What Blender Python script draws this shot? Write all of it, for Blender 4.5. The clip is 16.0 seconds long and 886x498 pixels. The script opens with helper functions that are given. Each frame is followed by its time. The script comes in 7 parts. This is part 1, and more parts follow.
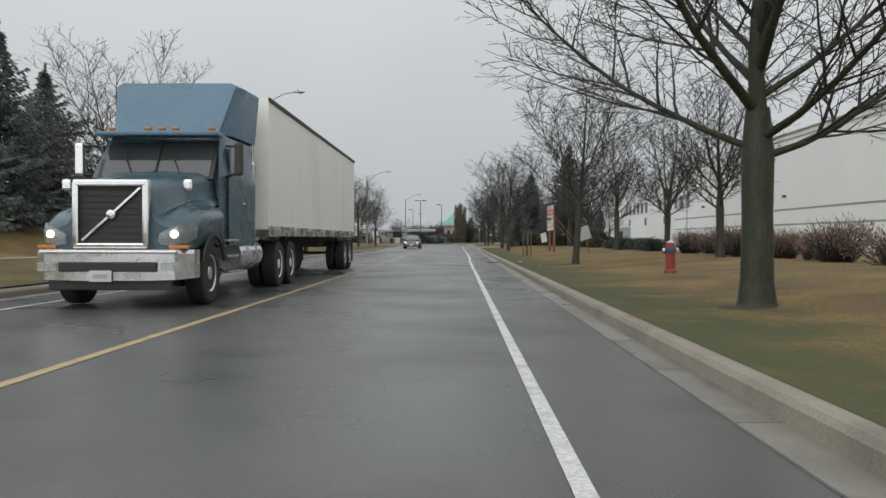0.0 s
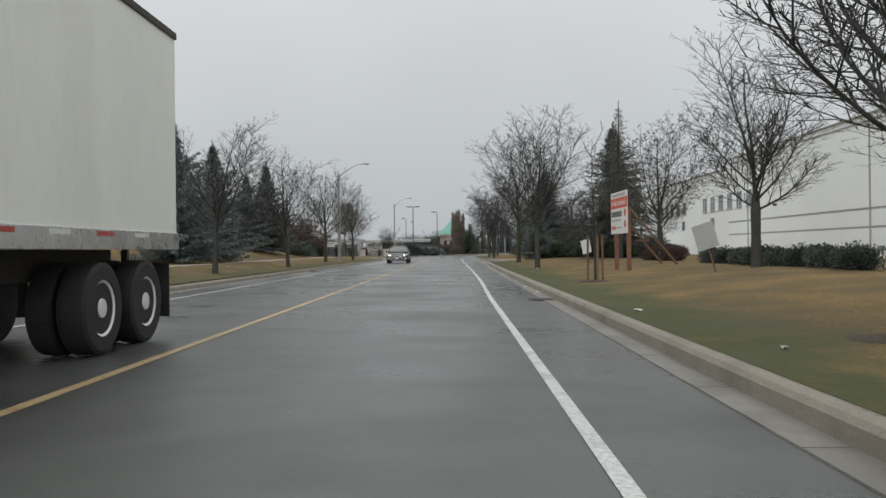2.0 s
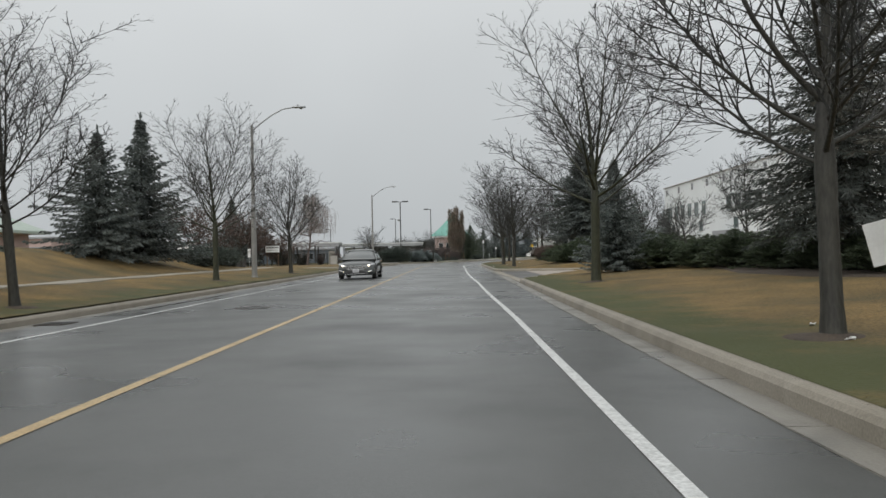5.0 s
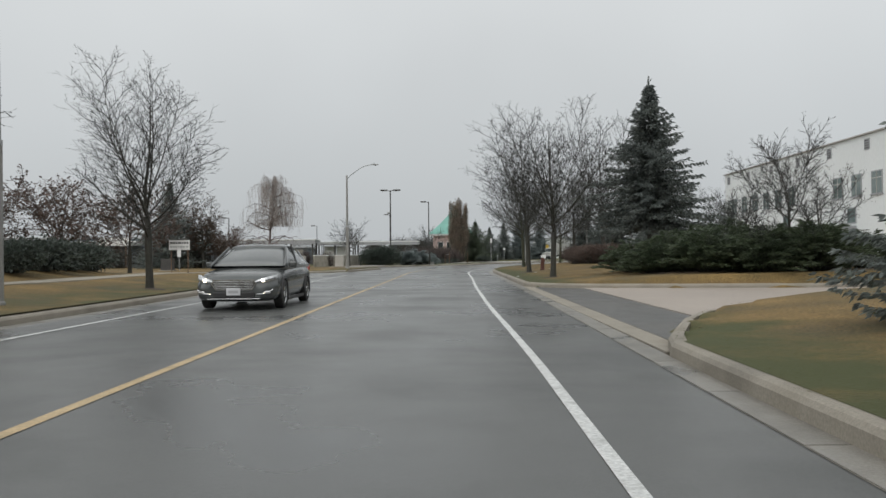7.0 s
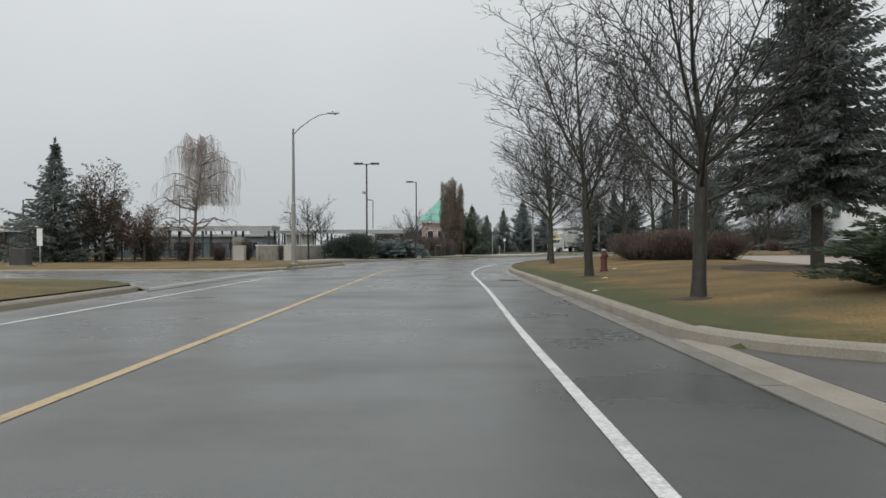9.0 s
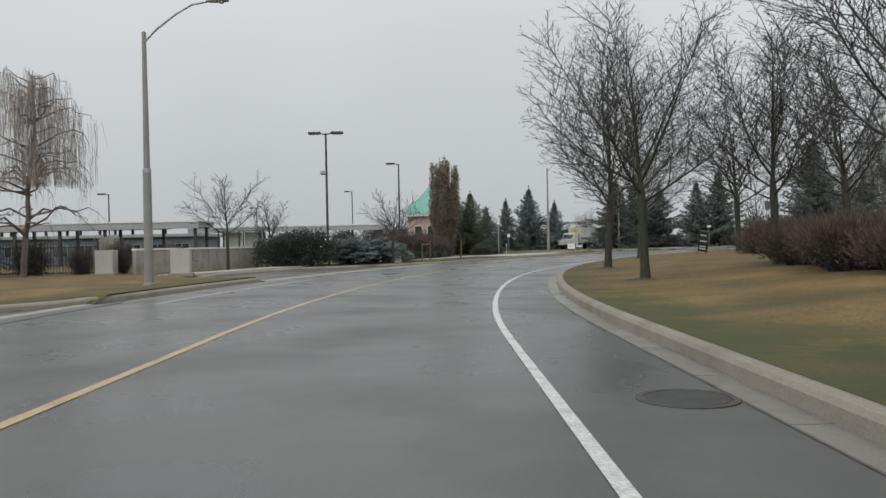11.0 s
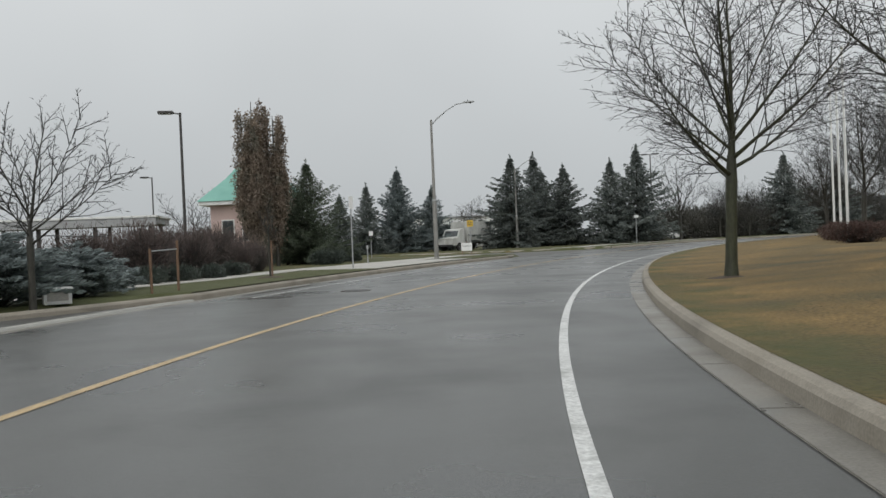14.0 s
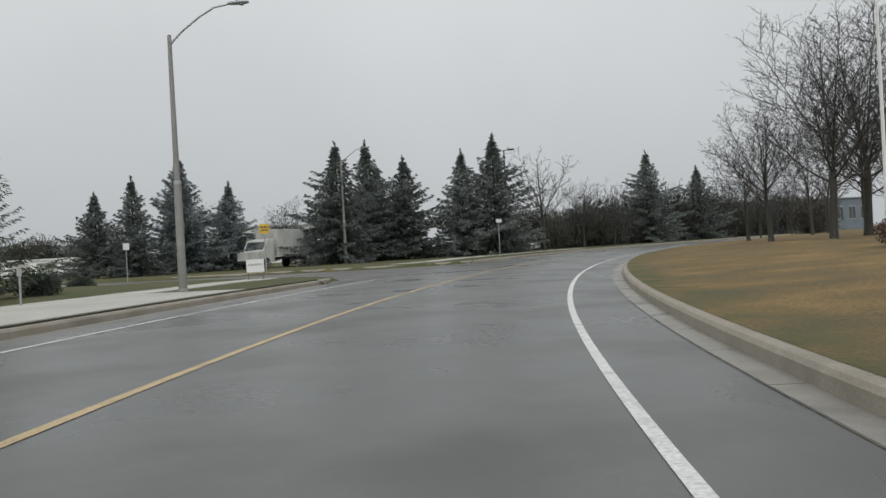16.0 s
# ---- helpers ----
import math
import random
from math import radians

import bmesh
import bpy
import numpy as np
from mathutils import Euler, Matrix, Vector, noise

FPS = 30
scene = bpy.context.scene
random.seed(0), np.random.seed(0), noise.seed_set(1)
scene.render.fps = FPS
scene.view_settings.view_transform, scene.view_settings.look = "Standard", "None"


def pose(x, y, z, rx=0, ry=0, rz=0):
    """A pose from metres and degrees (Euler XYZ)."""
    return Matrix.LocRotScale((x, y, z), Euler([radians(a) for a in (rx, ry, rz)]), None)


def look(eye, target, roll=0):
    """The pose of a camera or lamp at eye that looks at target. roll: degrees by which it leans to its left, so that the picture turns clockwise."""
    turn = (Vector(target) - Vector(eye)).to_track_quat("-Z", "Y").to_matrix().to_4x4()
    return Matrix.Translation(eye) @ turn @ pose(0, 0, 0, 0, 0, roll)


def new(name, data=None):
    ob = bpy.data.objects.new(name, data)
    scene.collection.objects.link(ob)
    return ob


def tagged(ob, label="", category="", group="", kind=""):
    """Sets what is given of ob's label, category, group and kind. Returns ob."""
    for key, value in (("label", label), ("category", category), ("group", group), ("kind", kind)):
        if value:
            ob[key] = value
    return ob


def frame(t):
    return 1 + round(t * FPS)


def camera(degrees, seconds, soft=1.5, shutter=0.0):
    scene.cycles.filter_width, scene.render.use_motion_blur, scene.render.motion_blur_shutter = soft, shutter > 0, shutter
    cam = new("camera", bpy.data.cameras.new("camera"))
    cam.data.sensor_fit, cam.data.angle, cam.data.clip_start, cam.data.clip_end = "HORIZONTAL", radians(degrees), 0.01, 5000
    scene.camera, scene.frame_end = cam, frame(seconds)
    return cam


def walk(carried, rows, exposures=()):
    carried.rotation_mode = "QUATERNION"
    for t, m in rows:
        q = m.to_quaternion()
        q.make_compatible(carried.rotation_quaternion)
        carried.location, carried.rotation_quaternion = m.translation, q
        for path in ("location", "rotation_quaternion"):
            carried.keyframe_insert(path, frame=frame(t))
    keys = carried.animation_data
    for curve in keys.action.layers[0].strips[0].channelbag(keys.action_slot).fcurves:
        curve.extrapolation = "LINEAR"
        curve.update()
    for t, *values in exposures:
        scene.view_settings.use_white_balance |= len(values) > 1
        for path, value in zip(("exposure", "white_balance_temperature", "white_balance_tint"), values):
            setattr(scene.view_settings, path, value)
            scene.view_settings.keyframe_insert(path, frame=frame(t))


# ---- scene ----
cam = camera(57.0, 16.0)
PATH = [
    (0, (3.398, -0.97, 1.095), (3.36, 1.03, 1.07), 0.1),
    (0.5, (3.373, 4.407, 1.084), (3.337, 6.406, 1.062), 0.0),
    (1, (3.35, 9.454, 1.103), (3.322, 11.454, 1.094), -0.3),
    (1.5, (3.275, 14.661, 1.126), (3.241, 16.661, 1.121), -0.5),
    (2, (3.158, 19.422, 1.107), (3.128, 21.422, 1.109), -0.6),
    (2.5, (3.084, 24.293, 1.138), (3.051, 26.292, 1.14), -0.7),
    (3, (3.035, 29.209, 1.124), (2.993, 31.209, 1.134), -0.8),
    (3.5, (2.972, 34.075, 1.155), (2.939, 36.075, 1.158), -1.0),
    (4, (2.949, 38.994, 1.163), (2.915, 40.993, 1.166), -1.0),
    (4.5, (2.953, 43.968, 1.155), (2.925, 45.968, 1.158), -1.1),
    (5, (2.934, 48.686, 1.146), (2.913, 50.686, 1.159), -1.2),
    (7.5, (3.089, 76.323, 1.189), (3.062, 78.323, 1.204), -0.4),
    (8, (3.112, 81.363, 1.079), (3.087, 83.363, 1.079), -0.3),
    (8.5, (2.988, 86.392, 1.103), (2.973, 88.392, 1.104), -0.2),
    (9, (2.866, 91.458, 1.104), (2.862, 93.458, 1.099), -0.2),
    (9.5, (2.883, 96.716, 1.198), (2.88, 98.716, 1.195), -0.4),
    (10, (2.982, 102.216, 1.232), (2.966, 104.216, 1.221), -0.8),
    (12.5, (3.511, 127.857, 1.162), (3.655, 129.852, 1.151), -2.1),
    (13, (4.098, 133.084, 1.159), (4.307, 135.074, 1.163), -2.3),
    (13.5, (4.798, 138.197, 1.175), (5.068, 140.179, 1.159), -2.3),
    (14, (5.753, 143.345, 1.168), (6.098, 145.315, 1.15), -2.4),
    (14.5, (6.848, 148.268, 1.174), (7.276, 150.222, 1.157), -2.5),
    (15, (8.268, 153.321, 1.122), (8.779, 155.254, 1.1), -2.6),
    (15.5, (9.964, 158.17, 1.054), (10.582, 160.072, 1.043), -2.9),
    (16, (11.87, 163.106, 1.131), (12.598, 164.969, 1.125), -3.1),
]
walk(cam, [(t, look(eye, target, roll)) for t, eye, target, roll in PATH], [(t, stops, 6520, 9.5) for t, stops in ((0.0, 0.05), (2.0, 0.05), (2.5, -0.1), (4.0, -0.15), (4.5, 0.03), (5.0, 0.05), (7.5, 0.10), (9.0, 0.14), (10.0, 0.13), (12.5, 0.03), (16.0, 0.04))])

# ---------------------------------------------------------------- light
world = bpy.data.worlds.new("overcast")
scene.world = world
world.use_nodes = True
wn, wl = world.node_tree.nodes, world.node_tree.links
wn.clear()
w_out = wn.new("ShaderNodeOutputWorld")
w_bg = wn.new("ShaderNodeBackground")
w_sky = wn.new("ShaderNodeTexSky")
w_sky.sky_type = "NISHITA"
w_sky.sun_disc = False
w_sky.sun_elevation = radians(38)
w_sky.sun_rotation = radians(206)
w_sky.air_density, w_sky.dust_density = 1.0, 6.0
w_coord = wn.new("ShaderNodeTexCoord")
w_sep = wn.new("ShaderNodeSeparateXYZ")
w_ramp = wn.new("ShaderNodeValToRGB")
w_ramp.color_ramp.elements[0].position = 0.0
w_ramp.color_ramp.elements[0].color = (0.50, 0.53, 0.55, 1)
w_ramp.color_ramp.elements[1].position = 0.55
w_ramp.color_ramp.elements[1].color = (0.84, 0.86, 0.865, 1)
w_noise = wn.new("ShaderNodeTexNoise")
w_noise.inputs["Scale"].default_value = 2.2
w_noise.inputs["Detail"].default_value = 3.0
w_cloud = wn.new("ShaderNodeMapRange")
w_cloud.inputs["From Min"].default_value, w_cloud.inputs["From Max"].default_value = 0.3, 0.7
w_cloud.inputs["To Min"].default_value, w_cloud.inputs["To Max"].default_value = 0.95, 1.05
w_mul = wn.new("ShaderNodeMix")
w_mul.data_type, w_mul.blend_type = "RGBA", "MULTIPLY"
w_mul.inputs[0].default_value = 1.0
w_dim = wn.new("ShaderNodeMix")
w_dim.data_type, w_dim.blend_type = "RGBA", "MULTIPLY"
w_dim.inputs[0].default_value = 1.0
w_dim.inputs[7].default_value = (0.06, 0.06, 0.06, 1)
w_mix = wn.new("ShaderNodeMix")
w_mix.data_type = "RGBA"
w_mix.inputs[0].default_value = 0.93
wl.new(w_coord.outputs["Generated"], w_sep.inputs[0])
wl.new(w_sep.outputs["Z"], w_ramp.inputs[0])
wl.new(w_coord.outputs["Generated"], w_noise.inputs["Vector"])
wl.new(w_noise.outputs["Fac"], w_cloud.inputs["Value"])
wl.new(w_ramp.outputs[0], w_mul.inputs[6])
wl.new(w_cloud.outputs[0], w_mul.inputs[7])
wl.new(w_sky.outputs[0], w_dim.inputs[6])
wl.new(w_dim.outputs[2], w_mix.inputs[6])
wl.new(w_mul.outputs[2], w_mix.inputs[7])
wl.new(w_mix.outputs[2], w_bg.inputs["Color"])
w_bg.inputs["Strength"].default_value = 0.98
wl.new(w_bg.outputs[0], w_out.inputs[0])

sun = new("sun", bpy.data.lights.new("sun", "SUN"))
sun.data.energy, sun.data.angle, sun.data.color = 1.25, radians(100), (1.0, 0.985, 0.96)
sun.matrix_world = look((0, 0, 40), (22, 46, 0))


# ---------------------------------------------------------------- materials
def mat(name, colors, rough=0.7, scale=3.0, fine=60.0, fine_amount=0.25, bump=0.15, bump_scale=None, metal=0.0, spec=0.5,
        island=0.0, per_object=0.0, rough_var=0.1, stretch=(1, 1, 1), thin=0.0):
    """A surface with two scales of variation: broad stains between the given colours, and fine grain with relief."""
    m = bpy.data.materials.new(name)
    m.use_nodes = True
    n, l = m.node_tree.nodes, m.node_tree.links
    b = n["Principled BSDF"]
    b.inputs["Metallic"].default_value = metal
    b.inputs["Specular IOR Level"].default_value = spec
    co = n.new("ShaderNodeTexCoord")
    mp = n.new("ShaderNodeMapping")
    mp.inputs["Scale"].default_value = stretch
    l.new(co.outputs["Object"], mp.inputs["Vector"])
    broad = n.new("ShaderNodeTexNoise")
    broad.inputs["Scale"].default_value, broad.inputs["Detail"].default_value = scale, 5.0
    l.new(mp.outputs[0], broad.inputs["Vector"])
    ramp = n.new("ShaderNodeValToRGB")
    cr = ramp.color_ramp
    for i, c in enumerate(colors):
        p = 0.3 + 0.4 * i / max(1, len(colors) - 1)
        e = cr.elements[i] if i < 2 else cr.elements.new(p)
        e.position, e.color = p, (*c, 1)
    if len(colors) == 1:
        cr.elements[1].position, cr.elements[1].color = 0.7, (*[v * 0.85 for v in colors[0]], 1)
    l.new(broad.outputs["Fac"], ramp.inputs[0])
    grain = n.new("ShaderNodeTexNoise")
    grain.inputs["Scale"].default_value, grain.inputs["Detail"].default_value = fine, 3.0
    l.new(mp.outputs[0], grain.inputs["Vector"])
    g = n.new("ShaderNodeMapRange")
    g.inputs["From Min"].default_value, g.inputs["From Max"].default_value = 0.25, 0.75
    g.inputs["To Min"].default_value, g.inputs["To Max"].default_value = 1 - fine_amount, 1 + fine_amount
    l.new(grain.outputs["Fac"], g.inputs["Value"])
    mul = n.new("ShaderNodeMix")
    mul.data_type, mul.blend_type = "RGBA", "MULTIPLY"
    mul.inputs[0].default_value = 1.0
    l.new(ramp.outputs[0], mul.inputs[6])
    l.new(g.outputs[0], mul.inputs[7])
    col = mul.outputs[2]
    for amount, node, socket in ((island, "ShaderNodeNewGeometry", "Random Per Island"), (per_object, "ShaderNodeObjectInfo", "Random")):
        if amount:
            r = n.new(node)
            v = n.new("ShaderNodeMapRange")
            v.inputs["To Min"].default_value, v.inputs["To Max"].default_value = 1 - amount, 1 + amount
            l.new(r.outputs[socket], v.inputs["Value"])
            k = n.new("ShaderNodeMix")
            k.data_type, k.blend_type = "RGBA", "MULTIPLY"
            k.inputs[0].default_value = 1.0
            l.new(col, k.inputs[6])
            l.new(v.outputs[0], k.inputs[7])
            col = k.outputs[2]
    l.new(col, b.inputs["Base Color"])
    rv = n.new("ShaderNodeMapRange")
    rv.inputs["From Min"].default_value, rv.inputs["From Max"].default_value = 0.3, 0.7
    rv.inputs["To Min"].default_value, rv.inputs["To Max"].default_value = max(0.02, rough - rough_var), min(1, rough + rough_var)
    l.new(broad.outputs["Fac"], rv.inputs["Value"])
    l.new(rv.outputs[0], b.inputs["Roughness"])
    if bump:
        bp = n.new("ShaderNodeBump")
        bp.inputs["Strength"].default_value, bp.inputs["Distance"].default_value = bump, 0.02
        l.new(grain.outputs["Fac"], bp.inputs["Height"])
        l.new(bp.outputs[0], b.inputs["Normal"])
    if thin:
        tr = n.new("ShaderNodeBsdfTranslucent")
        l.new(col, tr.inputs["Color"])
        mx = n.new("ShaderNodeMixShader")
        mx.inputs[0].default_value = thin
        out = n["Material Output"]
        l.new(b.outputs[0], mx.inputs[1])
        l.new(tr.outputs[0], mx.inputs[2])
        l.new(mx.outputs[0], out.inputs["Surface"])
    return m


def glass_mat(name, tint, rough=0.03):
    m = bpy.data.materials.new(name)
    m.use_nodes = True
    b = m.node_tree.nodes["Principled BSDF"]
    b.inputs["Base Color"].default_value = (*tint, 1)
    b.inputs["Roughness"].default_value = rough
    b.inputs["Transmission Weight"].default_value = 0.75
    b.inputs["IOR"].default_value = 1.45
    return m


def glow_mat(name, color, strength):
    m = bpy.data.materials.new(name)
    m.use_nodes = True
    b = m.node_tree.nodes["Principled BSDF"]
    b.inputs["Base Color"].default_value = (*color, 1)
    b.inputs["Emission Color"].default_value = (*color, 1)
    b.inputs["Emission Strength"].default_value = strength
    return m


ASPHALT = mat("wet_asphalt", [(0.058, 0.061, 0.060), (0.088, 0.091, 0.088), (0.07, 0.074, 0.072)], 0.34, 0.35, 90, 0.3, 0.12, rough_var=0.14)
DRIVE = mat("driveway_asphalt", [(0.07, 0.07, 0.068), (0.11, 0.108, 0.1)], 0.5, 0.5, 80, 0.3, 0.15, rough_var=0.15)
CONCRETE = mat("concrete", [(0.187, 0.169, 0.138), (0.286, 0.26, 0.216), (0.237, 0.214, 0.173)], 0.75, 0.8, 45, 0.18, 0.15)
GUTTER = mat("gutter_concrete", [(0.126, 0.124, 0.114), (0.21, 0.198, 0.174), (0.156, 0.15, 0.132)], 0.45, 0.9, 50, 0.2, 0.15, rough_var=0.2)
GUTSLAB = mat("gutter_slab_concrete", [(0.128, 0.126, 0.116), (0.213, 0.201, 0.177), (0.159, 0.152, 0.134)], 0.42, 0.9, 50, 0.2, 0.15, rough_var=0.2, per_object=0.1)
PAVING = mat("pale_concrete_paving", [(0.30, 0.26, 0.225), (0.37, 0.325, 0.285)], 0.7, 0.4, 40, 0.15, 0.1)
WALK = mat("sidewalk_concrete", [(0.36, 0.35, 0.325), (0.46, 0.45, 0.42)], 0.7, 0.7, 40, 0.15, 0.1, per_object=0.08)
WALKTAN = mat("damp_sidewalk_concrete", [(0.25, 0.225, 0.18), (0.33, 0.30, 0.245)], 0.7, 0.7, 40, 0.15, 0.1, per_object=0.08)
KERBPALE = mat("worn_flush_concrete", [(0.27, 0.27, 0.25), (0.37, 0.37, 0.345)], 0.7, 1.2, 40, 0.15, 0.1)
WALLTAN = mat("stained_beige_wall", [(0.255, 0.242, 0.204), (0.34, 0.327, 0.285), (0.204, 0.196, 0.162)], 0.75, 1.1, 30, 0.15, 0.1)
PAINT_W = mat("road_paint_white", [(0.50, 0.51, 0.50), (0.62, 0.63, 0.62), (0.40, 0.41, 0.40)], 0.5, 2.5, 35, 0.3, 0.1)
PAINT_Y = mat("road_paint_yellow", [(0.40, 0.285, 0.14), (0.47, 0.35, 0.19), (0.33, 0.255, 0.15)], 0.5, 2.0, 35, 0.3, 0.1)
PUDDLE = mat("standing_water", [(0.04, 0.042, 0.043), (0.055, 0.057, 0.058)], 0.17, 1, 10, 0.05, 0.0, rough_var=0.03)
BARK = mat("bark", [(0.0214, 0.0204, 0.0165), (0.0371, 0.0359, 0.0281), (0.0283, 0.0287, 0.0206)], 0.6, 2.5, 28, 0.45, 0.7, stretch=(1, 1, 0.25))
MOSSY = mat("mossy_bark", [(0.0227, 0.0242, 0.0134), (0.0371, 0.0408, 0.0197), (0.0222, 0.0236, 0.0143)], 0.6, 2.5, 28, 0.45, 0.7, stretch=(1, 1, 0.25))
BIRCHBARK = mat("birch_bark", [(0.10, 0.075, 0.072), (0.17, 0.14, 0.135)], 0.6, 2.5, 28, 0.4, 0.5)
BIRCHTWIG = mat("birch_twigs", [(0.203, 0.178, 0.165), (0.284, 0.25, 0.23)], 0.6, 1.0, 20, 0.3, 0.0, island=0.25)
TWIG = mat("twigs", [(0.0243, 0.0251, 0.0235), (0.0379, 0.0388, 0.0362)], 0.6, 1.0, 20, 0.3, 0.0, island=0.25)
SPARSE = mat("thin_spruce_needles", [(0.09, 0.0936, 0.0816), (0.132, 0.132, 0.114), (0.12, 0.102, 0.084)], 0.5, 0.8, 25, 0.3, 0.0, island=0.4, thin=0.35)
SPRUCE = mat("spruce_needles", [(0.0995, 0.12, 0.114), (0.156, 0.179, 0.169), (0.12, 0.136, 0.12)], 0.5, 0.8, 25, 0.3, 0.0, island=0.45, per_object=0.15, thin=0.4)
BLUE = mat("blue_spruce_needles", [(0.109, 0.14, 0.142), (0.171, 0.204, 0.207), (0.0989, 0.124, 0.117)], 0.5, 0.8, 25, 0.3, 0.0, island=0.4, per_object=0.15, thin=0.4)
BLUEFAN = mat("blue_juniper_foliage", [(0.15, 0.18, 0.18), (0.24, 0.28, 0.28), (0.12, 0.15, 0.14)], 0.5, 0.9, 25, 0.3, 0.0, island=0.4, thin=0.35)
PINE = mat("green_pine_needles", [(0.0546, 0.0752, 0.0493), (0.0897, 0.114, 0.0748), (0.0702, 0.0864, 0.0595)], 0.5, 0.8, 25, 0.3, 0.0, island=0.45, thin=0.35)
DARKSPRUCE = mat("dark_spruce_needles", [(0.05, 0.06, 0.055), (0.085, 0.098, 0.088), (0.066, 0.07, 0.058)], 0.5, 0.8, 25, 0.3, 0.0, island=0.45, per_object=0.15, thin=0.4)
JUNIPER = mat("juniper_foliage", [(0.0462, 0.0663, 0.0389), (0.0825, 0.107, 0.061), (0.0605, 0.0789, 0.0481)], 0.5, 0.9, 25, 0.3, 0.0, island=0.45, thin=0.35)
REDTWIG = mat("red_shrub_leaves", [(0.0864, 0.0598, 0.0518), (0.115, 0.0816, 0.0684), (0.072, 0.0646, 0.0562)], 0.8, 0.9, 25, 0.3, 0.0, island=0.45)
BROWNTWIG = mat("brown_hedge_twigs", [(0.168, 0.116, 0.096), (0.227, 0.16, 0.132), (0.185, 0.112, 0.096)], 0.85, 0.9, 25, 0.3, 0.0, island=0.4)
PURPLETWIG = mat("purplish_twigs", [(0.074, 0.0559, 0.0551), (0.109, 0.0838, 0.076), (0.0663, 0.0605, 0.0551)], 0.85, 0.9, 25, 0.3, 0.0, island=0.4)
BELT = mat("dense_far_twigs", [(0.0465, 0.0459, 0.0394), (0.0675, 0.0656, 0.0558), (0.0525, 0.0558, 0.0443)], 0.9, 0.6, 12, 0.3, 0.0, island=0.35)
DARKLEAF = mat("dark_evergreen_leaves", [(0.0432, 0.0567, 0.0486), (0.0743, 0.0918, 0.0756)], 0.5, 0.9, 25, 0.3, 0.0, island=0.35, thin=0.25)
MAROON = mat("maroon_hedge_leaves", [(0.075, 0.05, 0.044), (0.11, 0.07, 0.06), (0.06, 0.052, 0.044)], 0.8, 0.9, 25, 0.3, 0.0, island=0.4, thin=0.35)
RUSSET = mat("russet_oak_leaves", [(0.201, 0.165, 0.136), (0.253, 0.202, 0.157), (0.161, 0.165, 0.136)], 0.8, 0.7, 25, 0.3, 0.0, island=0.4, thin=0.35)
DRYLEAF = mat("withered_leaves", [(0.07, 0.05, 0.038), (0.1, 0.07, 0.05)], 0.8, 0.9, 25, 0.3, 0.0, island=0.4, thin=0.35)
MULCH = mat("bark_mulch", [(0.05, 0.038, 0.03), (0.09, 0.068, 0.05)], 0.95, 4, 50, 0.5, 0.8)
STEEL = mat("galvanised_steel", [(0.32, 0.335, 0.34), (0.42, 0.43, 0.435)], 0.5, 3, 30, 0.12, 0.05, metal=0.6)
POLE = mat("weathered_concrete_pole", [(0.20, 0.20, 0.19), (0.28, 0.275, 0.26)], 0.75, 1.5, 45, 0.2, 0.15)
DARKMETAL = mat("dark_bronze_metal", [(0.05, 0.05, 0.05), (0.075, 0.073, 0.07)], 0.5, 3, 30, 0.15, 0.05, metal=0.3)
BLACK = mat("black_plastic", [(0.02, 0.02, 0.021), (0.032, 0.032, 0.033)], 0.5, 4, 50, 0.15, 0.08)
RUBBER = mat("tyre_rubber", [(0.016, 0.016, 0.016), (0.03, 0.029, 0.028)], 0.75, 4, 60, 0.2, 0.2)
CHROME = mat("chrome", [(0.62, 0.64, 0.65), (0.72, 0.73, 0.74)], 0.14, 3, 20, 0.05, 0.0, metal=1.0)
ALU = mat("polished_aluminium", [(0.55, 0.56, 0.57), (0.68, 0.69, 0.7)], 0.28, 3, 20, 0.1, 0.0, metal=0.9)
TEAL = mat("blue_truck_paint", [(0.085, 0.165, 0.24), (0.11, 0.195, 0.275)], 0.3, 1.2, 30, 0.1, 0.02)
DARKTEAL = mat("dark_green_truck_paint", [(0.055, 0.10, 0.125), (0.075, 0.125, 0.15)], 0.28, 1.2, 30, 0.1, 0.02)
GRIMEWHITE = mat("grimy_white_panel", [(0.40, 0.41, 0.39), (0.52, 0.53, 0.51), (0.33, 0.33, 0.31)], 0.6, 0.8, 12, 0.2, 0.05, stretch=(1, 1, 0.3))
VANWHITE = mat("trailer_white_panel", [(0.80, 0.81, 0.75), (0.86, 0.87, 0.81), (0.76, 0.77, 0.71)], 0.45, 0.5, 9, 0.025, 0.0, stretch=(1, 1, 0.3))
RUST = mat("dusty_frame_steel", [(0.05, 0.045, 0.04), (0.09, 0.08, 0.07)], 0.8, 3, 40, 0.3, 0.2)
CARGREY = mat("grey_car_paint", [(0.085, 0.092, 0.092), (0.11, 0.118, 0.118)], 0.12, 2, 40, 0.06, 0.0, metal=0.3, spec=0.7, rough_var=0.03)
SCREEN = mat("window_glass_dark", [(0.03, 0.038, 0.04), (0.055, 0.065, 0.068)], 0.05, 1.0, 10, 0.05, 0.0, rough_var=0.02, spec=0.8)
# Base colour lightened beyond plain glass to stand in for reflected sky.
CARGLASS = mat("car_window_glass", [(0.12, 0.13, 0.132), (0.155, 0.165, 0.167)], 0.06, 1.0, 10, 0.05, 0.0, rough_var=0.02, spec=0.9)
# Office panes: the sky's pale grey-green reflection is painted into the base colour.
OFFGLASS = mat("sky_toned_office_glass", [(0.11, 0.15, 0.145), (0.2, 0.25, 0.24)], 0.12, 1.2, 10, 0.1, 0.0, rough_var=0.04, spec=0.8)
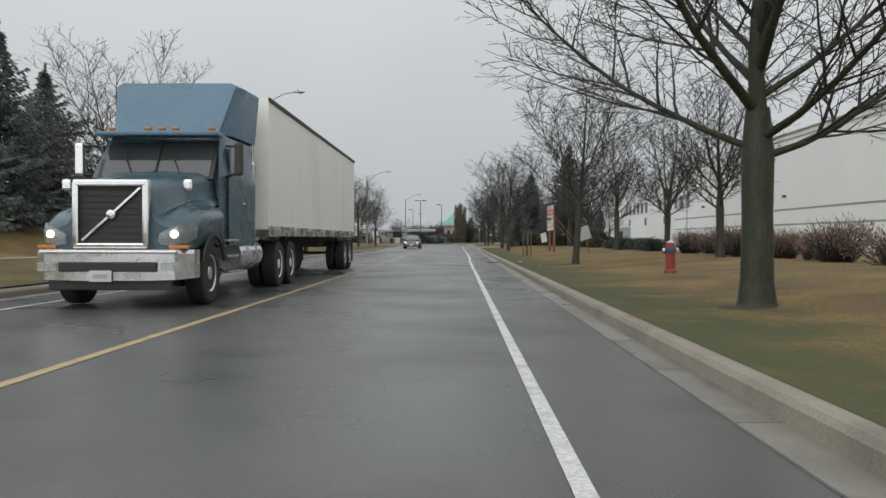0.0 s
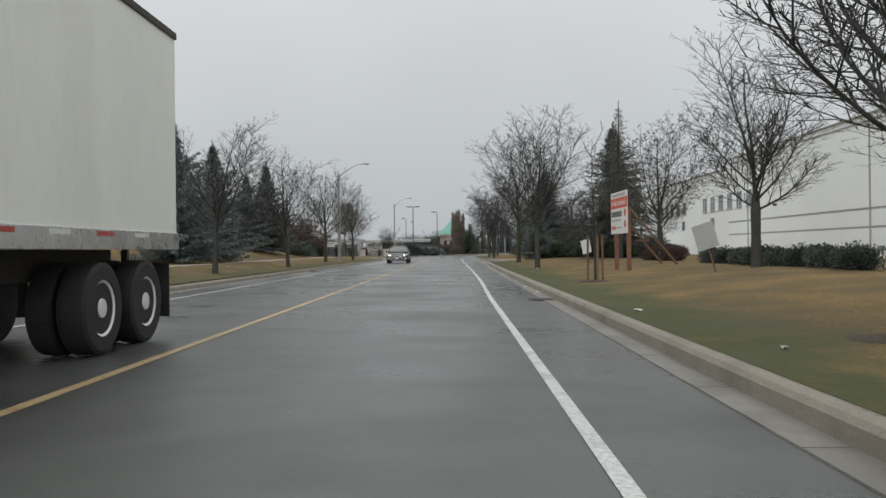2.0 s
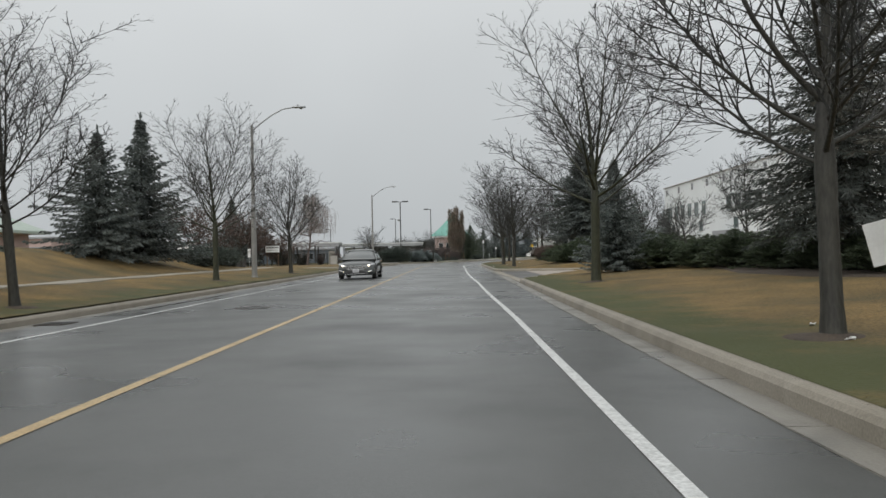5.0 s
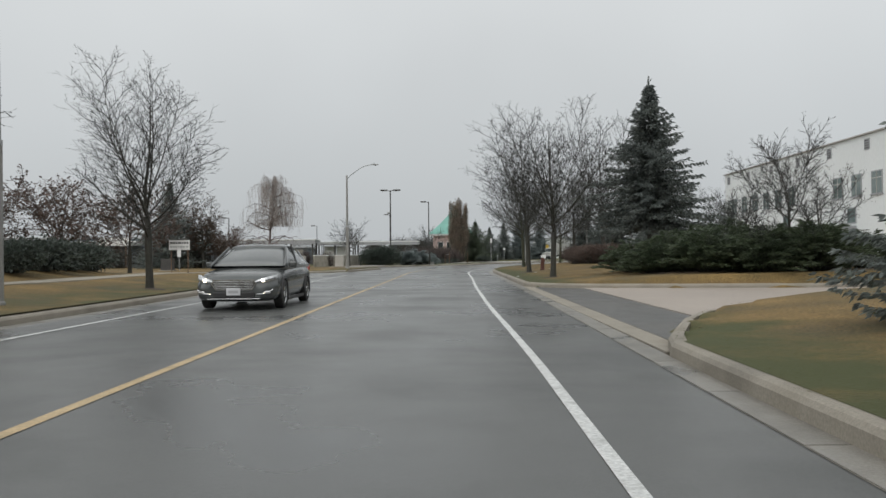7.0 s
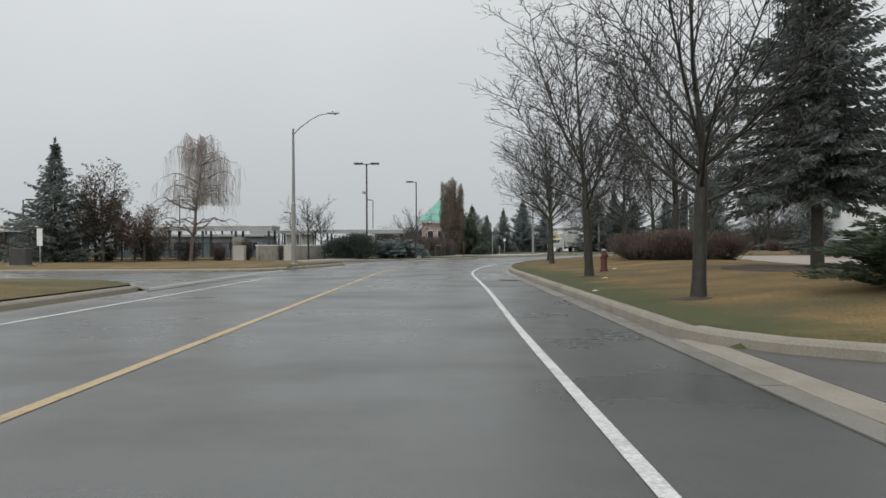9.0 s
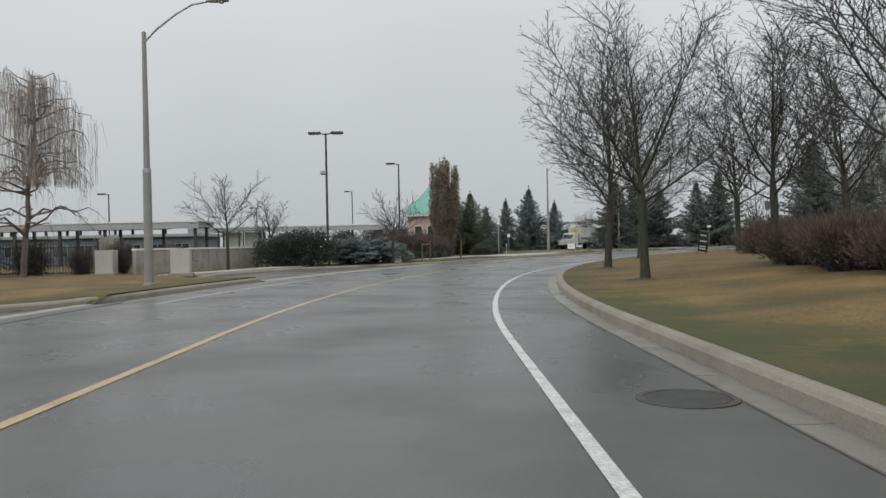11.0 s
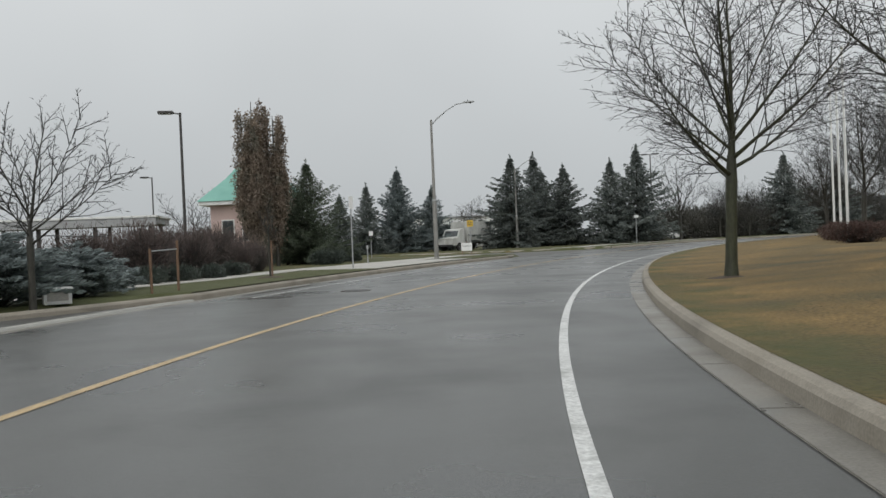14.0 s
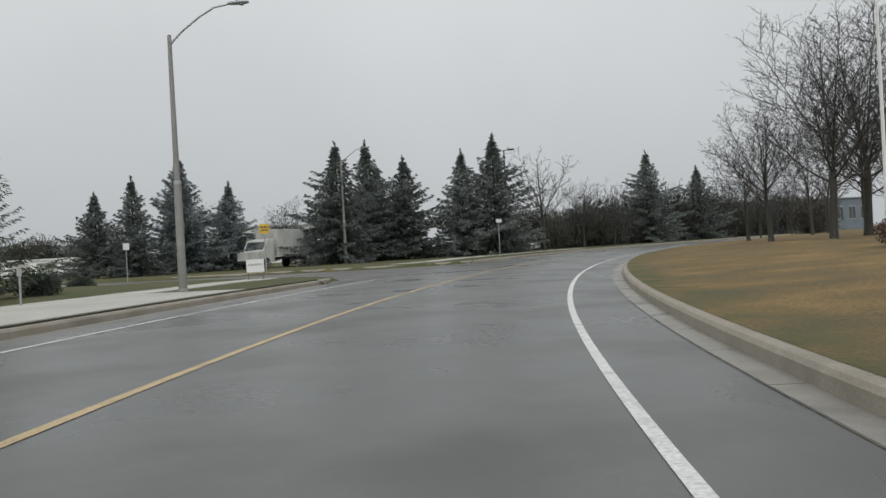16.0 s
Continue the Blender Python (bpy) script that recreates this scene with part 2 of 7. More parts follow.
WALLWHITE = mat("white_factory_cladding", [(0.76, 0.79, 0.79), (0.83, 0.86, 0.86)], 0.6, 0.15, 8, 0.04, 0.03, stretch=(1, 1, 0.4))
BANDGREY = mat("grey_wall_band", [(0.30, 0.31, 0.32), (0.36, 0.37, 0.38)], 0.6, 1, 20, 0.1, 0.03)
PINK = mat("pink_stucco", [(0.48, 0.36, 0.33), (0.56, 0.43, 0.40)], 0.8, 1.0, 30, 0.12, 0.1)
GREENROOF = mat("patina_green_roof", [(0.14, 0.34, 0.29), (0.20, 0.42, 0.36)], 0.55, 1.0, 30, 0.1, 0.05)
PALEGREEN = mat("pale_green_roof", [(0.36, 0.43, 0.38), (0.46, 0.53, 0.47)], 0.6, 0.8, 20, 0.1, 0.05)
ROOFGREY = mat("canopy_roof_grey", [(0.33, 0.34, 0.345), (0.45, 0.46, 0.46)], 0.6, 0.6, 20, 0.1, 0.05)
STATION = mat("station_grey_blue", [(0.12, 0.15, 0.18), (0.18, 0.21, 0.24)], 0.6, 0.6, 20, 0.12, 0.05)
SIGNWHITE = mat("sign_white", [(0.66, 0.67, 0.66), (0.76, 0.77, 0.76)], 0.5, 1.5, 20, 0.05, 0.02)
SIGNRED = mat("sign_red", [(0.55, 0.09, 0.045), (0.62, 0.12, 0.06)], 0.5, 2, 20, 0.06, 0.0)
INK = mat("sign_ink", [(0.05, 0.05, 0.055), (0.07, 0.07, 0.075)], 0.6, 2, 20, 0.05, 0.0)
GREYINK = mat("sign_pale_ink", [(0.36, 0.37, 0.38), (0.42, 0.43, 0.44)], 0.6, 2, 20, 0.05, 0.0)
WOOD = mat("weathered_timber", [(0.14, 0.085, 0.055), (0.2, 0.125, 0.08)], 0.8, 2, 30, 0.3, 0.3, stretch=(1, 1, 0.2))
POSTRED = mat("stained_post_timber", [(0.17, 0.075, 0.05), (0.23, 0.11, 0.075)], 0.8, 2, 30, 0.3, 0.3, stretch=(1, 1, 0.2))
HYDRED = mat("hydrant_red_paint", [(0.24, 0.04, 0.032), (0.32, 0.06, 0.045)], 0.45, 4, 40, 0.15, 0.08)
HYDBLUE = mat("hydrant_blue_paint", [(0.035, 0.06, 0.16), (0.05, 0.08, 0.2)], 0.5, 4, 40, 0.15, 0.05)
HYDBROWN = mat("faded_hydrant_paint", [(0.096, 0.033, 0.024), (0.132, 0.051, 0.036)], 0.6, 4, 40, 0.2, 0.1)
SIGNYELLOW = mat("sign_yellow", [(0.62, 0.40, 0.03), (0.7, 0.46, 0.05)], 0.5, 2, 20, 0.05, 0.0)
REFLECT = mat("red_reflective_tape", [(0.40, 0.05, 0.04), (0.48, 0.09, 0.07)], 0.4, 3, 20, 0.1, 0.0)
PLATE = mat("number_plate", [(0.55, 0.56, 0.58), (0.62, 0.63, 0.65)], 0.4, 3, 20, 0.05, 0.0)
HEADLAMP = glow_mat("lit_headlamp", (1.0, 0.88, 0.66), 5.0)
LAMPGLASS = glass_mat("lamp_glass", (0.75, 0.78, 0.78), 0.1)
AMBER = mat("amber_lens", [(0.45, 0.16, 0.03), (0.55, 0.22, 0.04)], 0.25, 4, 30, 0.05, 0.0)


def grass_mat():
    """Late-autumn lawn: tan, dormant patches in dull green, greener along the kerb."""
    m = mat("lawn", [(0.078, 0.064, 0.024), (0.148, 0.100, 0.036), (0.225, 0.148, 0.054)], 0.95, 0.5, 24, 0.6, 1.0)
    n, l = m.node_tree.nodes, m.node_tree.links
    b = n["Principled BSDF"]
    src = b.inputs["Base Color"].links[0].from_socket
    at = n.new("ShaderNodeAttribute")
    at.attribute_name = "green"
    no = n.new("ShaderNodeTexNoise")
    no.inputs["Scale"].default_value, no.inputs["Detail"].default_value = 0.75, 8.0
    no.inputs["Roughness"].default_value = 0.68
    co = n.new("ShaderNodeTexCoord")
    l.new(co.outputs["Object"], no.inputs["Vector"])
    add = n.new("ShaderNodeMath")
    add.operation = "ADD"
    l.new(at.outputs["Fac"], add.inputs[0])
    wide = n.new("ShaderNodeMapRange")
    wide.inputs["From Min"].default_value, wide.inputs["From Max"].default_value = 0.3, 0.7
    wide.inputs["To Min"].default_value, wide.inputs["To Max"].default_value = 0.1, 0.92
    l.new(no.outputs["Fac"], wide.inputs["Value"])
    l.new(wide.outputs[0], add.inputs[1])
    ra = n.new("ShaderNodeMapRange")
    ra.inputs["From Min"].default_value, ra.inputs["From Max"].default_value = 0.62, 1.2
    l.new(add.outputs[0], ra.inputs["Value"])
    mx = n.new("ShaderNodeMix")
    mx.data_type = "RGBA"
    mx.inputs[7].default_value = (0.060, 0.068, 0.021, 1)
    l.new(ra.outputs[0], mx.inputs[0])
    l.new(src, mx.inputs[6])
    l.new(mx.outputs[2], b.inputs["Base Color"])
    return m


LAWN = grass_mat()
FIELD = mat("far_field", [(0.12, 0.11, 0.06), (0.17, 0.14, 0.07)], 0.95, 0.05, 2, 0.3, 0.0)


# ---------------------------------------------------------------- mesh helpers
def mesh_of(name, verts, faces, material, smooth=False):
    me = bpy.data.meshes.new(name)
    me.from_pydata([tuple(v) for v in verts], [], [tuple(f) for f in faces])
    me.materials.append(material)
    if smooth:
        me.polygons.foreach_set("use_smooth", [True] * len(me.polygons))
    me.update()
    return me


def part(name, data, material, parent=None, label="", at=None):
    """Links a bmesh or a finished mesh as one object, under a thing or a part."""
    if isinstance(data, bmesh.types.BMesh):
        me = bpy.data.meshes.new(name)
        bmesh.ops.recalc_face_normals(data, faces=data.faces)
        data.to_mesh(me)
        data.free()
        me.materials.append(material)
    else:
        me = data
    ob = new(name, me)
    if parent:
        ob.parent = parent
    if at is not None:
        ob.matrix_basis = at
    return tagged(ob, label=label) if label else ob


def thing(name, label, category, at=None, group="", kind=""):
    ob = new(name)
    ob.empty_display_size = 0.2
    if at is not None:
        ob.matrix_basis = at
    return tagged(ob, label, category, group, kind)


def box(bm, cx, cy, cz, sx, sy, sz, bevel=0.0, m=None):
    r = bmesh.ops.create_cube(bm, size=1.0)
    t = Matrix.Translation((cx, cy, cz)) @ Matrix.Diagonal((sx, sy, sz, 1))
    bmesh.ops.transform(bm, matrix=(m @ t if m else t), verts=r["verts"])
    if bevel:
        es = list({e for v in r["verts"] for e in v.link_edges})
        bmesh.ops.bevel(bm, geom=es, offset=bevel, segments=2, affect="EDGES", profile=0.6)
    return bm


def B(cx, cy, cz, sx, sy, sz, bevel=0.0, m=None):
    return box(bmesh.new(), cx, cy, cz, sx, sy, sz, bevel, m)


def lathe(bm, profile, segs=16, m=None):
    """Turns (radius, height) pairs round z."""
    rings = []
    for r, z in profile:
        rings.append([bm.verts.new(((m or Matrix()) @ Vector((r * math.cos(2 * math.pi * k / segs), r * math.sin(2 * math.pi * k / segs), z)))) for k in range(segs)])
    for a, b in zip(rings, rings[1:]):
        for k in range(segs):
            bm.faces.new((a[k], a[(k + 1) % segs], b[(k + 1) % segs], b[k]))
    bm.faces.new(rings[0][::-1])
    bm.faces.new(rings[-1])
    return bm


def tube(bm, pts, radii, segs=8):
    """A pipe along points."""
    pts = [Vector(p) for p in pts]
    rings = []
    for i, p in enumerate(pts):
        d = (pts[min(i + 1, len(pts) - 1)] - pts[max(i - 1, 0)]).normalized()
        a = d.orthogonal().normalized() if not rings else (prev - d * prev.dot(d)).normalized()
        prev = a
        c = d.cross(a)
        r = radii[i] if isinstance(radii, (list, tuple)) else radii
        rings.append([bm.verts.new(p + r * (a * math.cos(2 * math.pi * k / segs) + c * math.sin(2 * math.pi * k / segs))) for k in range(segs)])
    for a, b in zip(rings, rings[1:]):
        for k in range(segs):
            bm.faces.new((a[k], a[(k + 1) % segs], b[(k + 1) % segs], b[k]))
    bm.faces.new(rings[0][::-1])
    bm.faces.new(rings[-1])
    return bm


def loft(bm, sections):
    """Skins closed cross-sections (lists of points of equal length) and caps the ends."""
    rings = [[bm.verts.new(p) for p in s] for s in sections]
    k = len(rings[0])
    for a, b in zip(rings, rings[1:]):
        for i in range(k):
            bm.faces.new((a[i], a[(i + 1) % k], b[(i + 1) % k], b[i]))
    bm.faces.new(rings[0][::-1])
    bm.faces.new(rings[-1])
    return bm


def text_mesh(name, body, size, material):
    cu = bpy.data.curves.new(name, "FONT")
    cu.body, cu.size, cu.extrude, cu.align_x = body, size, 0.003, "LEFT"
    tmp = new(name, cu)
    me = bpy.data.meshes.new_from_object(tmp.evaluated_get(bpy.context.evaluated_depsgraph_get()))
    bpy.data.objects.remove(tmp)
    bpy.data.curves.remove(cu)
    me.name = name
    me.materials.clear()
    me.materials.append(material)
    return me


# ---------------------------------------------------------------- the road's line
STEP = 0.5
S_MIN, S_MAX = -60.0, 420.0
_line = []
_x, _y, _th = 0.0, S_MIN, 0.0
for _i in range(int((S_MAX - S_MIN) / STEP) + 1):
    _s = S_MIN + _i * STEP
    _line.append((_x, _y, _th))
    _k = 0.0 if _s < 123.6 else 0.585 if _s < 159 else 0.405 if _s < 184 else 0.33
    _th += radians(_k) * STEP
    _x += math.sin(_th) * STEP
    _y += math.cos(_th) * STEP


def along(s):
    i = min(max((s - S_MIN) / STEP, 0), len(_line) - 1.001)
    a, b, f = _line[int(i)], _line[int(i) + 1], i - int(i)
    return tuple(p + (q - p) * f for p, q in zip(a, b))


def road(s, u, z=0.0):
    """A place s metres along the yellow line and u metres to its right."""
    x, y, th = along(s)
    return Vector((x + u * math.cos(th), y - u * math.sin(th), z))


def smooth(a, b, x):
    t = min(max((x - a) / (b - a), 0), 1)
    return t * t * (3 - 2 * t)


def bumps(x, y, k):
    return noise.noise(Vector((x * k, y * k, 3.7)))


def kerb_east_u(s):
    return 5.36 + 0.3 * smooth(50, 104, s)


# Plan of the kerbs that flare into the driveway.
DRIVE_SOUTH = ((5.55, 80.4), (5.75, 81.3), (6.15, 82.5), (6.65, 83.9), (7.3, 85.3), (8.3, 86.6), (9.8, 87.5), (12, 88.0), (16, 88.2), (40, 88.4))
DRIVE_NORTH = ((5.66, 101.6), (5.85, 100.7), (6.3, 99.8), (7.0, 99.15), (8.0, 98.75), (9.2, 98.45), (12, 97.9), (16, 97.6), (40, 97.4))


# Offsets of the station driveway's outer kerb, and the stretch of the lane that leaves beyond the bus stop.
DRIVE_WEST = ((141.6, -5.12), (142.2, -6.0), (142.8, -7.4), (143.8, -8.6), (146, -9.3), (150, -9.4), (154, -9.1), (156.5, -7.7), (159, -6.4), (161.5, -5.5), (163.5, -5.12))
LANE_U = (5.12, 5.6, 7.0, 9.5, 14.0, 22.0, 60.0)
LANE_NEAR = (194.0, 197.0, 199.0, 200.3, 200.6, 201.0, 202.0)
LANE_FAR = (217.5, 215.6, 213.8, 212.5, 211.0, 209.5, 209.0)


def drive_west_u(s):
    return float(np.interp(s, [p[0] for p in DRIVE_WEST], [p[1] for p in DRIVE_WEST]))


def lane_stretch(u):
    return float(np.interp(-u, LANE_U, LANE_NEAR)), float(np.interp(-u, LANE_U, LANE_FAR))


def ground_z(s, u):
    """Height of the lawns beside the road."""
    p = road(s, u)
    if u < 0:
        d = -u - 5.1
        z = 0.16 + 0.3 * smooth(0.2, 4.5, d)
        berm = smooth(5.6, 12.5, d) * (1 - smooth(98, 113, s)) * (0.75 + 0.5 * smooth(-0.4, 0.5, bumps(0, s, 0.045)))
        z += 1.45 * berm * (1 - 0.55 * smooth(22, 40, d)) * (1 - 0.75 * math.exp(-((s - 61) / 6.5) ** 2))
        z -= (z - 0.17) * smooth(108, 118, s)
        south = 112 + math.sqrt(max(0, 3.9 ** 2 - max(0, p.x + 9.02) ** 2))
        north = 131.8 - math.sqrt(max(0, 3.2 ** 2 - max(0, p.x + 8.3) ** 2))
        side = smooth(south - 0.3, south + 0.1, p.y) * (1 - smooth(north - 0.1, north + 0.3, p.y)) if s < 145 else 0
        if 141.6 < s < 163.5:
            side = max(side, smooth(drive_west_u(s) - 1.0, drive_west_u(s) - 0.35, u))
        if 193.0 < s < 218.5:
            a, b = lane_stretch(u)
            side = max(side, smooth(a - 0.05, a + 0.25, s) * (1 - smooth(b - 0.25, b + 0.05, s)))
        z += (-0.12 - z) * side
        z += 0.04 * bumps(p.x, p.y, 0.3) * smooth(0.3, 3, d) * (1 - side)
    else:
        d = u - kerb_east_u(s)
        z = 0.16 + 0.34 * smooth(0.5, 7.0, d) + 0.05 * bumps(p.x, p.y, 0.25) * smooth(0.3, 3, d)
        south = float(np.interp(p.x, [q[0] for q in DRIVE_SOUTH], [q[1] for q in DRIVE_SOUTH])) - 0.1
        north = float(np.interp(p.x, [q[0] for q in DRIVE_NORTH], [q[1] for q in DRIVE_NORTH])) + 0.1
        side = smooth(south - 0.3, south + 0.05, p.y) * (1 - smooth(north - 0.05, north + 0.3, p.y))
        z += (-0.12 - z) * side
        lot = smooth(0, 0.9, p.x - 14.3 - 0.13 * max(0.0, p.y - 112)) * smooth(108, 111, p.y) * (1 - smooth(148, 152, p.y))
        z -= 0.2 * max(lot, smooth(16, 24, d))
    return z


def ribbon(name, s0, s1, us, z, material, parent=None, step=2.0, green=None, kind="structure", label="", category=""):
    """A sheet that follows the road between s0 and s1, over the offsets us; z is a number or a function of s and u."""
    n = max(1, int(round((s1 - s0) / step)))
    verts, faces, g = [], [], []
    for i in range(n + 1):
        s = s0 + (s1 - s0) * i / n
        for u in (us(s) if callable(us) else us):
            zz = z(s, u) if callable(z) else z
            verts.append(road(s, u, zz))
            if green:
                g.append(green(s, u))
    k = len(verts) // (n + 1)
    for i in range(n):
        for j in range(k - 1):
            a = i * k + j
            faces.append((a, a + 1, a + k + 1, a + k))
    me = mesh_of(name, verts, faces, material, True)
    if green:
        at = me.attributes.new("green", "FLOAT", "POINT")
        at.data.foreach_set("value", g)
    ob = new(name, me)
    if parent:
        ob.parent = parent
    else:
        tagged(ob, label, category, kind=kind)
    return ob


def kerb(name, pts, material, height=0.15, width=0.2, parent=None, label=""):
    """A rounded concrete kerb swept along plan points; its face is on the left of the way."""
    prof = [(0.0, -0.15), (0.015, height - 0.05), (0.05, height - 0.008), (0.09, height + 0.004), (width, height + 0.008), (width, -0.15)]
    verts, faces = [], []
    pts = [Vector(p) for p in pts]
    for i, p in enumerate(pts):
        d = (pts[min(i + 1, len(pts) - 1)] - pts[max(i - 1, 0)]).normalized()
        right = Vector((d.y, -d.x, 0))
        for w, h in prof:
            verts.append(p + right * w + Vector((0, 0, h)))
    k = len(prof)
    for i in range(len(pts) - 1):
        for j in range(k - 1):
            a = i * k + j
            faces.append((a, a + k, a + k + 1, a + 1))
    faces += [tuple(range(k)), tuple(range(len(verts) - 1, len(verts) - k - 1, -1))]
    ob = new(name, mesh_of(name, verts, faces, material))
    if parent:
        ob.parent = parent
    tagged(ob, label or "rounded grey concrete kerb beside the road", "kerb", kind="structure")
    return ob


# ---------------------------------------------------------------- ground, road, kerbs
bm = bmesh.new()
bmesh.ops.create_grid(bm, x_segments=8, y_segments=8, size=2600)
far_ground = part("ground", bm, FIELD)
far_ground.location = (0, 300, -0.55)
tagged(far_ground, "flat dull tan ground reaching the horizon", "ground", kind="structure")


def green_near(s, u):
    d = (u - kerb_east_u(s)) if u > 0 else (-u - 5.1)
    edge = 1 - smooth(0.3, (3.2 - 1.2 * smooth(118, 140, s)) if u > 0 else 4.5 + 4.0 * smooth(150, 165, s), d)
    return (0.72 - 0.3 * smooth(120, 142, s) if u > 0 else 0.5 + 0.4 * smooth(138, 146, s)) * edge + (0.75 * smooth(140, 165, s) * (u < 0) - 0.12) * (1 - edge) + 0.1 * bumps(s, u * 2, 0.15)


OFF_R = [0.17, 0.5, 1.0, 1.6, 2.3, 3.2, 4.2, 5.2, 6.2, 7.5, 9, 11, 14, 18, 24, 34, 49, 69, 84]
US_L = [-5.27, -5.7, -6.2, -6.9, -7.7, -8.5, -9.3, -10.2, -11, -11.8, -12.6, -13.4, -14.3, -15.3, -16.5, -18, -20, -22.5, -26, -31, -38, -50, -80, -150, -300]
ribbon("lawn_east", -60, 400, lambda s: [kerb_east_u(s) + o for o in OFF_R], ground_z, LAWN, step=0.4, green=green_near, label="tan dormant lawn, greener along the kerb", category="lawn")
ribbon("lawn_west", -60, 400, US_L[::-1], ground_z, LAWN, step=0.5, green=green_near, label="tan dormant lawn rising to a low berm", category="lawn")

ribbon("road", -60, 400, lambda s: [-4.72, -2.4, 0, 2.0, 3.6, kerb_east_u(s) - 0.27], lambda s, u: 0.03 * (1 - (u / 5.4) ** 2) - 0.03, ASPHALT, step=1.0,
       label="wet grey asphalt road with worn wheel tracks", category="road")
gutter_base = ribbon("gutter_east", -60, 400, lambda s: [kerb_east_u(s) - 0.29, kerb_east_u(s) + 0.03], lambda s, u: -0.024, GUTTER, label="damp concrete gutter along the kerb", category="gutter")
ribbon("gutter_west", -60, 400, [-5.12, -4.72], lambda s, u: -0.03, GUTTER, label="damp concrete gutter along the kerb", category="gutter")

# The gutter's concrete slabs, one by one, with open joints.
for k in range(106):
    a, b = -4 + 2.0 * k + 0.012, -2 + 2.0 * k - 0.012
    vs = [road(q, kerb_east_u(q) + o, z) for z in (-0.016, -0.08) for q, o in ((a, -0.282), (b, -0.282), (b, 0.02), (a, 0.02))]
    slab_ob = new("gutter_slab", mesh_of("gutter_slab", vs, [(3, 2, 1, 0), (0, 1, 5, 4), (1, 2, 6, 5), (2, 3, 7, 6), (3, 0, 4, 7)], GUTSLAB))
    slab_ob.parent = gutter_base


def crown(s, u):
    return 0.03 * (1 - (u / 5.4) ** 2) - 0.03


def white_shift(s):
    return -0.03 + 0.03 * smooth(70, 85, s) - 0.12 * smooth(78, 92, s) * (1 - smooth(100, 114, s)) + 0.14 * smooth(122, 136, s) + 0.10 * smooth(36, 50, s) * (1 - smooth(62, 76, s)) + 0.12 * smooth(143, 158, s) + 0.08 * smooth(158, 178, s)


def yellow_shift(s):
    return 0.18 * smooth(150, 172, s)


ribbon("yellow_centre_line", -60, 400, lambda s: [yellow_shift(s) - 0.06, yellow_shift(s) + 0.06], lambda s, u: crown(s, u) + 0.005, PAINT_Y, step=1.0, label="worn yellow painted centre line", category="road marking")
ribbon("white_edge_line_east", -60, 400, lambda s: [3.93 + white_shift(s), 4.035 + white_shift(s)], lambda s, u: crown(s, u) + 0.005, PAINT_W, step=1.0, label="worn white painted edge line", category="road marking")
ribbon("white_edge_line_west", -60, 122, [-3.70, -3.59], lambda s, u: crown(s, u) + 0.005, PAINT_W, step=1.0, label="worn white painted edge line", category="road marking")
ribbon("white_edge_line_west", 131, 143, [-3.70, -3.59], lambda s, u: crown(s, u) + 0.005, PAINT_W, step=1.0, label="worn white painted edge line", category="road marking")
ribbon("white_edge_line_west", 163.5, 197, [-3.70, -3.59], lambda s, u: crown(s, u) + 0.005, PAINT_W, step=1.0, label="worn white painted edge line", category="road marking")
ribbon("white_edge_line_west", 217, 400, [-3.70, -3.59], lambda s, u: crown(s, u) + 0.005, PAINT_W, step=1.0, label="worn white painted edge line", category="road marking")


def arc(cx, cy, r, a0, a1, n=10):
    return [Vector((cx + r * math.cos(radians(a0 + (a1 - a0) * i / n)), cy + r * math.sin(radians(a0 + (a1 - a0) * i / n)), 0)) for i in range(n + 1)]


def kline(s0, s1, step=1.0):
    n = int(round(abs(s1 - s0) / step))
    return [road(s, kerb_east_u(s)) for s in (s0 + (s1 - s0) * i / n for i in range(n + 1))]


# East kerb, broken by the driveway; the face looks to the road.
kerb("kerb_east", kline(-60, 79.4) + [Vector((x, y, 0)) for x, y in DRIVE_SOUTH], CONCRETE, label="pale concrete kerb turning into a driveway")
kerb("kerb_east", [Vector((x, y, 0)) for x, y in DRIVE_NORTH[::-1]] + kline(102.6, 400), CONCRETE, label="pale concrete kerb following the bend")
# The driveway's dropped kerb, asphalt apron and pale paving.
bm = bmesh.new()
box(bm, 5.80, 91.0, -0.09, 0.38, 20.4, 0.17, 0.012)
dk = part("dropped_kerb", bm, CONCRETE)
tagged(dk, "flush concrete kerb across the driveway", "kerb", kind="structure")


def slab(name, outline, z, material, label, category):
    b = bmesh.new()
    top = [b.verts.new((x, y, z)) for x, y in outline]
    bot = [b.verts.new((x, y, z - 0.2)) for x, y in outline]
    b.faces.new(top)
    n = len(top)
    for i in range(n):
        b.faces.new((top[i], top[(i + 1) % n], bot[(i + 1) % n], bot[i]))
    b.faces.new(bot[::-1])
    ob = part(name, b, material)
    return tagged(ob, label, category, kind="structure")


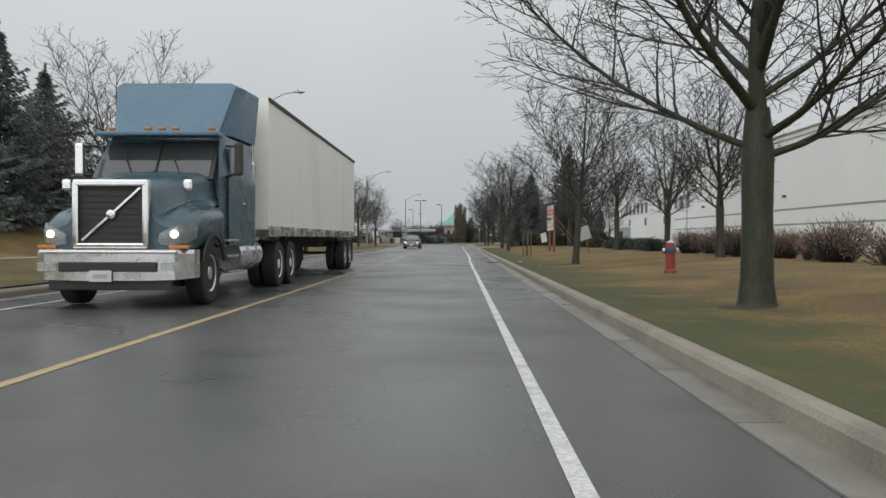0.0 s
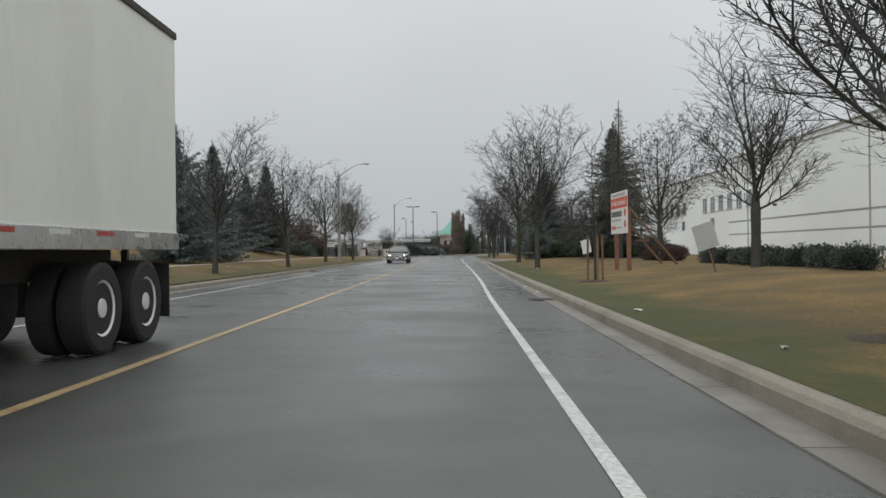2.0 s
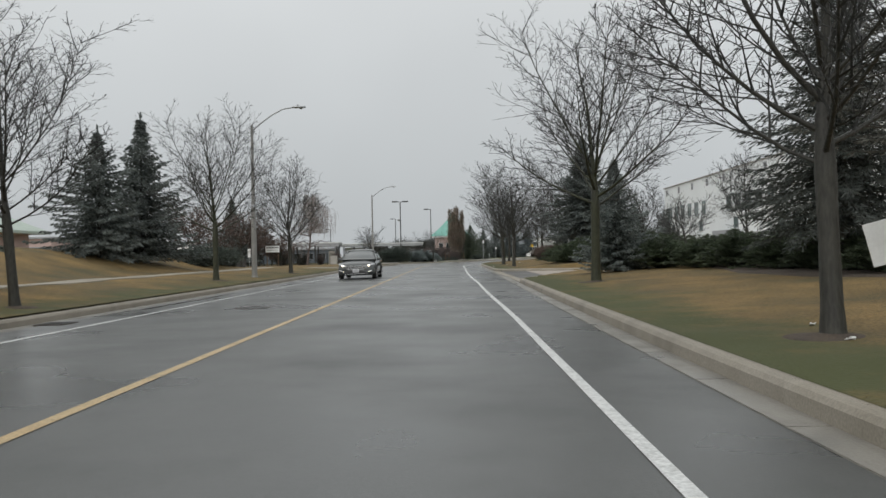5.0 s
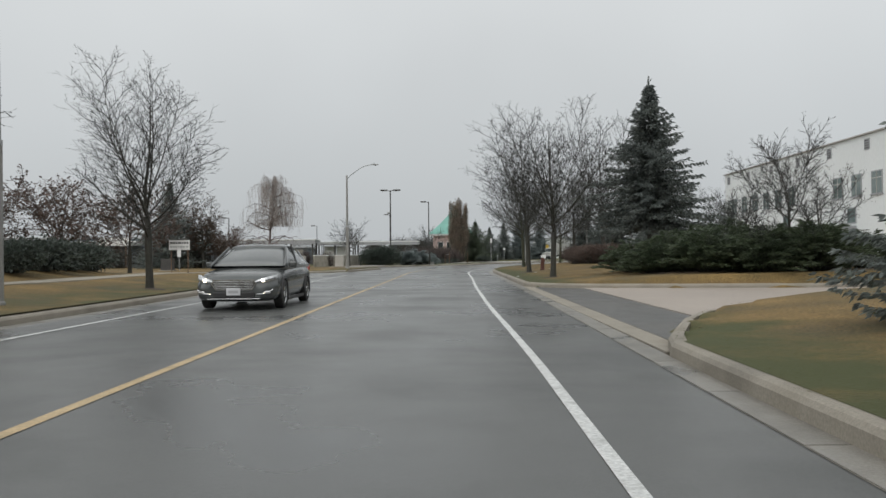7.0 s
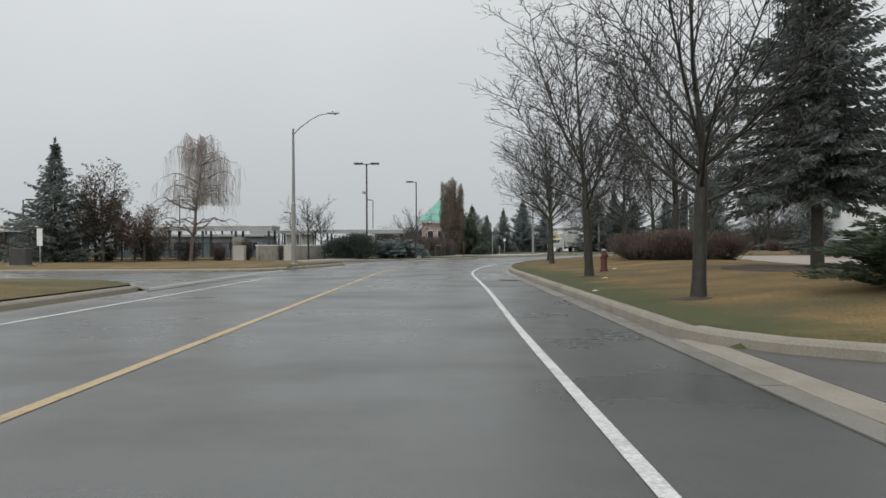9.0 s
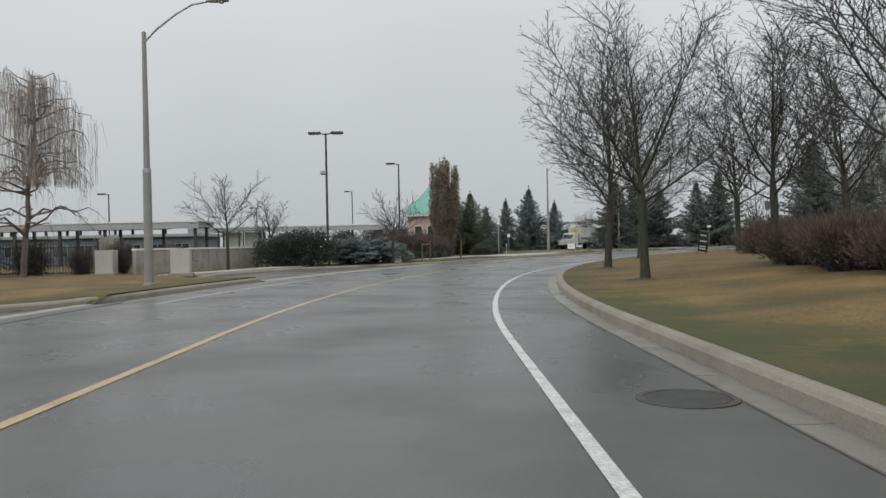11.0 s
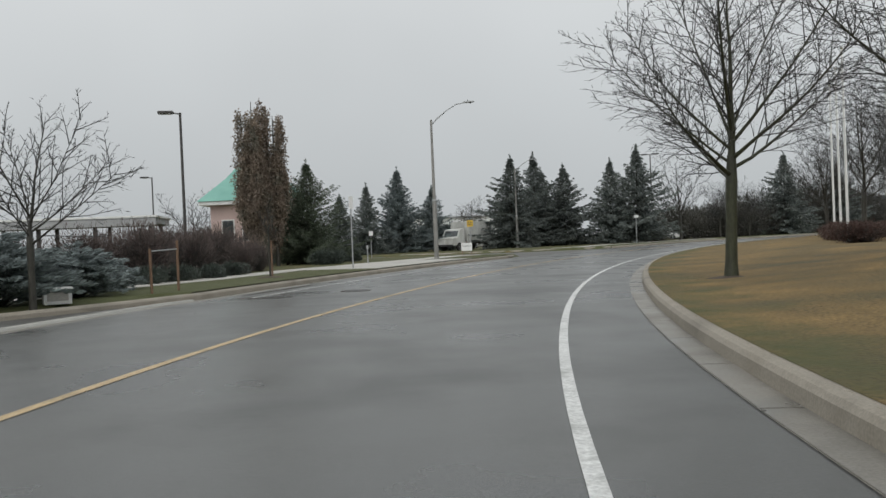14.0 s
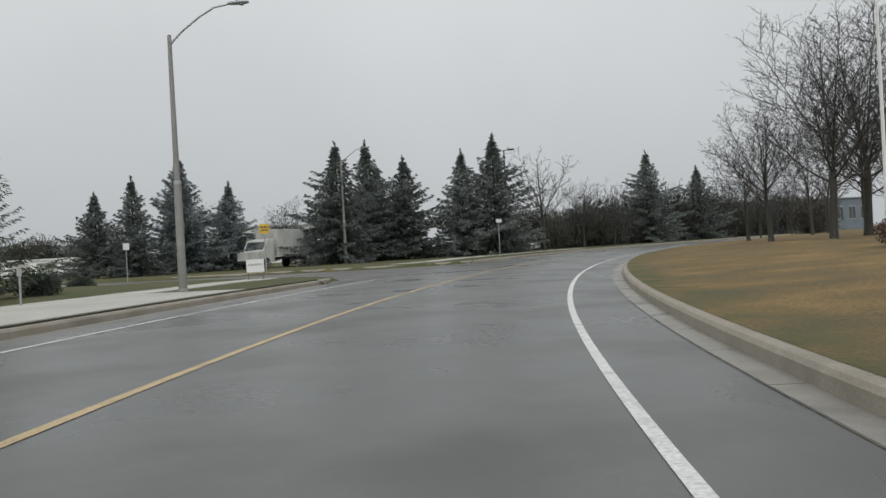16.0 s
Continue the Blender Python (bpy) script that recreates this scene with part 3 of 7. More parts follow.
slab("driveway_apron", [(5.97, 81.5), (7.48, 85.2), (7.48, 99.3), (5.97, 101.0)], 0.0, DRIVE, "dark asphalt driveway apron", "driveway")
slab("driveway", [(7.5, 85.3), (8.6, 86.4), (12.2, 87.6), (40, 88.0), (40, 97.8), (12, 98.3), (7.5, 99.3)], 0.016, PAVING, "pale concrete driveway into the industrial lot", "driveway")
slab("car_park", [(14.9, 112.0), (29.6, 112.0), (29.6, 149.0), (21.5, 147.0), (18.8, 138.5), (17.2, 130.0), (15.9, 120.0)], 0.43, PAVING, "pale damp paving of the office car park", "car park")
slab("side_street", [(-4.8, 112.5), (-6.2, 115.2), (-9.5, 116.2), (-80, 117.2), (-80, 128.2), (-9, 128.75), (-6.0, 129.7), (-4.45, 132.2)], -0.012, ASPHALT, "wet asphalt side street joining the road", "road")
# West kerb, broken by the side street; swept towards the start so that its face looks to the road.
kerb("kerb_west", [Vector((-80, 117.0, 0)), Vector((-40, 116.4, 0)), Vector((-12, 115.95, 0))] + arc(-9.02, 112.0, 3.9, 90, 0, 8) + [road(s, -5.12) for s in range(111, -61, -1)], CONCRETE, 0.12)
kerb("kerb_west", [road(s, -5.12) for s in range(399, 217, -1)] + [road(s, -u) for s, u in zip(LANE_FAR, LANE_U)], CONCRETE)
kerb("kerb_west", [road(s, -u) for s, u in zip(LANE_NEAR[::-1], LANE_U[::-1])] + [road(s, -5.12) for s in range(193, 163, -1)] + [road(s, u) for s, u in DRIVE_WEST[::-1]]
     + [road(s, -5.12) for s in range(141, 132, -1)] + arc(-8.25, 131.8, 3.2, 0, -85, 8) + [Vector((-14, 128.4, 0)), Vector((-80, 127.9, 0))], CONCRETE, 0.13)
# The station's driveway behind its flush kerb, and the lane beyond the bus stop.
ribbon("flush_kerb", 113.5, 131, [-5.42, -5.40, -5.12, -5.09], lambda s, u: -0.05 if u < -5.41 or u > -5.1 else 0.006, KERBPALE, step=1.0, label="flush pale concrete kerb across the side street", category="kerb")
ribbon("flush_kerb", 142, 163.3, [-5.42, -5.40, -5.12, -5.09], lambda s, u: -0.05 if u < -5.41 or u > -5.1 else 0.006, KERBPALE, step=1.0, label="flush pale concrete kerb across the station driveway", category="kerb")
ribbon("station_driveway", 141.7, 163.4, lambda s: [min(drive_west_u(s) - 0.06, -5.13), -5.38 if drive_west_u(s) < -5.45 else -5.12], -0.004, DRIVE, step=0.6, label="damp asphalt driveway into the station", category="driveway")
lane_v, lane_f = [], []
for i, u in enumerate(LANE_U):
    a, b = lane_stretch(-u)
    lane_v += [road(a - 0.06, -u + 0.42 * (i == 0), -0.012), road(b + 0.06, -u + 0.42 * (i == 0), -0.012)]
    if i:
        lane_f.append((2 * i - 2, 2 * i, 2 * i + 1, 2 * i - 1))
tagged(new("side_lane", mesh_of("side_lane", lane_v, lane_f, DRIVE)), "damp dark asphalt lane leaving the road past the bus stop", "road", kind="structure")

# Concrete sidewalk west of the road, in single slabs.
def sidewalk(name, s0, s1, u0, u1, label, material=WALK):
    base = ribbon(name, s0, s1, [u0 - 0.02, u1 + 0.02], lambda s, u: ground_z(s, u) - 0.015, GUTTER, label=label, category="sidewalk")
    s = s0
    while s < s1 - 1.4:
        e = s + 1.5
        vs = []
        for a, b in ((s + 0.012, u0), (e - 0.012, u0), (e - 0.012, u1), (s + 0.012, u1)):
            z = max(ground_z(a, b), ground_z(a, (u0 + u1) / 2)) + 0.02
            p = road(a, b)
            vs.append((p.x, p.y, z))
        vs += [(x, y, z - 0.1) for x, y, z in vs]
        me = mesh_of("slab", vs, [(0, 1, 2, 3), (0, 4, 5, 1), (1, 5, 6, 2), (2, 6, 7, 3), (3, 7, 4, 0)], material)
        ob = new("slab", me)
        ob.parent = base
        s = e
    return base


sidewalk("sidewalk_west", -20, 112, -10.9, -9.5, "damp tan concrete sidewalk slabs at the foot of the berm", WALKTAN)
sidewalk("sidewalk_station", 158.5, 199.4, -10.3, -8.8, "pale concrete sidewalk slabs beside the bend")
sidewalk("sidewalk_drive", 144.5, 157, -11.0, -9.75, "pale concrete sidewalk slabs behind the station driveway")
sidewalk("sidewalk_far", 214.5, 252, -9.9, -8.3, "pale concrete sidewalk slabs beyond the lane")
sidewalk("bus_pad", 177, 189, -8.76, -5.36, "broad pale concrete bus stop pad at the kerb")


def drain(s, u):
    t = thing("storm_drain", "cast-iron storm drain grate in the gutter", "drain", Matrix.Translation(road(s, u, -0.02)), "storm drains")
    part("grate_frame", B(0, 0, 0.003, 0.56, 0.62, 0.03, 0.008), RUST, t)
    for i in range(7):
        part("bar", B(-0.21 + 0.07 * i, 0, 0.015, 0.03, 0.52, 0.02), BLACK, t)
    return t


for s, u in ((37.5, 5.05), (64, -4.55)):
    drain(s, u)


def manhole(s, u):
    t = thing("manhole_cover", "round dark iron manhole cover set in the asphalt", "manhole cover", Matrix.Translation(road(s, u, crown(s, u) + 0.003)), "manhole covers")
    part("rim", lathe(bmesh.new(), [(0.40, -0.03), (0.40, 0.004), (0.34, 0.006), (0.33, -0.02)], 28), RUST, t)
    part("cover", lathe(bmesh.new(), [(0.32, -0.03), (0.325, 0.003), (0.30, 0.006), (0.05, 0.006)], 28), BLACK, t)
    return t


for s, u in ((67.5, -1.7), (147.5, -1.9), (165.0, -1.5), (119.0, 5.0)):
    manhole(s, u)

rng = random.Random(4)


def patch(name, s, u, ls, lu, material, label, z=0.004):
    """A flat, ragged-edged patch on the road."""
    b = bmesh.new()
    n = 40
    vs = []
    ph = rng.uniform(0, 6)
    for k in range(n):
        a = 2 * math.pi * k / n
        r = 0.8 + 0.12 * math.sin(3 * a + ph) + 0.1 * math.sin(5 * a + 2 * ph) + 0.05 * math.sin(9 * a)
        ss, uu = s + ls * r * math.sin(a), u + lu * r * math.cos(a)
        vs.append(b.verts.new(road(ss, uu, crown(ss, uu) + z if abs(uu) < 5.4 else z - 0.02)))
    b.faces.new(vs)
    return tagged(part(name, b, material), label, "puddle" if material is PUDDLE else "patch", kind="structure")


for s, u, ls, lu in ((72, -4.4, 5, 0.13), (167, -4.4, 3, 0.14)):
    patch("puddle", s, u, ls, lu, PUDDLE, "shallow puddle of rain water on the asphalt")


def grass_blades(name, count, s0, s1, side, d0, d1, label, seed):
    """Short blades over the verge nearest the road, as one mesh."""
    rs = np.random.RandomState(seed)
    verts, faces, g = [], [], []
    for k in range(count):
        s = s0 + (s1 - s0) * rs.rand()
        d = d0 + (d1 - d0) * rs.rand() ** 1.4
        u = kerb_east_u(s) + d if side > 0 else -5.12 - d
        z = ground_z(s, u)
        if z < 0.1:
            continue
        p = road(s, u, z - 0.01)
        a, h, w = rs.uniform(0, 6.28), rs.uniform(0.008, 0.022), rs.uniform(0.004, 0.007)
        dx, dy = math.cos(a) * w, math.sin(a) * w
        lx, ly = rs.normal() * 0.05, rs.normal() * 0.05
        n = len(verts)
        verts += [(p.x - dx, p.y - dy, p.z), (p.x + dx, p.y + dy, p.z), (p.x + lx, p.y + ly, p.z + h)]
        faces.append((n, n + 1, n + 2))
        g += [green_near(s, u) + rs.uniform(-0.12, 0.05)] * 3
    me = mesh_of(name, verts, faces, LAWN)
    me.attributes.new("green", "FLOAT", "POINT").data.foreach_set("value", g)
    return tagged(new(name, me), label, "grass", kind="stuff")


grass_blades("verge_grass", 60000, -2, 205, 1, 0.16, 3.2, "short tan and green grass along the kerb", 3)
grass_blades("verge_grass", 9000, -2, 205, -1, 0.16, 3.5, "short tan and green grass along the kerb", 4)


# ---------------------------------------------------------------- plants
def frustums(segs, sides):
    """Verts and faces for many tapered sticks (p, q, r0, r1), each with its own end."""
    if not segs:
        return np.zeros((0, 3)), []
    p = np.array([s[0] for s in segs])
    q = np.array([s[1] for s in segs])
    r0 = np.array([s[2] for s in segs])[:, None, None]
    r1 = np.array([s[3] for s in segs])[:, None, None]
    d = q - p
    d /= np.linalg.norm(d, axis=1, keepdims=True) + 1e-9
    ref = np.where(np.abs(d[:, 2:3]) < 0.9, [[0, 0, 1.0]], [[1.0, 0, 0]])
    a = np.cross(d, ref)
    a /= np.linalg.norm(a, axis=1, keepdims=True)
    c = np.cross(d, a)
    ang = 2 * np.pi * np.arange(sides) / sides
    ring = a[:, None] * np.cos(ang)[None, :, None] + c[:, None] * np.sin(ang)[None, :, None]
    v = np.concatenate([p[:, None] + r0 * ring, q[:, None] + r1 * ring], 1).reshape(-1, 3)
    k = np.arange(sides)
    one = np.stack([k, (k + 1) % sides, (k + 1) % sides + sides, k + sides], 1)
    f = (one[None] + (2 * sides * np.arange(len(segs)))[:, None, None]).reshape(-1, 4)
    return v, f


def stick_mesh(name, groups, material):
    vs, fs, n = [], [], 0
    for segs, sides in groups:
        v, f = frustums(segs, sides)
        vs.append(v)
        if len(f):
            fs.append(f + n)
        n += len(v)
    v = np.concatenate(vs)
    f = np.concatenate(fs)
    me = bpy.data.meshes.new(name)
    me.from_pydata(v.tolist(), [], f.tolist())
    me.materials.append(material)
    me.polygons.foreach_set("use_smooth", [True] * len(me.polygons))
    return me


def leaf_mesh(name, pos, dirs, length, width, material, rs, cross=False):
    """Many narrow leaves or needle sprays: a kite of two triangles each, lying along dirs."""
    pos, dirs = np.asarray(pos, float), np.asarray(dirs, float)
    n = len(pos)
    dirs = dirs / (np.linalg.norm(dirs, axis=1, keepdims=True) + 1e-9)
    side = np.cross(dirs, rs.normal(size=(n, 3)))
    side /= np.linalg.norm(side, axis=1, keepdims=True) + 1e-9
    ln = (length * rs.uniform(0.7, 1.3, (n, 1)))
    w = (width * rs.uniform(0.7, 1.3, (n, 1)))
    mid = pos + dirs * ln * 0.45
    v = np.stack([pos, mid + side * w, pos + dirs * ln, mid - side * w], 1).reshape(-1, 3)
    f = (np.arange(4)[None] + 4 * np.arange(n)[:, None])
    me = bpy.data.meshes.new(name)
    me.from_pydata(v.tolist(), [], f.tolist())
    me.materials.append(material)
    return me


def turn_off(d, ang, az):
    d = d / np.linalg.norm(d)
    ref = np.array([0, 0, 1.0]) if abs(d[2]) < 0.95 else np.array([1.0, 0, 0])
    a = np.cross(d, ref)
    a /= np.linalg.norm(a)
    c = np.cross(d, a)
    return math.cos(ang) * d + math.sin(ang) * (math.cos(az) * a + math.sin(az) * c)


def blades(segs, rs):
    """Verts and faces for many hair-thin twigs: one tapered quad each, turned at random."""
    p = np.array([s[0] for s in segs])
    q = np.array([s[1] for s in segs])
    r0 = np.array([s[2] for s in segs])[:, None]
    r1 = np.array([s[3] for s in segs])[:, None]
    a = np.cross(q - p, rs.normal(size=p.shape))
    a /= np.linalg.norm(a, axis=1, keepdims=True) + 1e-9
    v = np.stack([p - a * r0, p + a * r0, q + a * r1, q - a * r1], 1).reshape(-1, 3)
    return v, np.arange(4)[None] + 4 * np.arange(len(segs))[:, None]


def twig_mesh(name, thick, thin, material, rs):
    v, f = frustums(thick, 3)
    w, g = blades(thin, rs)
    me = bpy.data.meshes.new(name)
    me.from_pydata(np.concatenate([v, w]).tolist(), [], np.concatenate([f, g + len(v)]).tolist())
    me.materials.append(material)
    return me


def bare_tree(seed, height, spread, clear, trunk_r, limbs=8, up=0.5, leafy=0, fine=1.0, bark=None, low_limb=False, twigs=None, hairs=1.0, leaf=None, crook=1.0):
    """A leafless street tree: returns (trunk mesh, crown mesh, leaf mesh or None). A clear trunk forks into long ascending limbs; twigs fill the crown."""
    rs = np.random.RandomState(seed)
    big, mid, small, hair, tips = [], [], [], [], []
    rise = height - clear

    def grow(p, d, length, r, level, bend, count):
        n = (8, 7, 5, 3, 2)[level]
        step = length / n
        pts, dd = [p], d / np.linalg.norm(d)
        for i in range(n):
            dd = dd + rs.normal(size=3) * bend * crook + np.array([0, 0, (0.0, 0.10, 0.05, 0.03, 0.0)[level] * up * 2])
            dd /= np.linalg.norm(dd)
            pts.append(pts[-1] + dd * step)
        end = max(r * (0.3, 0.12, 0.25, 0.4, 0.6)[level], 0.0036)
        rad = [r + (end - r) * (i / n) ** 0.75 for i in range(n + 1)]
        store = (big, mid, small, hair, hair)[level]
        for i in range(n):
            store.append((pts[i], pts[i + 1], rad[i], rad[i + 1]))
        tips.append((pts[-1], dd))
        if level == 4:
            return
        az = rs.uniform(0, 6.28)
        for k in range(count):
            f = 0.14 + 0.84 * (k + rs.rand() * 0.8) / count
            i = min(int(f * n), n - 1)
            g = f * n - i
            q = pts[i] + (pts[i + 1] - pts[i]) * g
            rr = rad[i] + (rad[i + 1] - rad[i]) * g
            dirn = (pts[i + 1] - pts[i]) / step
            az += 2.4 + rs.uniform(-0.6, 0.6)
            ang = radians(rs.uniform(26, 50))
            ln = length * (1 - 0.55 * f) * (0.5, 0.47, 0.52, 0.6)[level] * rs.uniform(0.6, 1.3)
            nxt = (0, 0, int(round(5.5 * fine)), int(round(2.6 * fine)), 0)[level + 1]
            grow(q, turn_off(dirn, ang, az), ln, max(rr * 0.55, (0.03, 0.016, 0.0088 * hairs, 0.0058 * hairs)[level]), level + 1, (0.04, 0.045, 0.06, 0.08)[level], nxt)

    lean = np.array([0.03 * rs.normal(), 0.03 * rs.normal(), 1.0])
    lean /= np.linalg.norm(lean)
    top = lean * (clear + 0.12 * rise)
    t0 = trunk_r
    for a, b, ra, rb in ((-0.15, 0.1, 1.5, 1.18), (0.1, 0.45, 1.18, 1.0), (0.45, clear * 0.6, 1.0, 0.92), (clear * 0.6, clear, 0.92, 0.98), (clear, clear + 0.12 * rise, 0.98, 0.72)):
        big.append((lean * a, lean * b, t0 * ra, t0 * rb))
    kids = int(round(14 * fine))
    grow(top, lean + rs.normal(size=3) * 0.05, rise * 0.86, t0 * 0.62, 1, 0.05, kids + 2)
    az = rs.uniform(0, 6.28)
    for k in range(limbs):
        f = (k + 0.5 * rs.rand()) / limbs
        az += 2.4 + rs.uniform(-0.4, 0.4)
        start = lean * (clear + rise * 0.26 * f)
        ang = radians(66 - 40 * f + rs.uniform(-8, 8))
        ln = min(spread / math.sin(ang) * rs.uniform(0.9, 1.15), rise * 0.92)
        grow(start, turn_off(lean, ang, az), ln, t0 * rs.uniform(0.30, 0.46) * (1 - 0.25 * f), 1, 0.04, kids)
    if low_limb:
        grow(lean * (clear * 0.98), np.array([0.9, 0.25, 0.38]), spread * 0.95, t0 * 0.42, 1, 0.07, kids)
    trunk = stick_mesh("trunk", [(big, 12), (mid, 6)], bark or BARK)
    crown_me = twig_mesh("crown", small, hair, twigs or TWIG, rs)
    leaves = None
    if leafy:
        pick = rs.choice(len(tips), min(leafy, len(tips)), replace=False)
        leaves = leaf_mesh("leaves", [tips[i][0] for i in pick], rs.normal(size=(len(pick), 3)), 0.11, 0.04, leaf or DRYLEAF, rs)
    return trunk, crown_me, leaves


def put_tree(meshes, x, y, z, label, scale=1.0, turn=0.0, lean=(0, 0), group="", name="street_tree", category="tree", squash=1.0):
    t = thing(name, label, category, pose(x, y, z, lean[0], lean[1], turn) @ Matrix.Diagonal((scale * squash, scale * squash, scale, 1)), group)
    for nm, me in zip(("trunk", "crown", "leaves"), meshes):
        if me:
            part(nm, me, None, t)
    if name == "street_tree":
        part("soil_ring", lathe(bmesh.new(), [(0.58, -0.03), (0.47, 0.012), (0.3, 0.03), (0.1, 0.06)], 20), MULCH, t, "bare dark soil round the trunk")
    return t


def spruce(seed, height, radius, material, bare_below=0.3, dens=1.0, droop=0.25, tuft=1.0, sparse=0.0, taper=1.12, slim=1.0):
    """A spruce: tapered trunk and drooping boughs at uneven heights, each clothed in sprays of needles with hanging branchlets."""
    rs = np.random.RandomState(seed)
    sticks = [(np.array([0, 0, -0.1]), np.array([0, 0, height * 0.55]), 0.018 * height + 0.02, 0.011 * height), (np.array([0, 0, height * 0.55]), np.array([0, 0, height * 1.04]), 0.011 * height, 0.006)]
    boughs, pos, dirs = [], [], []
    total = int(38 * height * dens)
    lobes = rs.uniform(0, 6.28, 6)
    for b in range(total):
        f = ((b + rs.rand()) / total) ** 1.12
        z = bare_below + f * (height * 0.985 - bare_below)
        az = b * 2.399 + rs.uniform(-0.5, 0.5)
        bulge = 1 + 0.2 * math.sin(2 * az + lobes[0] + 5 * f) + 0.16 * math.sin(3 * az + lobes[1] - 9 * f) + 0.14 * math.sin(az + lobes[2] + 23 * f)
        ln = (radius * (1 - f) ** taper * (0.8 + 0.2 * min(1, f * 8)) * (1 - 0.4 * smooth(0.72, 0.97, f)) + 0.04) * bulge * rs.choice([0.6, 0.85, 1.0, 1.1, 1.3])
        lift = 0.1 + 0.55 * f - 0.5 * droop * (1 - f)
        out = np.array([math.cos(az), math.sin(az), 0])
        side = np.array([-out[1], out[0], 0])
        p0 = np.array([0, 0, z])
        steps = max(3, int(ln / 0.15))
        prev = p0
        for i in range(1, steps + 1):
            g = i / steps
            p = p0 + out * ln * g + np.array([0, 0, ln * (lift * g - droop * 1.3 * g * g + 0.30 * g ** 3)])
            if i % 3 == 0 or i == steps:
                boughs.append((prev, p, 0.016 * (1 - g) + 0.004, 0.013 * (1 - g) + 0.003))
                prev = p
            if g > 0.08 and rs.rand() > sparse:
                wide = 0.32 * (1.15 - g) * min(1.0, ln / 1.2)
                for sg in (-1.0, 1.0, -0.45, 0.45, 0.0, rs.uniform(-1, 1)):
                    pos.append(p + side * sg * wide * rs.uniform(0.2, 1.0) + rs.normal(size=3) * 0.03)
                    dirs.append(out * (1 - 0.35 * abs(sg)) + side * sg * rs.uniform(0.5, 1.1) + np.array([0, 0, rs.uniform(-1.0, 0.15)]))
    for k in range(60):
        pos.append(np.array([0, 0, height * (0.86 + 0.165 * rs.rand())]))
        dirs.append(np.array([0.5 * rs.normal(), 0.5 * rs.normal(), 1.3]))
    trunk = stick_mesh("trunk", [(sticks, 9), (boughs, 3)], BARK)
    return trunk, leaf_mesh("crown", pos, dirs, 0.25 * tuft, 0.042 * tuft * slim, material, np.random.RandomState(seed + 1)), None


def columnar(seed, height, radius, material, count):
    """A narrow upright tree that keeps its dead leaves: several steep stems, leaves in ragged columns."""
    rs = np.random.RandomState(seed)
    stems, pos, dirs = [(np.array([0, 0, -0.1]), np.array([0, 0, height * 0.5]), 0.14, 0.08), (np.array([0, 0, height * 0.5]), np.array([0, 0, height * 0.9]), 0.08, 0.02)], [], []
    for k in range(26):
        az, r = k * 2.4, radius * rs.uniform(0.3, 0.95)
        z0, z1 = height * rs.uniform(0.04, 0.3), height * rs.uniform(0.5, 1.0) * (1 - 0.12 * (r / radius))
        p = np.array([0, 0, z0])
        q = np.array([math.cos(az) * r, math.sin(az) * r, z0 + 0.35 * (z1 - z0)])
        e = np.array([math.cos(az) * r * 0.8, math.sin(az) * r * 0.8, z1])
        stems += [(p, q, 0.04, 0.025), (q, e, 0.025, 0.006)]
        n = count // 26
        g = rs.rand(n, 1) ** 0.8
        c = np.where(g < 0.4, p + (q - p) * g / 0.4, q + (e - q) * (g - 0.4) / 0.6)
        w = 0.42 * (1 - 0.6 * g)
        pos.append(c + rs.normal(size=(n, 3)) * np.concatenate([w, w, w * 0.7], 1) * radius * 0.55)
        dirs.append(rs.normal(size=(n, 3)) + np.array([0, 0, 0.4]))
    return stick_mesh("trunk", [(stems, 6)], BARK), leaf_mesh("crown", np.concatenate(pos), np.concatenate(dirs), 0.13, 0.042, material, rs), None


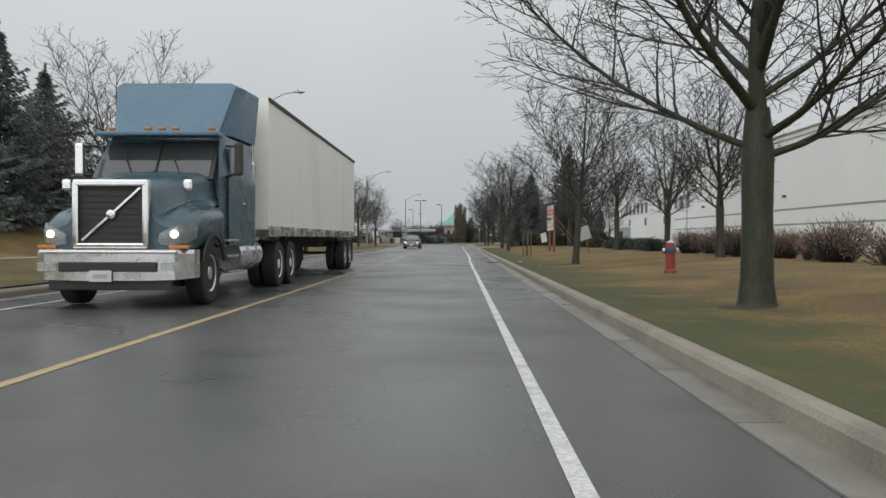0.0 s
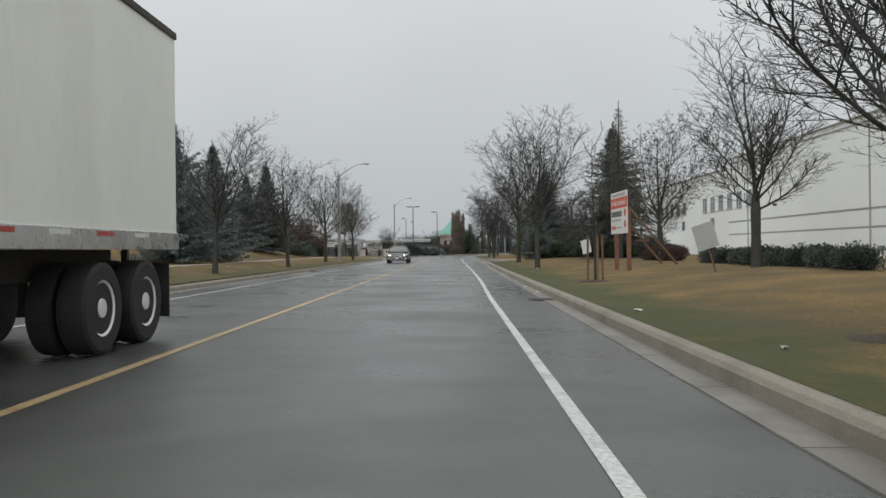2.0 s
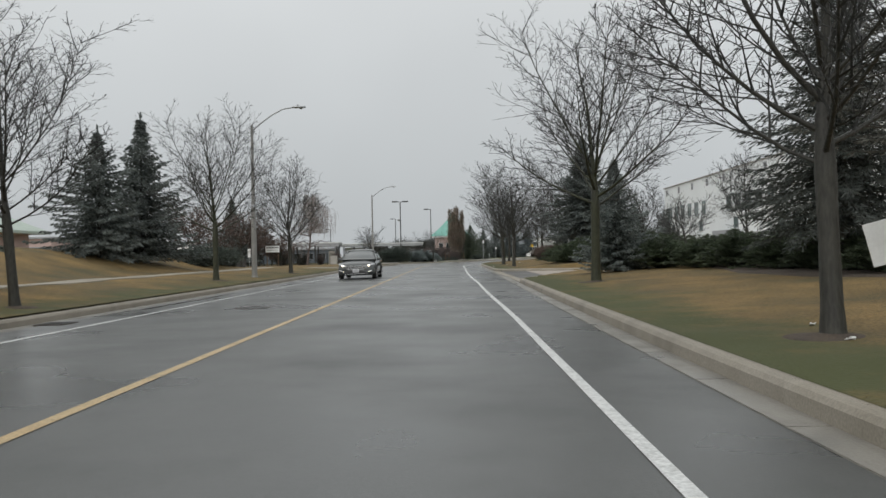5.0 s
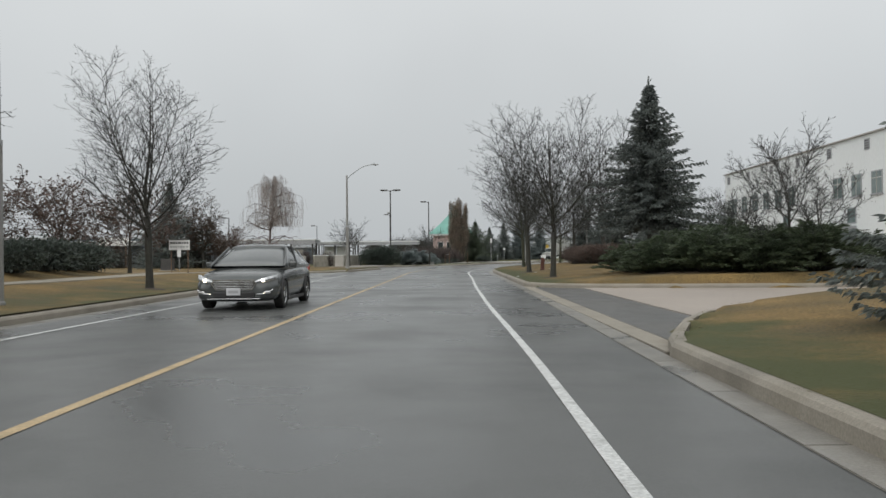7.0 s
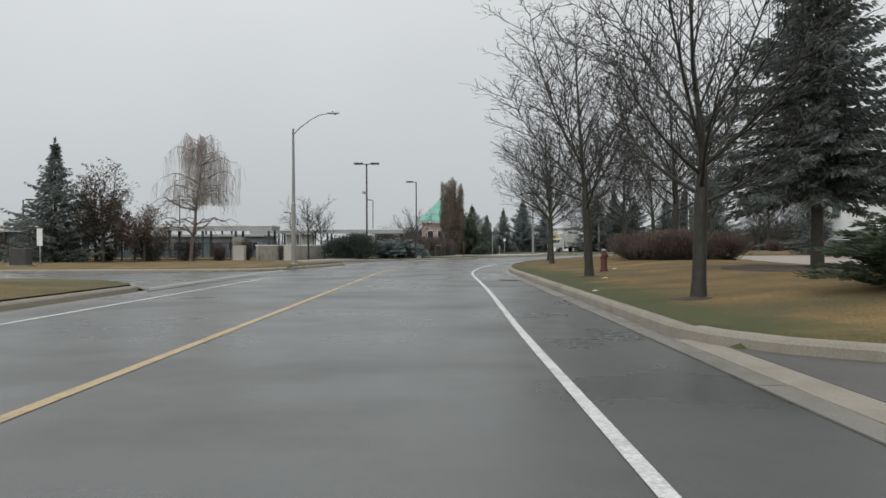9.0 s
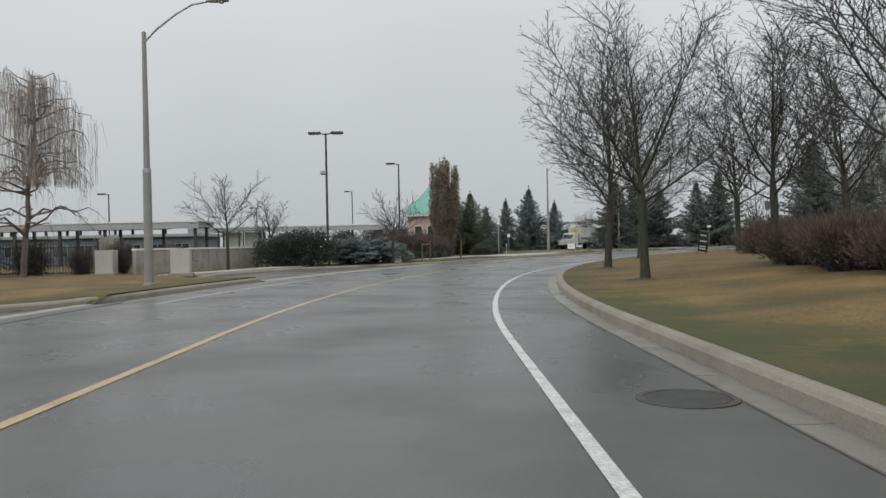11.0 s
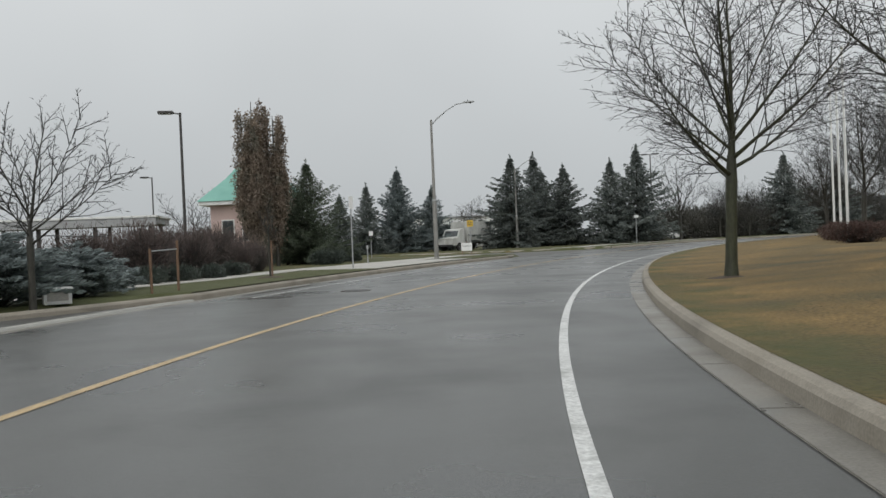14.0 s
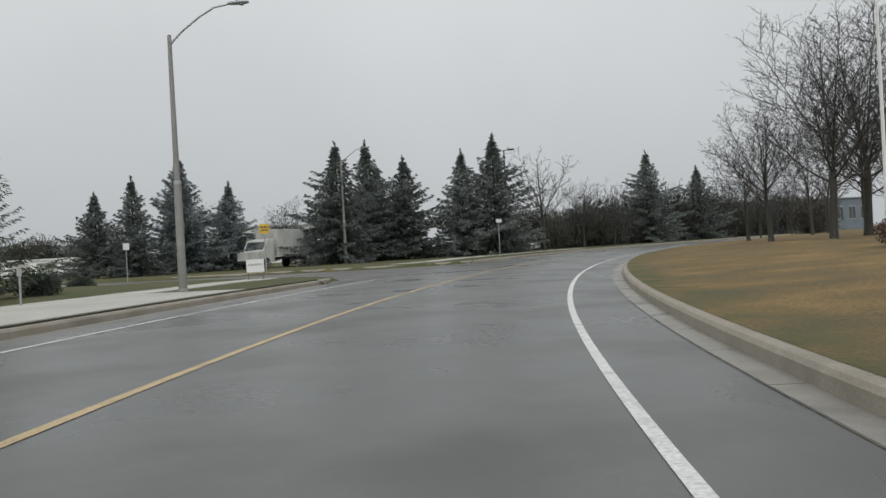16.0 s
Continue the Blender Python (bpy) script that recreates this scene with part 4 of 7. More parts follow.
def weeping(seed, height, radius):
    """A weeping birch: a domed crown of long hanging strands over twisted, arching lower limbs."""
    rs = np.random.RandomState(seed)
    big, strands = [], []
    spine = [np.array([0.0, 0, -0.1])]
    d = np.array([0.05, 0, 1.0])
    for i in range(10):
        d = d + rs.normal(size=3) * 0.14
        d[2] = abs(d[2]) + 0.4
        d /= np.linalg.norm(d)
        spine.append(spine[-1] + d * height * 0.93 / 10)
    for i in range(10):
        big.append((spine[i], spine[i + 1], 0.14 * (1 - i / 11), 0.14 * (1 - (i + 1) / 11)))
    for k in range(54):
        low = k % 3 == 0
        h = rs.uniform(0.2, 0.5) if low else rs.uniform(0.42, 0.98)
        i = min(int(h * 10), 9)
        q = spine[i] + (spine[i + 1] - spine[i]) * (h * 10 - i)
        az = k * 2.4 + rs.uniform(-0.3, 0.3)
        dome = max(0.25, 1 - max(0, (h - 0.6) / 0.46) ** 3)
        reach = radius * (rs.uniform(0.7, 1.05) if low else dome * rs.uniform(0.45, 0.86))
        rise = rs.uniform(0.5, 0.9) if low else rs.uniform(0.5, 0.8)
        prev, r = q, 0.06 * (1 - 0.6 * h)
        for g in (0.17, 0.33, 0.5, 0.67, 0.83, 1.0):
            e = q + np.array([math.cos(az) * reach * g ** 0.8, math.sin(az) * reach * g ** 0.8, reach * (rise * g - (rise + 0.15) * g ** 2.4)]) + rs.normal(size=3) * (0.13 if low else 0.07)
            big.append((prev, e, r * (1.15 - g), r * (1.0 - 0.85 * g)))
            n = (4 if g > 0.8 else 1) if low else 10
            for _ in range(n):
                a = prev + (e - prev) * rs.rand() + rs.normal(size=3) * 0.1
                ln = rs.uniform(0.4, 1.2) if low else min(rs.uniform(0.7, 3.2), max(0.4, a[2] - 0.40 * height))
                drift = rs.normal(size=3) * 0.10
                b = a + np.array([drift[0], drift[1], -0.4 * ln])
                c = b + np.array([drift[0] * 0.3, drift[1] * 0.3, -0.6 * ln])
                strands += [(a, b, 0.007, 0.006), (b, c, 0.006, 0.004)]
            prev = e
    return stick_mesh("trunk", [(big, 7)], BIRCHBARK), twig_mesh("crown", strands[:12], strands[12:], BIRCHTWIG, rs), None


def shrub(seed, sx, sy, sz, material, count, leaf=(0.12, 0.035), upright=0.6, lumps=7, twiggy=0.4, skin=0.35):
    """A bush: stems from the ground and leaves gathered in uneven lumps, thinner inside."""
    rs = np.random.RandomState(seed)
    centers = [(rs.uniform(-0.62, 0.62) * sx / 2, rs.uniform(-0.62, 0.62) * sy / 2, rs.uniform(0.3, 0.66) * sz, rs.uniform(0.3, 0.48)) for _ in range(lumps)]
    pos, dirs, stems = [], [], []
    for cx, cy, cz, r in centers:
        n = count // lumps
        v = rs.normal(size=(n, 3))
        v /= np.linalg.norm(v, axis=1, keepdims=True)
        rad = r * (1 - skin * rs.rand(n, 1) ** 1.5) * rs.uniform(0.85, 1.2, (n, 1))
        p = np.array([cx, cy, cz]) + v * rad * np.array([max(sx, 0.9 * sz), max(sy, 0.9 * sz), sz * 1.05])
        p[:, 2] = np.where(p[:, 2] < 0.03, rs.uniform(0.03, 0.5 * sz, n), p[:, 2])
        keep = (np.abs(p[:, 0]) < sx * 0.62) & (np.abs(p[:, 1]) < sy * 0.62)
        pos.append(p[keep])
        dirs.append((v + np.array([0, 0, upright]) + rs.normal(size=(n, 3)) * 0.4)[keep])
        for _ in range(int(14 * twiggy) + 2):
            base = np.array([cx * rs.uniform(0.3, 1.0), cy * rs.uniform(0.3, 1.0), -0.05])
            w = rs.normal(size=3)
            w /= np.linalg.norm(w)
            w[2] = abs(w[2])
            tip = np.array([cx, cy, cz]) + w * r * np.array([sx, sy, sz])
            mid = (base + tip) / 2 + rs.normal(size=3) * 0.08
            stems += [(base, mid, 0.016, 0.010), (mid, tip, 0.010, 0.003)]
    return stick_mesh("stem", [(stems, 3)], TWIG), leaf_mesh("foliage", np.concatenate(pos), np.concatenate(dirs), leaf[0], leaf[1], material, rs)


def juniper(seed, rx, ry, h, material, stems=120, tip=0.17, thin=0.016):
    """A spreading juniper: arching stems rise from the middle and carry flat, feathery sprays in layers that overhang one another."""
    rs = np.random.RandomState(seed)
    sticks, pos, dirs = [], [], []
    for k in range(stems):
        az = k * 2.399 + rs.uniform(-0.3, 0.3)
        q = math.sqrt((k + 0.5) / stems) * rs.uniform(0.85, 1.08)
        out = np.array([math.cos(az), math.sin(az), 0])
        side = np.array([-out[1], out[0], 0])
        reach = q / math.hypot(out[0] / rx, out[1] / ry)
        tall = h * (1 - 0.72 * q ** 2.2) * rs.uniform(0.72, 1.12)
        base = out * reach * 0.12 + np.array([0, 0, -0.05])
        n = max(6, int((reach + tall) / 0.11))
        prev = base
        for i in range(1, n + 1):
            g = i / n
            p = base + out * reach * 0.88 * g + np.array([0, 0, tall * (1 - (1 - g) ** 1.9) - 0.1 * g ** 4])
            if i % 3 == 0 or i == n:
                sticks.append((prev, p, 0.014 * (1 - g) + 0.004, 0.012 * (1 - g) + 0.003))
                prev = p
            if g < 0.22:
                continue
            wide = 0.30 * (1.25 - g) * rs.uniform(0.6, 1.2)
            for sg in (-1.0, -0.6, -0.3, 0.0, 0.3, 0.6, 1.0):
                pos.append(p + side * sg * wide * rs.uniform(0.5, 1.1) + rs.normal(size=3) * np.array([0.03, 0.03, 0.015]))
                dirs.append(out * rs.uniform(0.7, 1.2) + side * sg * 0.8 + np.array([0, 0, rs.uniform(-0.15, 0.5)]))
    return stick_mesh("stem", [(sticks, 3)], TWIG), leaf_mesh("foliage", pos, dirs, tip, thin, material, rs)


def put_shrub(meshes, x, y, z, label, name="shrub", turn=0.0, scale=1.0, group="", category="shrub"):
    t = thing(name, label, category, pose(x, y, z, 0, 0, turn) @ Matrix.Diagonal((scale, scale, scale, 1)), group)
    part("stem", meshes[0], None, t)
    part("foliage", meshes[1], None, t)
    return t


def gz(x, y):
    """Lawn height at a place: the nearest s and u by search."""
    best = min(range(-60, 400), key=lambda s: (along(s)[0] - x) ** 2 + (along(s)[1] - y) ** 2)
    cx, cy, th = along(best)
    u = (x - cx) * math.cos(th) - (y - cy) * math.sin(th)
    if -5.1 < u < 5.85:
        return 0.0
    return ground_z(best, u) - 0.02


def mulch_bed(cx, cy, rx, ry, label, seed):
    """A low bed of bark mulch that follows the lawn, with a ragged edge."""
    rs = np.random.RandomState(seed)
    n, rings, verts, faces = 30, 6, [], []
    edge = [1 + 0.09 * math.sin(3 * k * 6.2832 / n + seed) + rs.uniform(-0.05, 0.05) for k in range(n)]
    for r in range(rings):
        f = 0.15 + 0.85 * r / (rings - 1)
        for k in range(n):
            a = k * 6.2832 / n
            x, y = cx + rx * f * edge[k] * math.cos(a), cy + ry * f * edge[k] * math.sin(a)
            verts.append((x, y, gz(x, y) + (0.05 + rs.uniform(-0.012, 0.012) if r < rings - 1 else -0.03)))
    for r in range(rings - 1):
        for k in range(n):
            a, b = r * n + k, r * n + (k + 1) % n
            faces.append((a, b, b + n, a + n))
    faces.append(tuple(range(n))[::-1])
    tagged(part("mulch_bed", mesh_of("mulch_bed", verts, faces, MULCH), None), label, "flower bed", kind="structure")


def fitted(meshes, tall, wide):
    """Scales a tree's meshes so that it stands tall metres high with a crown about wide metres in radius."""
    co = np.empty(3 * len(meshes[1].vertices))
    meshes[1].vertices.foreach_get("co", co)
    co = co.reshape(-1, 3)
    k = (wide / np.percentile(np.hypot(co[:, 0], co[:, 1]), 96), tall / np.percentile(co[:, 2], 99.7))
    for me in meshes:
        if me:
            me.transform(Matrix.Diagonal((k[0], k[0], k[1], 1)))
    return meshes


MAPLES = [fitted(bare_tree(11, 8.2, 2.9, 2.15, 0.125, limbs=11, fine=1.3), 7.6, 2.85), fitted(bare_tree(12, 8.4, 2.7, 2.15, 0.12, limbs=11, up=0.6, fine=1.3), 7.6, 2.7), fitted(bare_tree(13, 7.8, 3.2, 2.4, 0.125, limbs=11, up=0.45, fine=1.3, bark=MOSSY), 7.4, 3.0), fitted(bare_tree(14, 8.6, 2.5, 2.2, 0.097, limbs=11, up=0.75, fine=1.3), 7.5, 2.5)]
OLDTREE = fitted(bare_tree(21, 9.0, 3.7, 2.5, 0.175, limbs=8, up=0.65, bark=MOSSY, low_limb=True, fine=1.7), 8.6, 3.8)
ROWTREE = [fitted(bare_tree(31, 8.0, 2.3, 2.2, 0.125, limbs=11, up=0.9, fine=1.25), 7.5, 2.3), fitted(bare_tree(32, 7.6, 2.7, 1.7, 0.13, limbs=11, up=0.45, leafy=1300, fine=1.2), 7.0, 2.5)]
FAR = [fitted(bare_tree(15, 8.2, 2.9, 2.1, 0.13, limbs=9, fine=0.8, hairs=2.0), 7.6, 2.7), fitted(bare_tree(16, 8.2, 3.0, 1.9, 0.13, limbs=9, up=0.65, fine=0.8, hairs=2.0), 7.5, 2.5), fitted(bare_tree(17, 8.0, 3.2, 2.0, 0.13, limbs=9, up=0.35, fine=0.8, hairs=2.0), 7.4, 2.9)]
SMALL = [fitted(bare_tree(41, 4.4, 1.35, 1.3, 0.065, limbs=9, up=0.75, fine=0.7), 4.1, 1.45), fitted(bare_tree(42, 3.9, 1.6, 1.1, 0.07, limbs=8, up=0.35, fine=0.8), 3.7, 1.7)]
YOUNG = fitted(bare_tree(45, 4.7, 2.0, 1.7, 0.075, limbs=8, up=0.3, fine=0.85), 4.6, 2.0)
PLUM = fitted(bare_tree(43, 4.2, 1.8, 1.0, 0.07, limbs=8, up=0.35, fine=1.15, leafy=1500, twigs=REDTWIG, leaf=REDTWIG, hairs=1.5), 4.0, 2.1)
ARCHED = fitted(bare_tree(46, 5.2, 2.4, 1.15, 0.095, limbs=7, up=0.12, fine=1.25, crook=2.2, hairs=1.15), 5.2, 2.4)
LEAFY = fitted(bare_tree(44, 7.0, 1.9, 1.2, 0.11, limbs=12, up=0.9, fine=1.0, leafy=9000), 6.8, 1.9)
SPRUCES = [spruce(51, 8.4, 3.2, SPRUCE, dens=0.95, tuft=1.05), spruce(52, 8.0, 3.6, SPRUCE, dens=0.95, droop=0.32, tuft=1.05), spruce(53, 7.2, 3.4, SPRUCE, dens=0.95, tuft=1.05)]
BLUES = [spruce(61, 7.8, 3.4, BLUE, dens=1.0, tuft=1.05), spruce(62, 6.6, 3.0, BLUE, dens=0.9, tuft=1.05)]
LIMBED = [spruce(54, 8.5, 2.1, SPARSE, bare_below=2.5, sparse=0.62, dens=1.0, droop=0.14, tuft=0.6, slim=0.5), spruce(55, 8.0, 2.7, DARKSPRUCE, bare_below=1.3, dens=1.7, droop=0.36, tuft=0.85, taper=0.95, slim=0.55)]
FARSPRUCE = [spruce(56, 8.4, 3.2, SPRUCE, dens=0.75, tuft=1.15), spruce(57, 8.0, 3.4, SPRUCE, droop=0.3, dens=0.75, tuft=1.15), spruce(58, 7.2, 3.3, SPRUCE, dens=0.78, tuft=1.15)]
GREENPINE = spruce(59, 7.4, 3.1, PINE, dens=1.5, droop=0.2, tuft=0.95, taper=0.95, slim=0.6)
BIGSPRUCE = spruce(71, 9.9, 2.8, SPRUCE, bare_below=2.1, droop=0.34, dens=1.2, taper=0.85)

RT = "leafless street tree with grey-brown bark on the verge"
# (mesh, x, y, turn, scale) of the verge trees east and west of the road
put_tree(OLDTREE, 7.35, 9.9, gz(7.35, 9.9), "large leafless street tree with mossy bark and a low limb", 1.0, -20, group="verge trees")
for i, (k, x, y, turn, sc) in enumerate((
        (3, 7.44, 27.3, 20, 0.98), (3, 6.97, 57.4, 80, 1.02), (2, 7.39, 74.0, 140, 1.16), (1, 7.26, 105.6, 10, 0.97),
        (3, 7.2, 115.9, 220, 1.12), (2, 8.42, 133.7, 60, 0.98), (3, 9.61, 144.1, 300, 1.22), (2, 14.49, 158.9, 190, 1.0))):
    put_tree(MAPLES[k], x, y, gz(x, y), RT, sc, turn, group="verge trees")
for k, x, y, turn, sc in ((1, -7.0, 24.0, 40, 0.92), (2, -6.9, 37.2, 0, 0.85), (0, -6.6, 52.4, 90, 0.84), (3, -6.4, 66.0, 200, 0.92), (2, -6.9, 82.6, 150, 0.98), (1, -6.5, 96.4, 300, 0.94)):
    put_tree(MAPLES[k], x, y, gz(x, y), RT, sc, turn, group="verge trees")
for k, x, y, turn, sc in ((0, 12.0, 26.0, 0, 0.9), (0, 12.2, 33.7, 120, 0.86), (0, 11.99, 43.5, 220, 0.95), (1, 12.6, 57.0, 30, 0.98)):
    put_tree(ROWTREE[k], x, y, gz(x, y), "leafless tree before the white factory" if k == 0 else "tree holding a few withered leaves before the factory", sc, turn, group="factory lawn trees", name="tree")
SP = "dark green spruce on the grass"
for m, x, y, turn, sc in ((SPRUCES[0], -16.2, 33.5, 0, 1.0), (SPRUCES[1], -17.0, 39.0, 50, 0.95), (SPRUCES[0], -15.5, 27.5, 80, 0.9), (SPRUCES[2], -13.6, 41.0, 10, 0.95), (SPRUCES[1], -18.5, 30.0, 90, 0.95),
                          (SPRUCES[0], -13.9, 93.0, 120, 0.93), (SPRUCES[1], -14.8, 89.6, 20, 0.8), (SPRUCES[0], -11.9, 70.0, 200, 0.86), (SPRUCES[1], -15.5, 52.0, 200, 0.92),
                          (LIMBED[0], 12.3, 64.9, 30, 1.0), (LIMBED[1], 12.85, 69.4, 70, 1.0), (SPRUCES[0], 9.3, 80.4, 0, 0.52)):
    put_tree((m[0], m[1], None), x, y, gz(x, y), SP, sc, turn, group="spruces", name="spruce", category="spruce")
put_tree(BLUES[0], -12.5, 64.5, gz(-12.5, 64.5), "blue-green spruce on the berm beside the sidewalk", 1.0, 0, squash=0.9, group="spruces", name="spruce", category="spruce")
put_tree(BIGSPRUCE, 13.7, 115.2, gz(13.7, 115.2), "large dark spruce with a bare lower trunk", 1.0, 0, group="spruces", name="spruce", category="spruce")
for m, x, y, turn, sc, lab in (
        (GREENPINE, 6.3, 193.0, 0, 0.82, "dense green conifer behind the sidewalk"), (FARSPRUCE[2], 10.0, 229.0, 40, 0.86, SP), (FARSPRUCE[0], 12.6, 226.7, 100, 0.84, SP),
        (BLUES[0], 16.1, 229.0, 60, 1.12, "broad blue-green spruce on the verge"), (BLUES[1], 19.8, 229.5, 10, 1.02, "blue-green spruce beside the side lane"),
        (FARSPRUCE[1], 28.5, 229.0, 30, 1.22, SP), (FARSPRUCE[0], 32.4, 233.6, 200, 1.24, SP), (FARSPRUCE[2], 36.0, 233.8, 150, 1.26, SP), (FARSPRUCE[1], 34.4, 237.0, 80, 1.1, SP),
        (FARSPRUCE[0], 41.0, 232.0, 20, 1.12, SP), (FARSPRUCE[2], 44.4, 232.4, 250, 1.5, SP), (FARSPRUCE[1], 30.0, 236.0, 10, 0.9, SP),
        (FARSPRUCE[0], -23.3, 146.3, 0, 0.96, "tall spruce behind the iron fence"), (FARSPRUCE[1], 77.6, 255.0, 0, 1.5, SP), (FARSPRUCE[2], 91.0, 261.5, 60, 1.45, SP), (FARSPRUCE[0], 83.0, 262.0, 60, 1.1, SP),
        (GREENPINE, 5.0, 193.8, 70, 0.74, "dense green conifer behind the sidewalk"), (SPRUCES[2], 25.0, 160.0, 90, 0.9, SP), (SPRUCES[1], 30.5, 150.0, 0, 0.9, SP)):
    put_tree(m, x, y, gz(x, y), lab, sc, turn, group="spruces", name="spruce", category="spruce")
# Leafless trees farther off.
for m, x, y, turn, sc, lab in (
        (MAPLES[1], 14.0, 131.0, 0, 1.35, "large leafless tree behind the red shrubs"), (MAPLES[3], 12.6, 135.5, 100, 1.0, "leafless tree behind the red shrubs"),
        (MAPLES[2], 20.2, 159.0, 60, 1.3, "leafless tree on the lawn inside the bend"), (MAPLES[0], 22.5, 151.0, 200, 1.4, "leafless tree on the lawn inside the bend"),
        (MAPLES[1], 42.6, 191.8, 10, 1.4, "tall leafless tree near the flagpoles"), (MAPLES[0], 43.4, 196.6, 120, 1.0, "tall leafless tree near the flagpoles"), (MAPLES[0], 49.6, 196.0, 250, 1.6, "tall leafless tree near the flagpoles"), (FAR[2], 49.0, 204.5, 250, 1.0, "tall leafless tree near the flagpoles"),
        (FAR[0], 52.0, 237.2, 10, 1.42, "leafless tree beyond the bend"), (ROWTREE[0], 62.0, 246.0, 40, 1.0, "leafless tree beyond the bend"), (FAR[1], 67.5, 248.0, 70, 1.0, "leafless tree beyond the bend"),
        (FAR[0], 66.0, 252.0, 40, 1.15, "leafless tree beyond the bend"), (FAR[2], 72.5, 254.0, 130, 1.2, "leafless tree beyond the bend"), (FAR[0], 86.0, 259.5, 40, 1.2, "leafless tree beyond the bend"), (FAR[0], 97.0, 264.0, 0, 1.25, "leafless tree beyond the bend"), (FAR[2], 102.5, 267.0, 70, 1.35, "leafless tree beyond the bend"), (FAR[2], 110.0, 270.0, 0, 1.3, "leafless tree beyond the bend"), (FAR[0], 118.0, 272.0, 190, 1.35, "leafless tree beyond the bend"),
        (MAPLES[2], 46.5, 189.0, 80, 1.5, "tall leafless tree near the flagpoles"), (FAR[1], 53.0, 199.0, 180, 1.5, "tall leafless tree near the flagpoles"), (FAR[2], 55.5, 192.0, 20, 1.5, "tall leafless tree near the flagpoles"),
        (FAR[2], 60.0, 210.0, 190, 1.15, "leafless tree on the lawn inside the bend"), (FAR[0], 68.0, 216.0, 70, 1.2, "leafless tree on the lawn inside the bend"), (FAR[1], 57.0, 200.0, 20, 1.3, "leafless tree on the lawn inside the bend"), (FAR[2], 66.0, 206.0, 260, 1.3, "leafless tree on the lawn inside the bend"),
        (ROWTREE[1], 25.0, 234.0, 0, 0.85, "small tree keeping brown leaves"), (FAR[2], 17.6, 237.0, 0, 0.85, "leafless tree behind the spruces"),
        (LEAFY, -20.4, 147.0, 0, 1.0, "upright tree keeping withered leaves by the fence"), (LEAFY, -22.0, 149.6, 140, 0.9, "upright tree keeping withered leaves by the fence"), (PLUM, -13.6, 112.6, 30, 1.2, "reddish ornamental tree holding leaves by the side street"), (PLUM, -16.6, 111.4, 130, 1.25, "reddish ornamental tree holding leaves by the side street"), (PLUM, -20.0, 110.0, 210, 1.2, "reddish ornamental tree holding leaves by the side street"), (PLUM, -17.8, 147.6, 0, 1.0, "small reddish ornamental tree by the fence"), (PLUM, -19.6, 150.6, 90, 0.85, "small reddish ornamental tree by the fence"),
        (YOUNG, -7.6, 154.2, 80, 1.08, "young leafless tree before the beige wall"), (YOUNG, 0.4, 161.0, 200, 1.0, "young leafless tree beside a white stone box"),
        (ARCHED, 15.0, 100.0, 40, 0.97, "spreading leafless ornamental tree with crooked limbs among junipers"), (ARCHED, 15.2, 82.6, 160, 0.92, "leafless ornamental tree with crooked limbs behind the junipers"), (ARCHED, 18.4, 80.6, 280, 0.85, "leafless ornamental tree with crooked limbs behind the junipers"), (SMALL[1], 13.0, 84.0, 60, 0.85, "small leafless ornamental tree behind the junipers"), (SMALL[1], 19.0, 106.5, 120, 1.15, "small leafless ornamental tree by the office"), (SMALL[0], 15.5, 106.0, 120, 1.0, "small leafless ornamental tree by the office"),
        (FAR[2], -20.5, 70.0, 0, 0.95, "leafless tree on the berm"), (FAR[1], -22.0, 55.0, 0, 0.8, "leafless tree behind the berm"), (FAR[0], -24.0, 62.0, 50, 0.78, "leafless tree behind the berm"), (FAR[0], -19.0, 45.5, 50, 0.95, "leafless tree behind the berm"), (FAR[2], -23.5, 36.0, 50, 1.1, "leafless tree behind the spruces"),
        (SMALL[0], -9.9, 176.0, 0, 1.3, "leafless tree beyond the hedge"), (SMALL[1], -2.0, 206.0, 0, 1.5, "leafless tree beside the green-roofed pavilion"),
        (FAR[2], 79.0, 236.0, 0, 0.95, "leafless verge tree inside the bend"), (FAR[0], 88.5, 241.0, 90, 0.95, "leafless verge tree inside the bend"), (FAR[0], 98.0, 244.5, 10, 0.95, "leafless verge tree inside the bend")):
    put_tree(m, x, y, gz(x, y), lab, sc, turn, group="leafless trees", name="tree")
put_tree(columnar(81, 10.4, 1.02, RUSSET, 27000), 3.35, 190.6, gz(3.35, 190.6), "narrow columnar oak with russet leaves", 1.0, name="columnar_oak")
put_tree(columnar(82, 9.6, 0.9, RUSSET, 18000), 4.5, 191.2, gz(4.5, 191.2), "narrow columnar oak with russet leaves", 1.0, name="columnar_oak")
put_tree(weeping(83, 9.6, 3.7), -14.6, 147.5, gz(-14.6, 147.5), "weeping birch with hanging bare strands", 1.0, name="weeping_birch")

mulch_bed(12.9, 113.6, 2.3, 4.2, "dark bark mulch under the large spruce", 1)
mulch_bed(14.6, 102.6, 5.2, 3.0, "dark bark mulch under the junipers", 2)
mulch_bed(13.2, 71.5, 2.3, 9.5, "dark bark mulch under the junipers and spruces", 3)

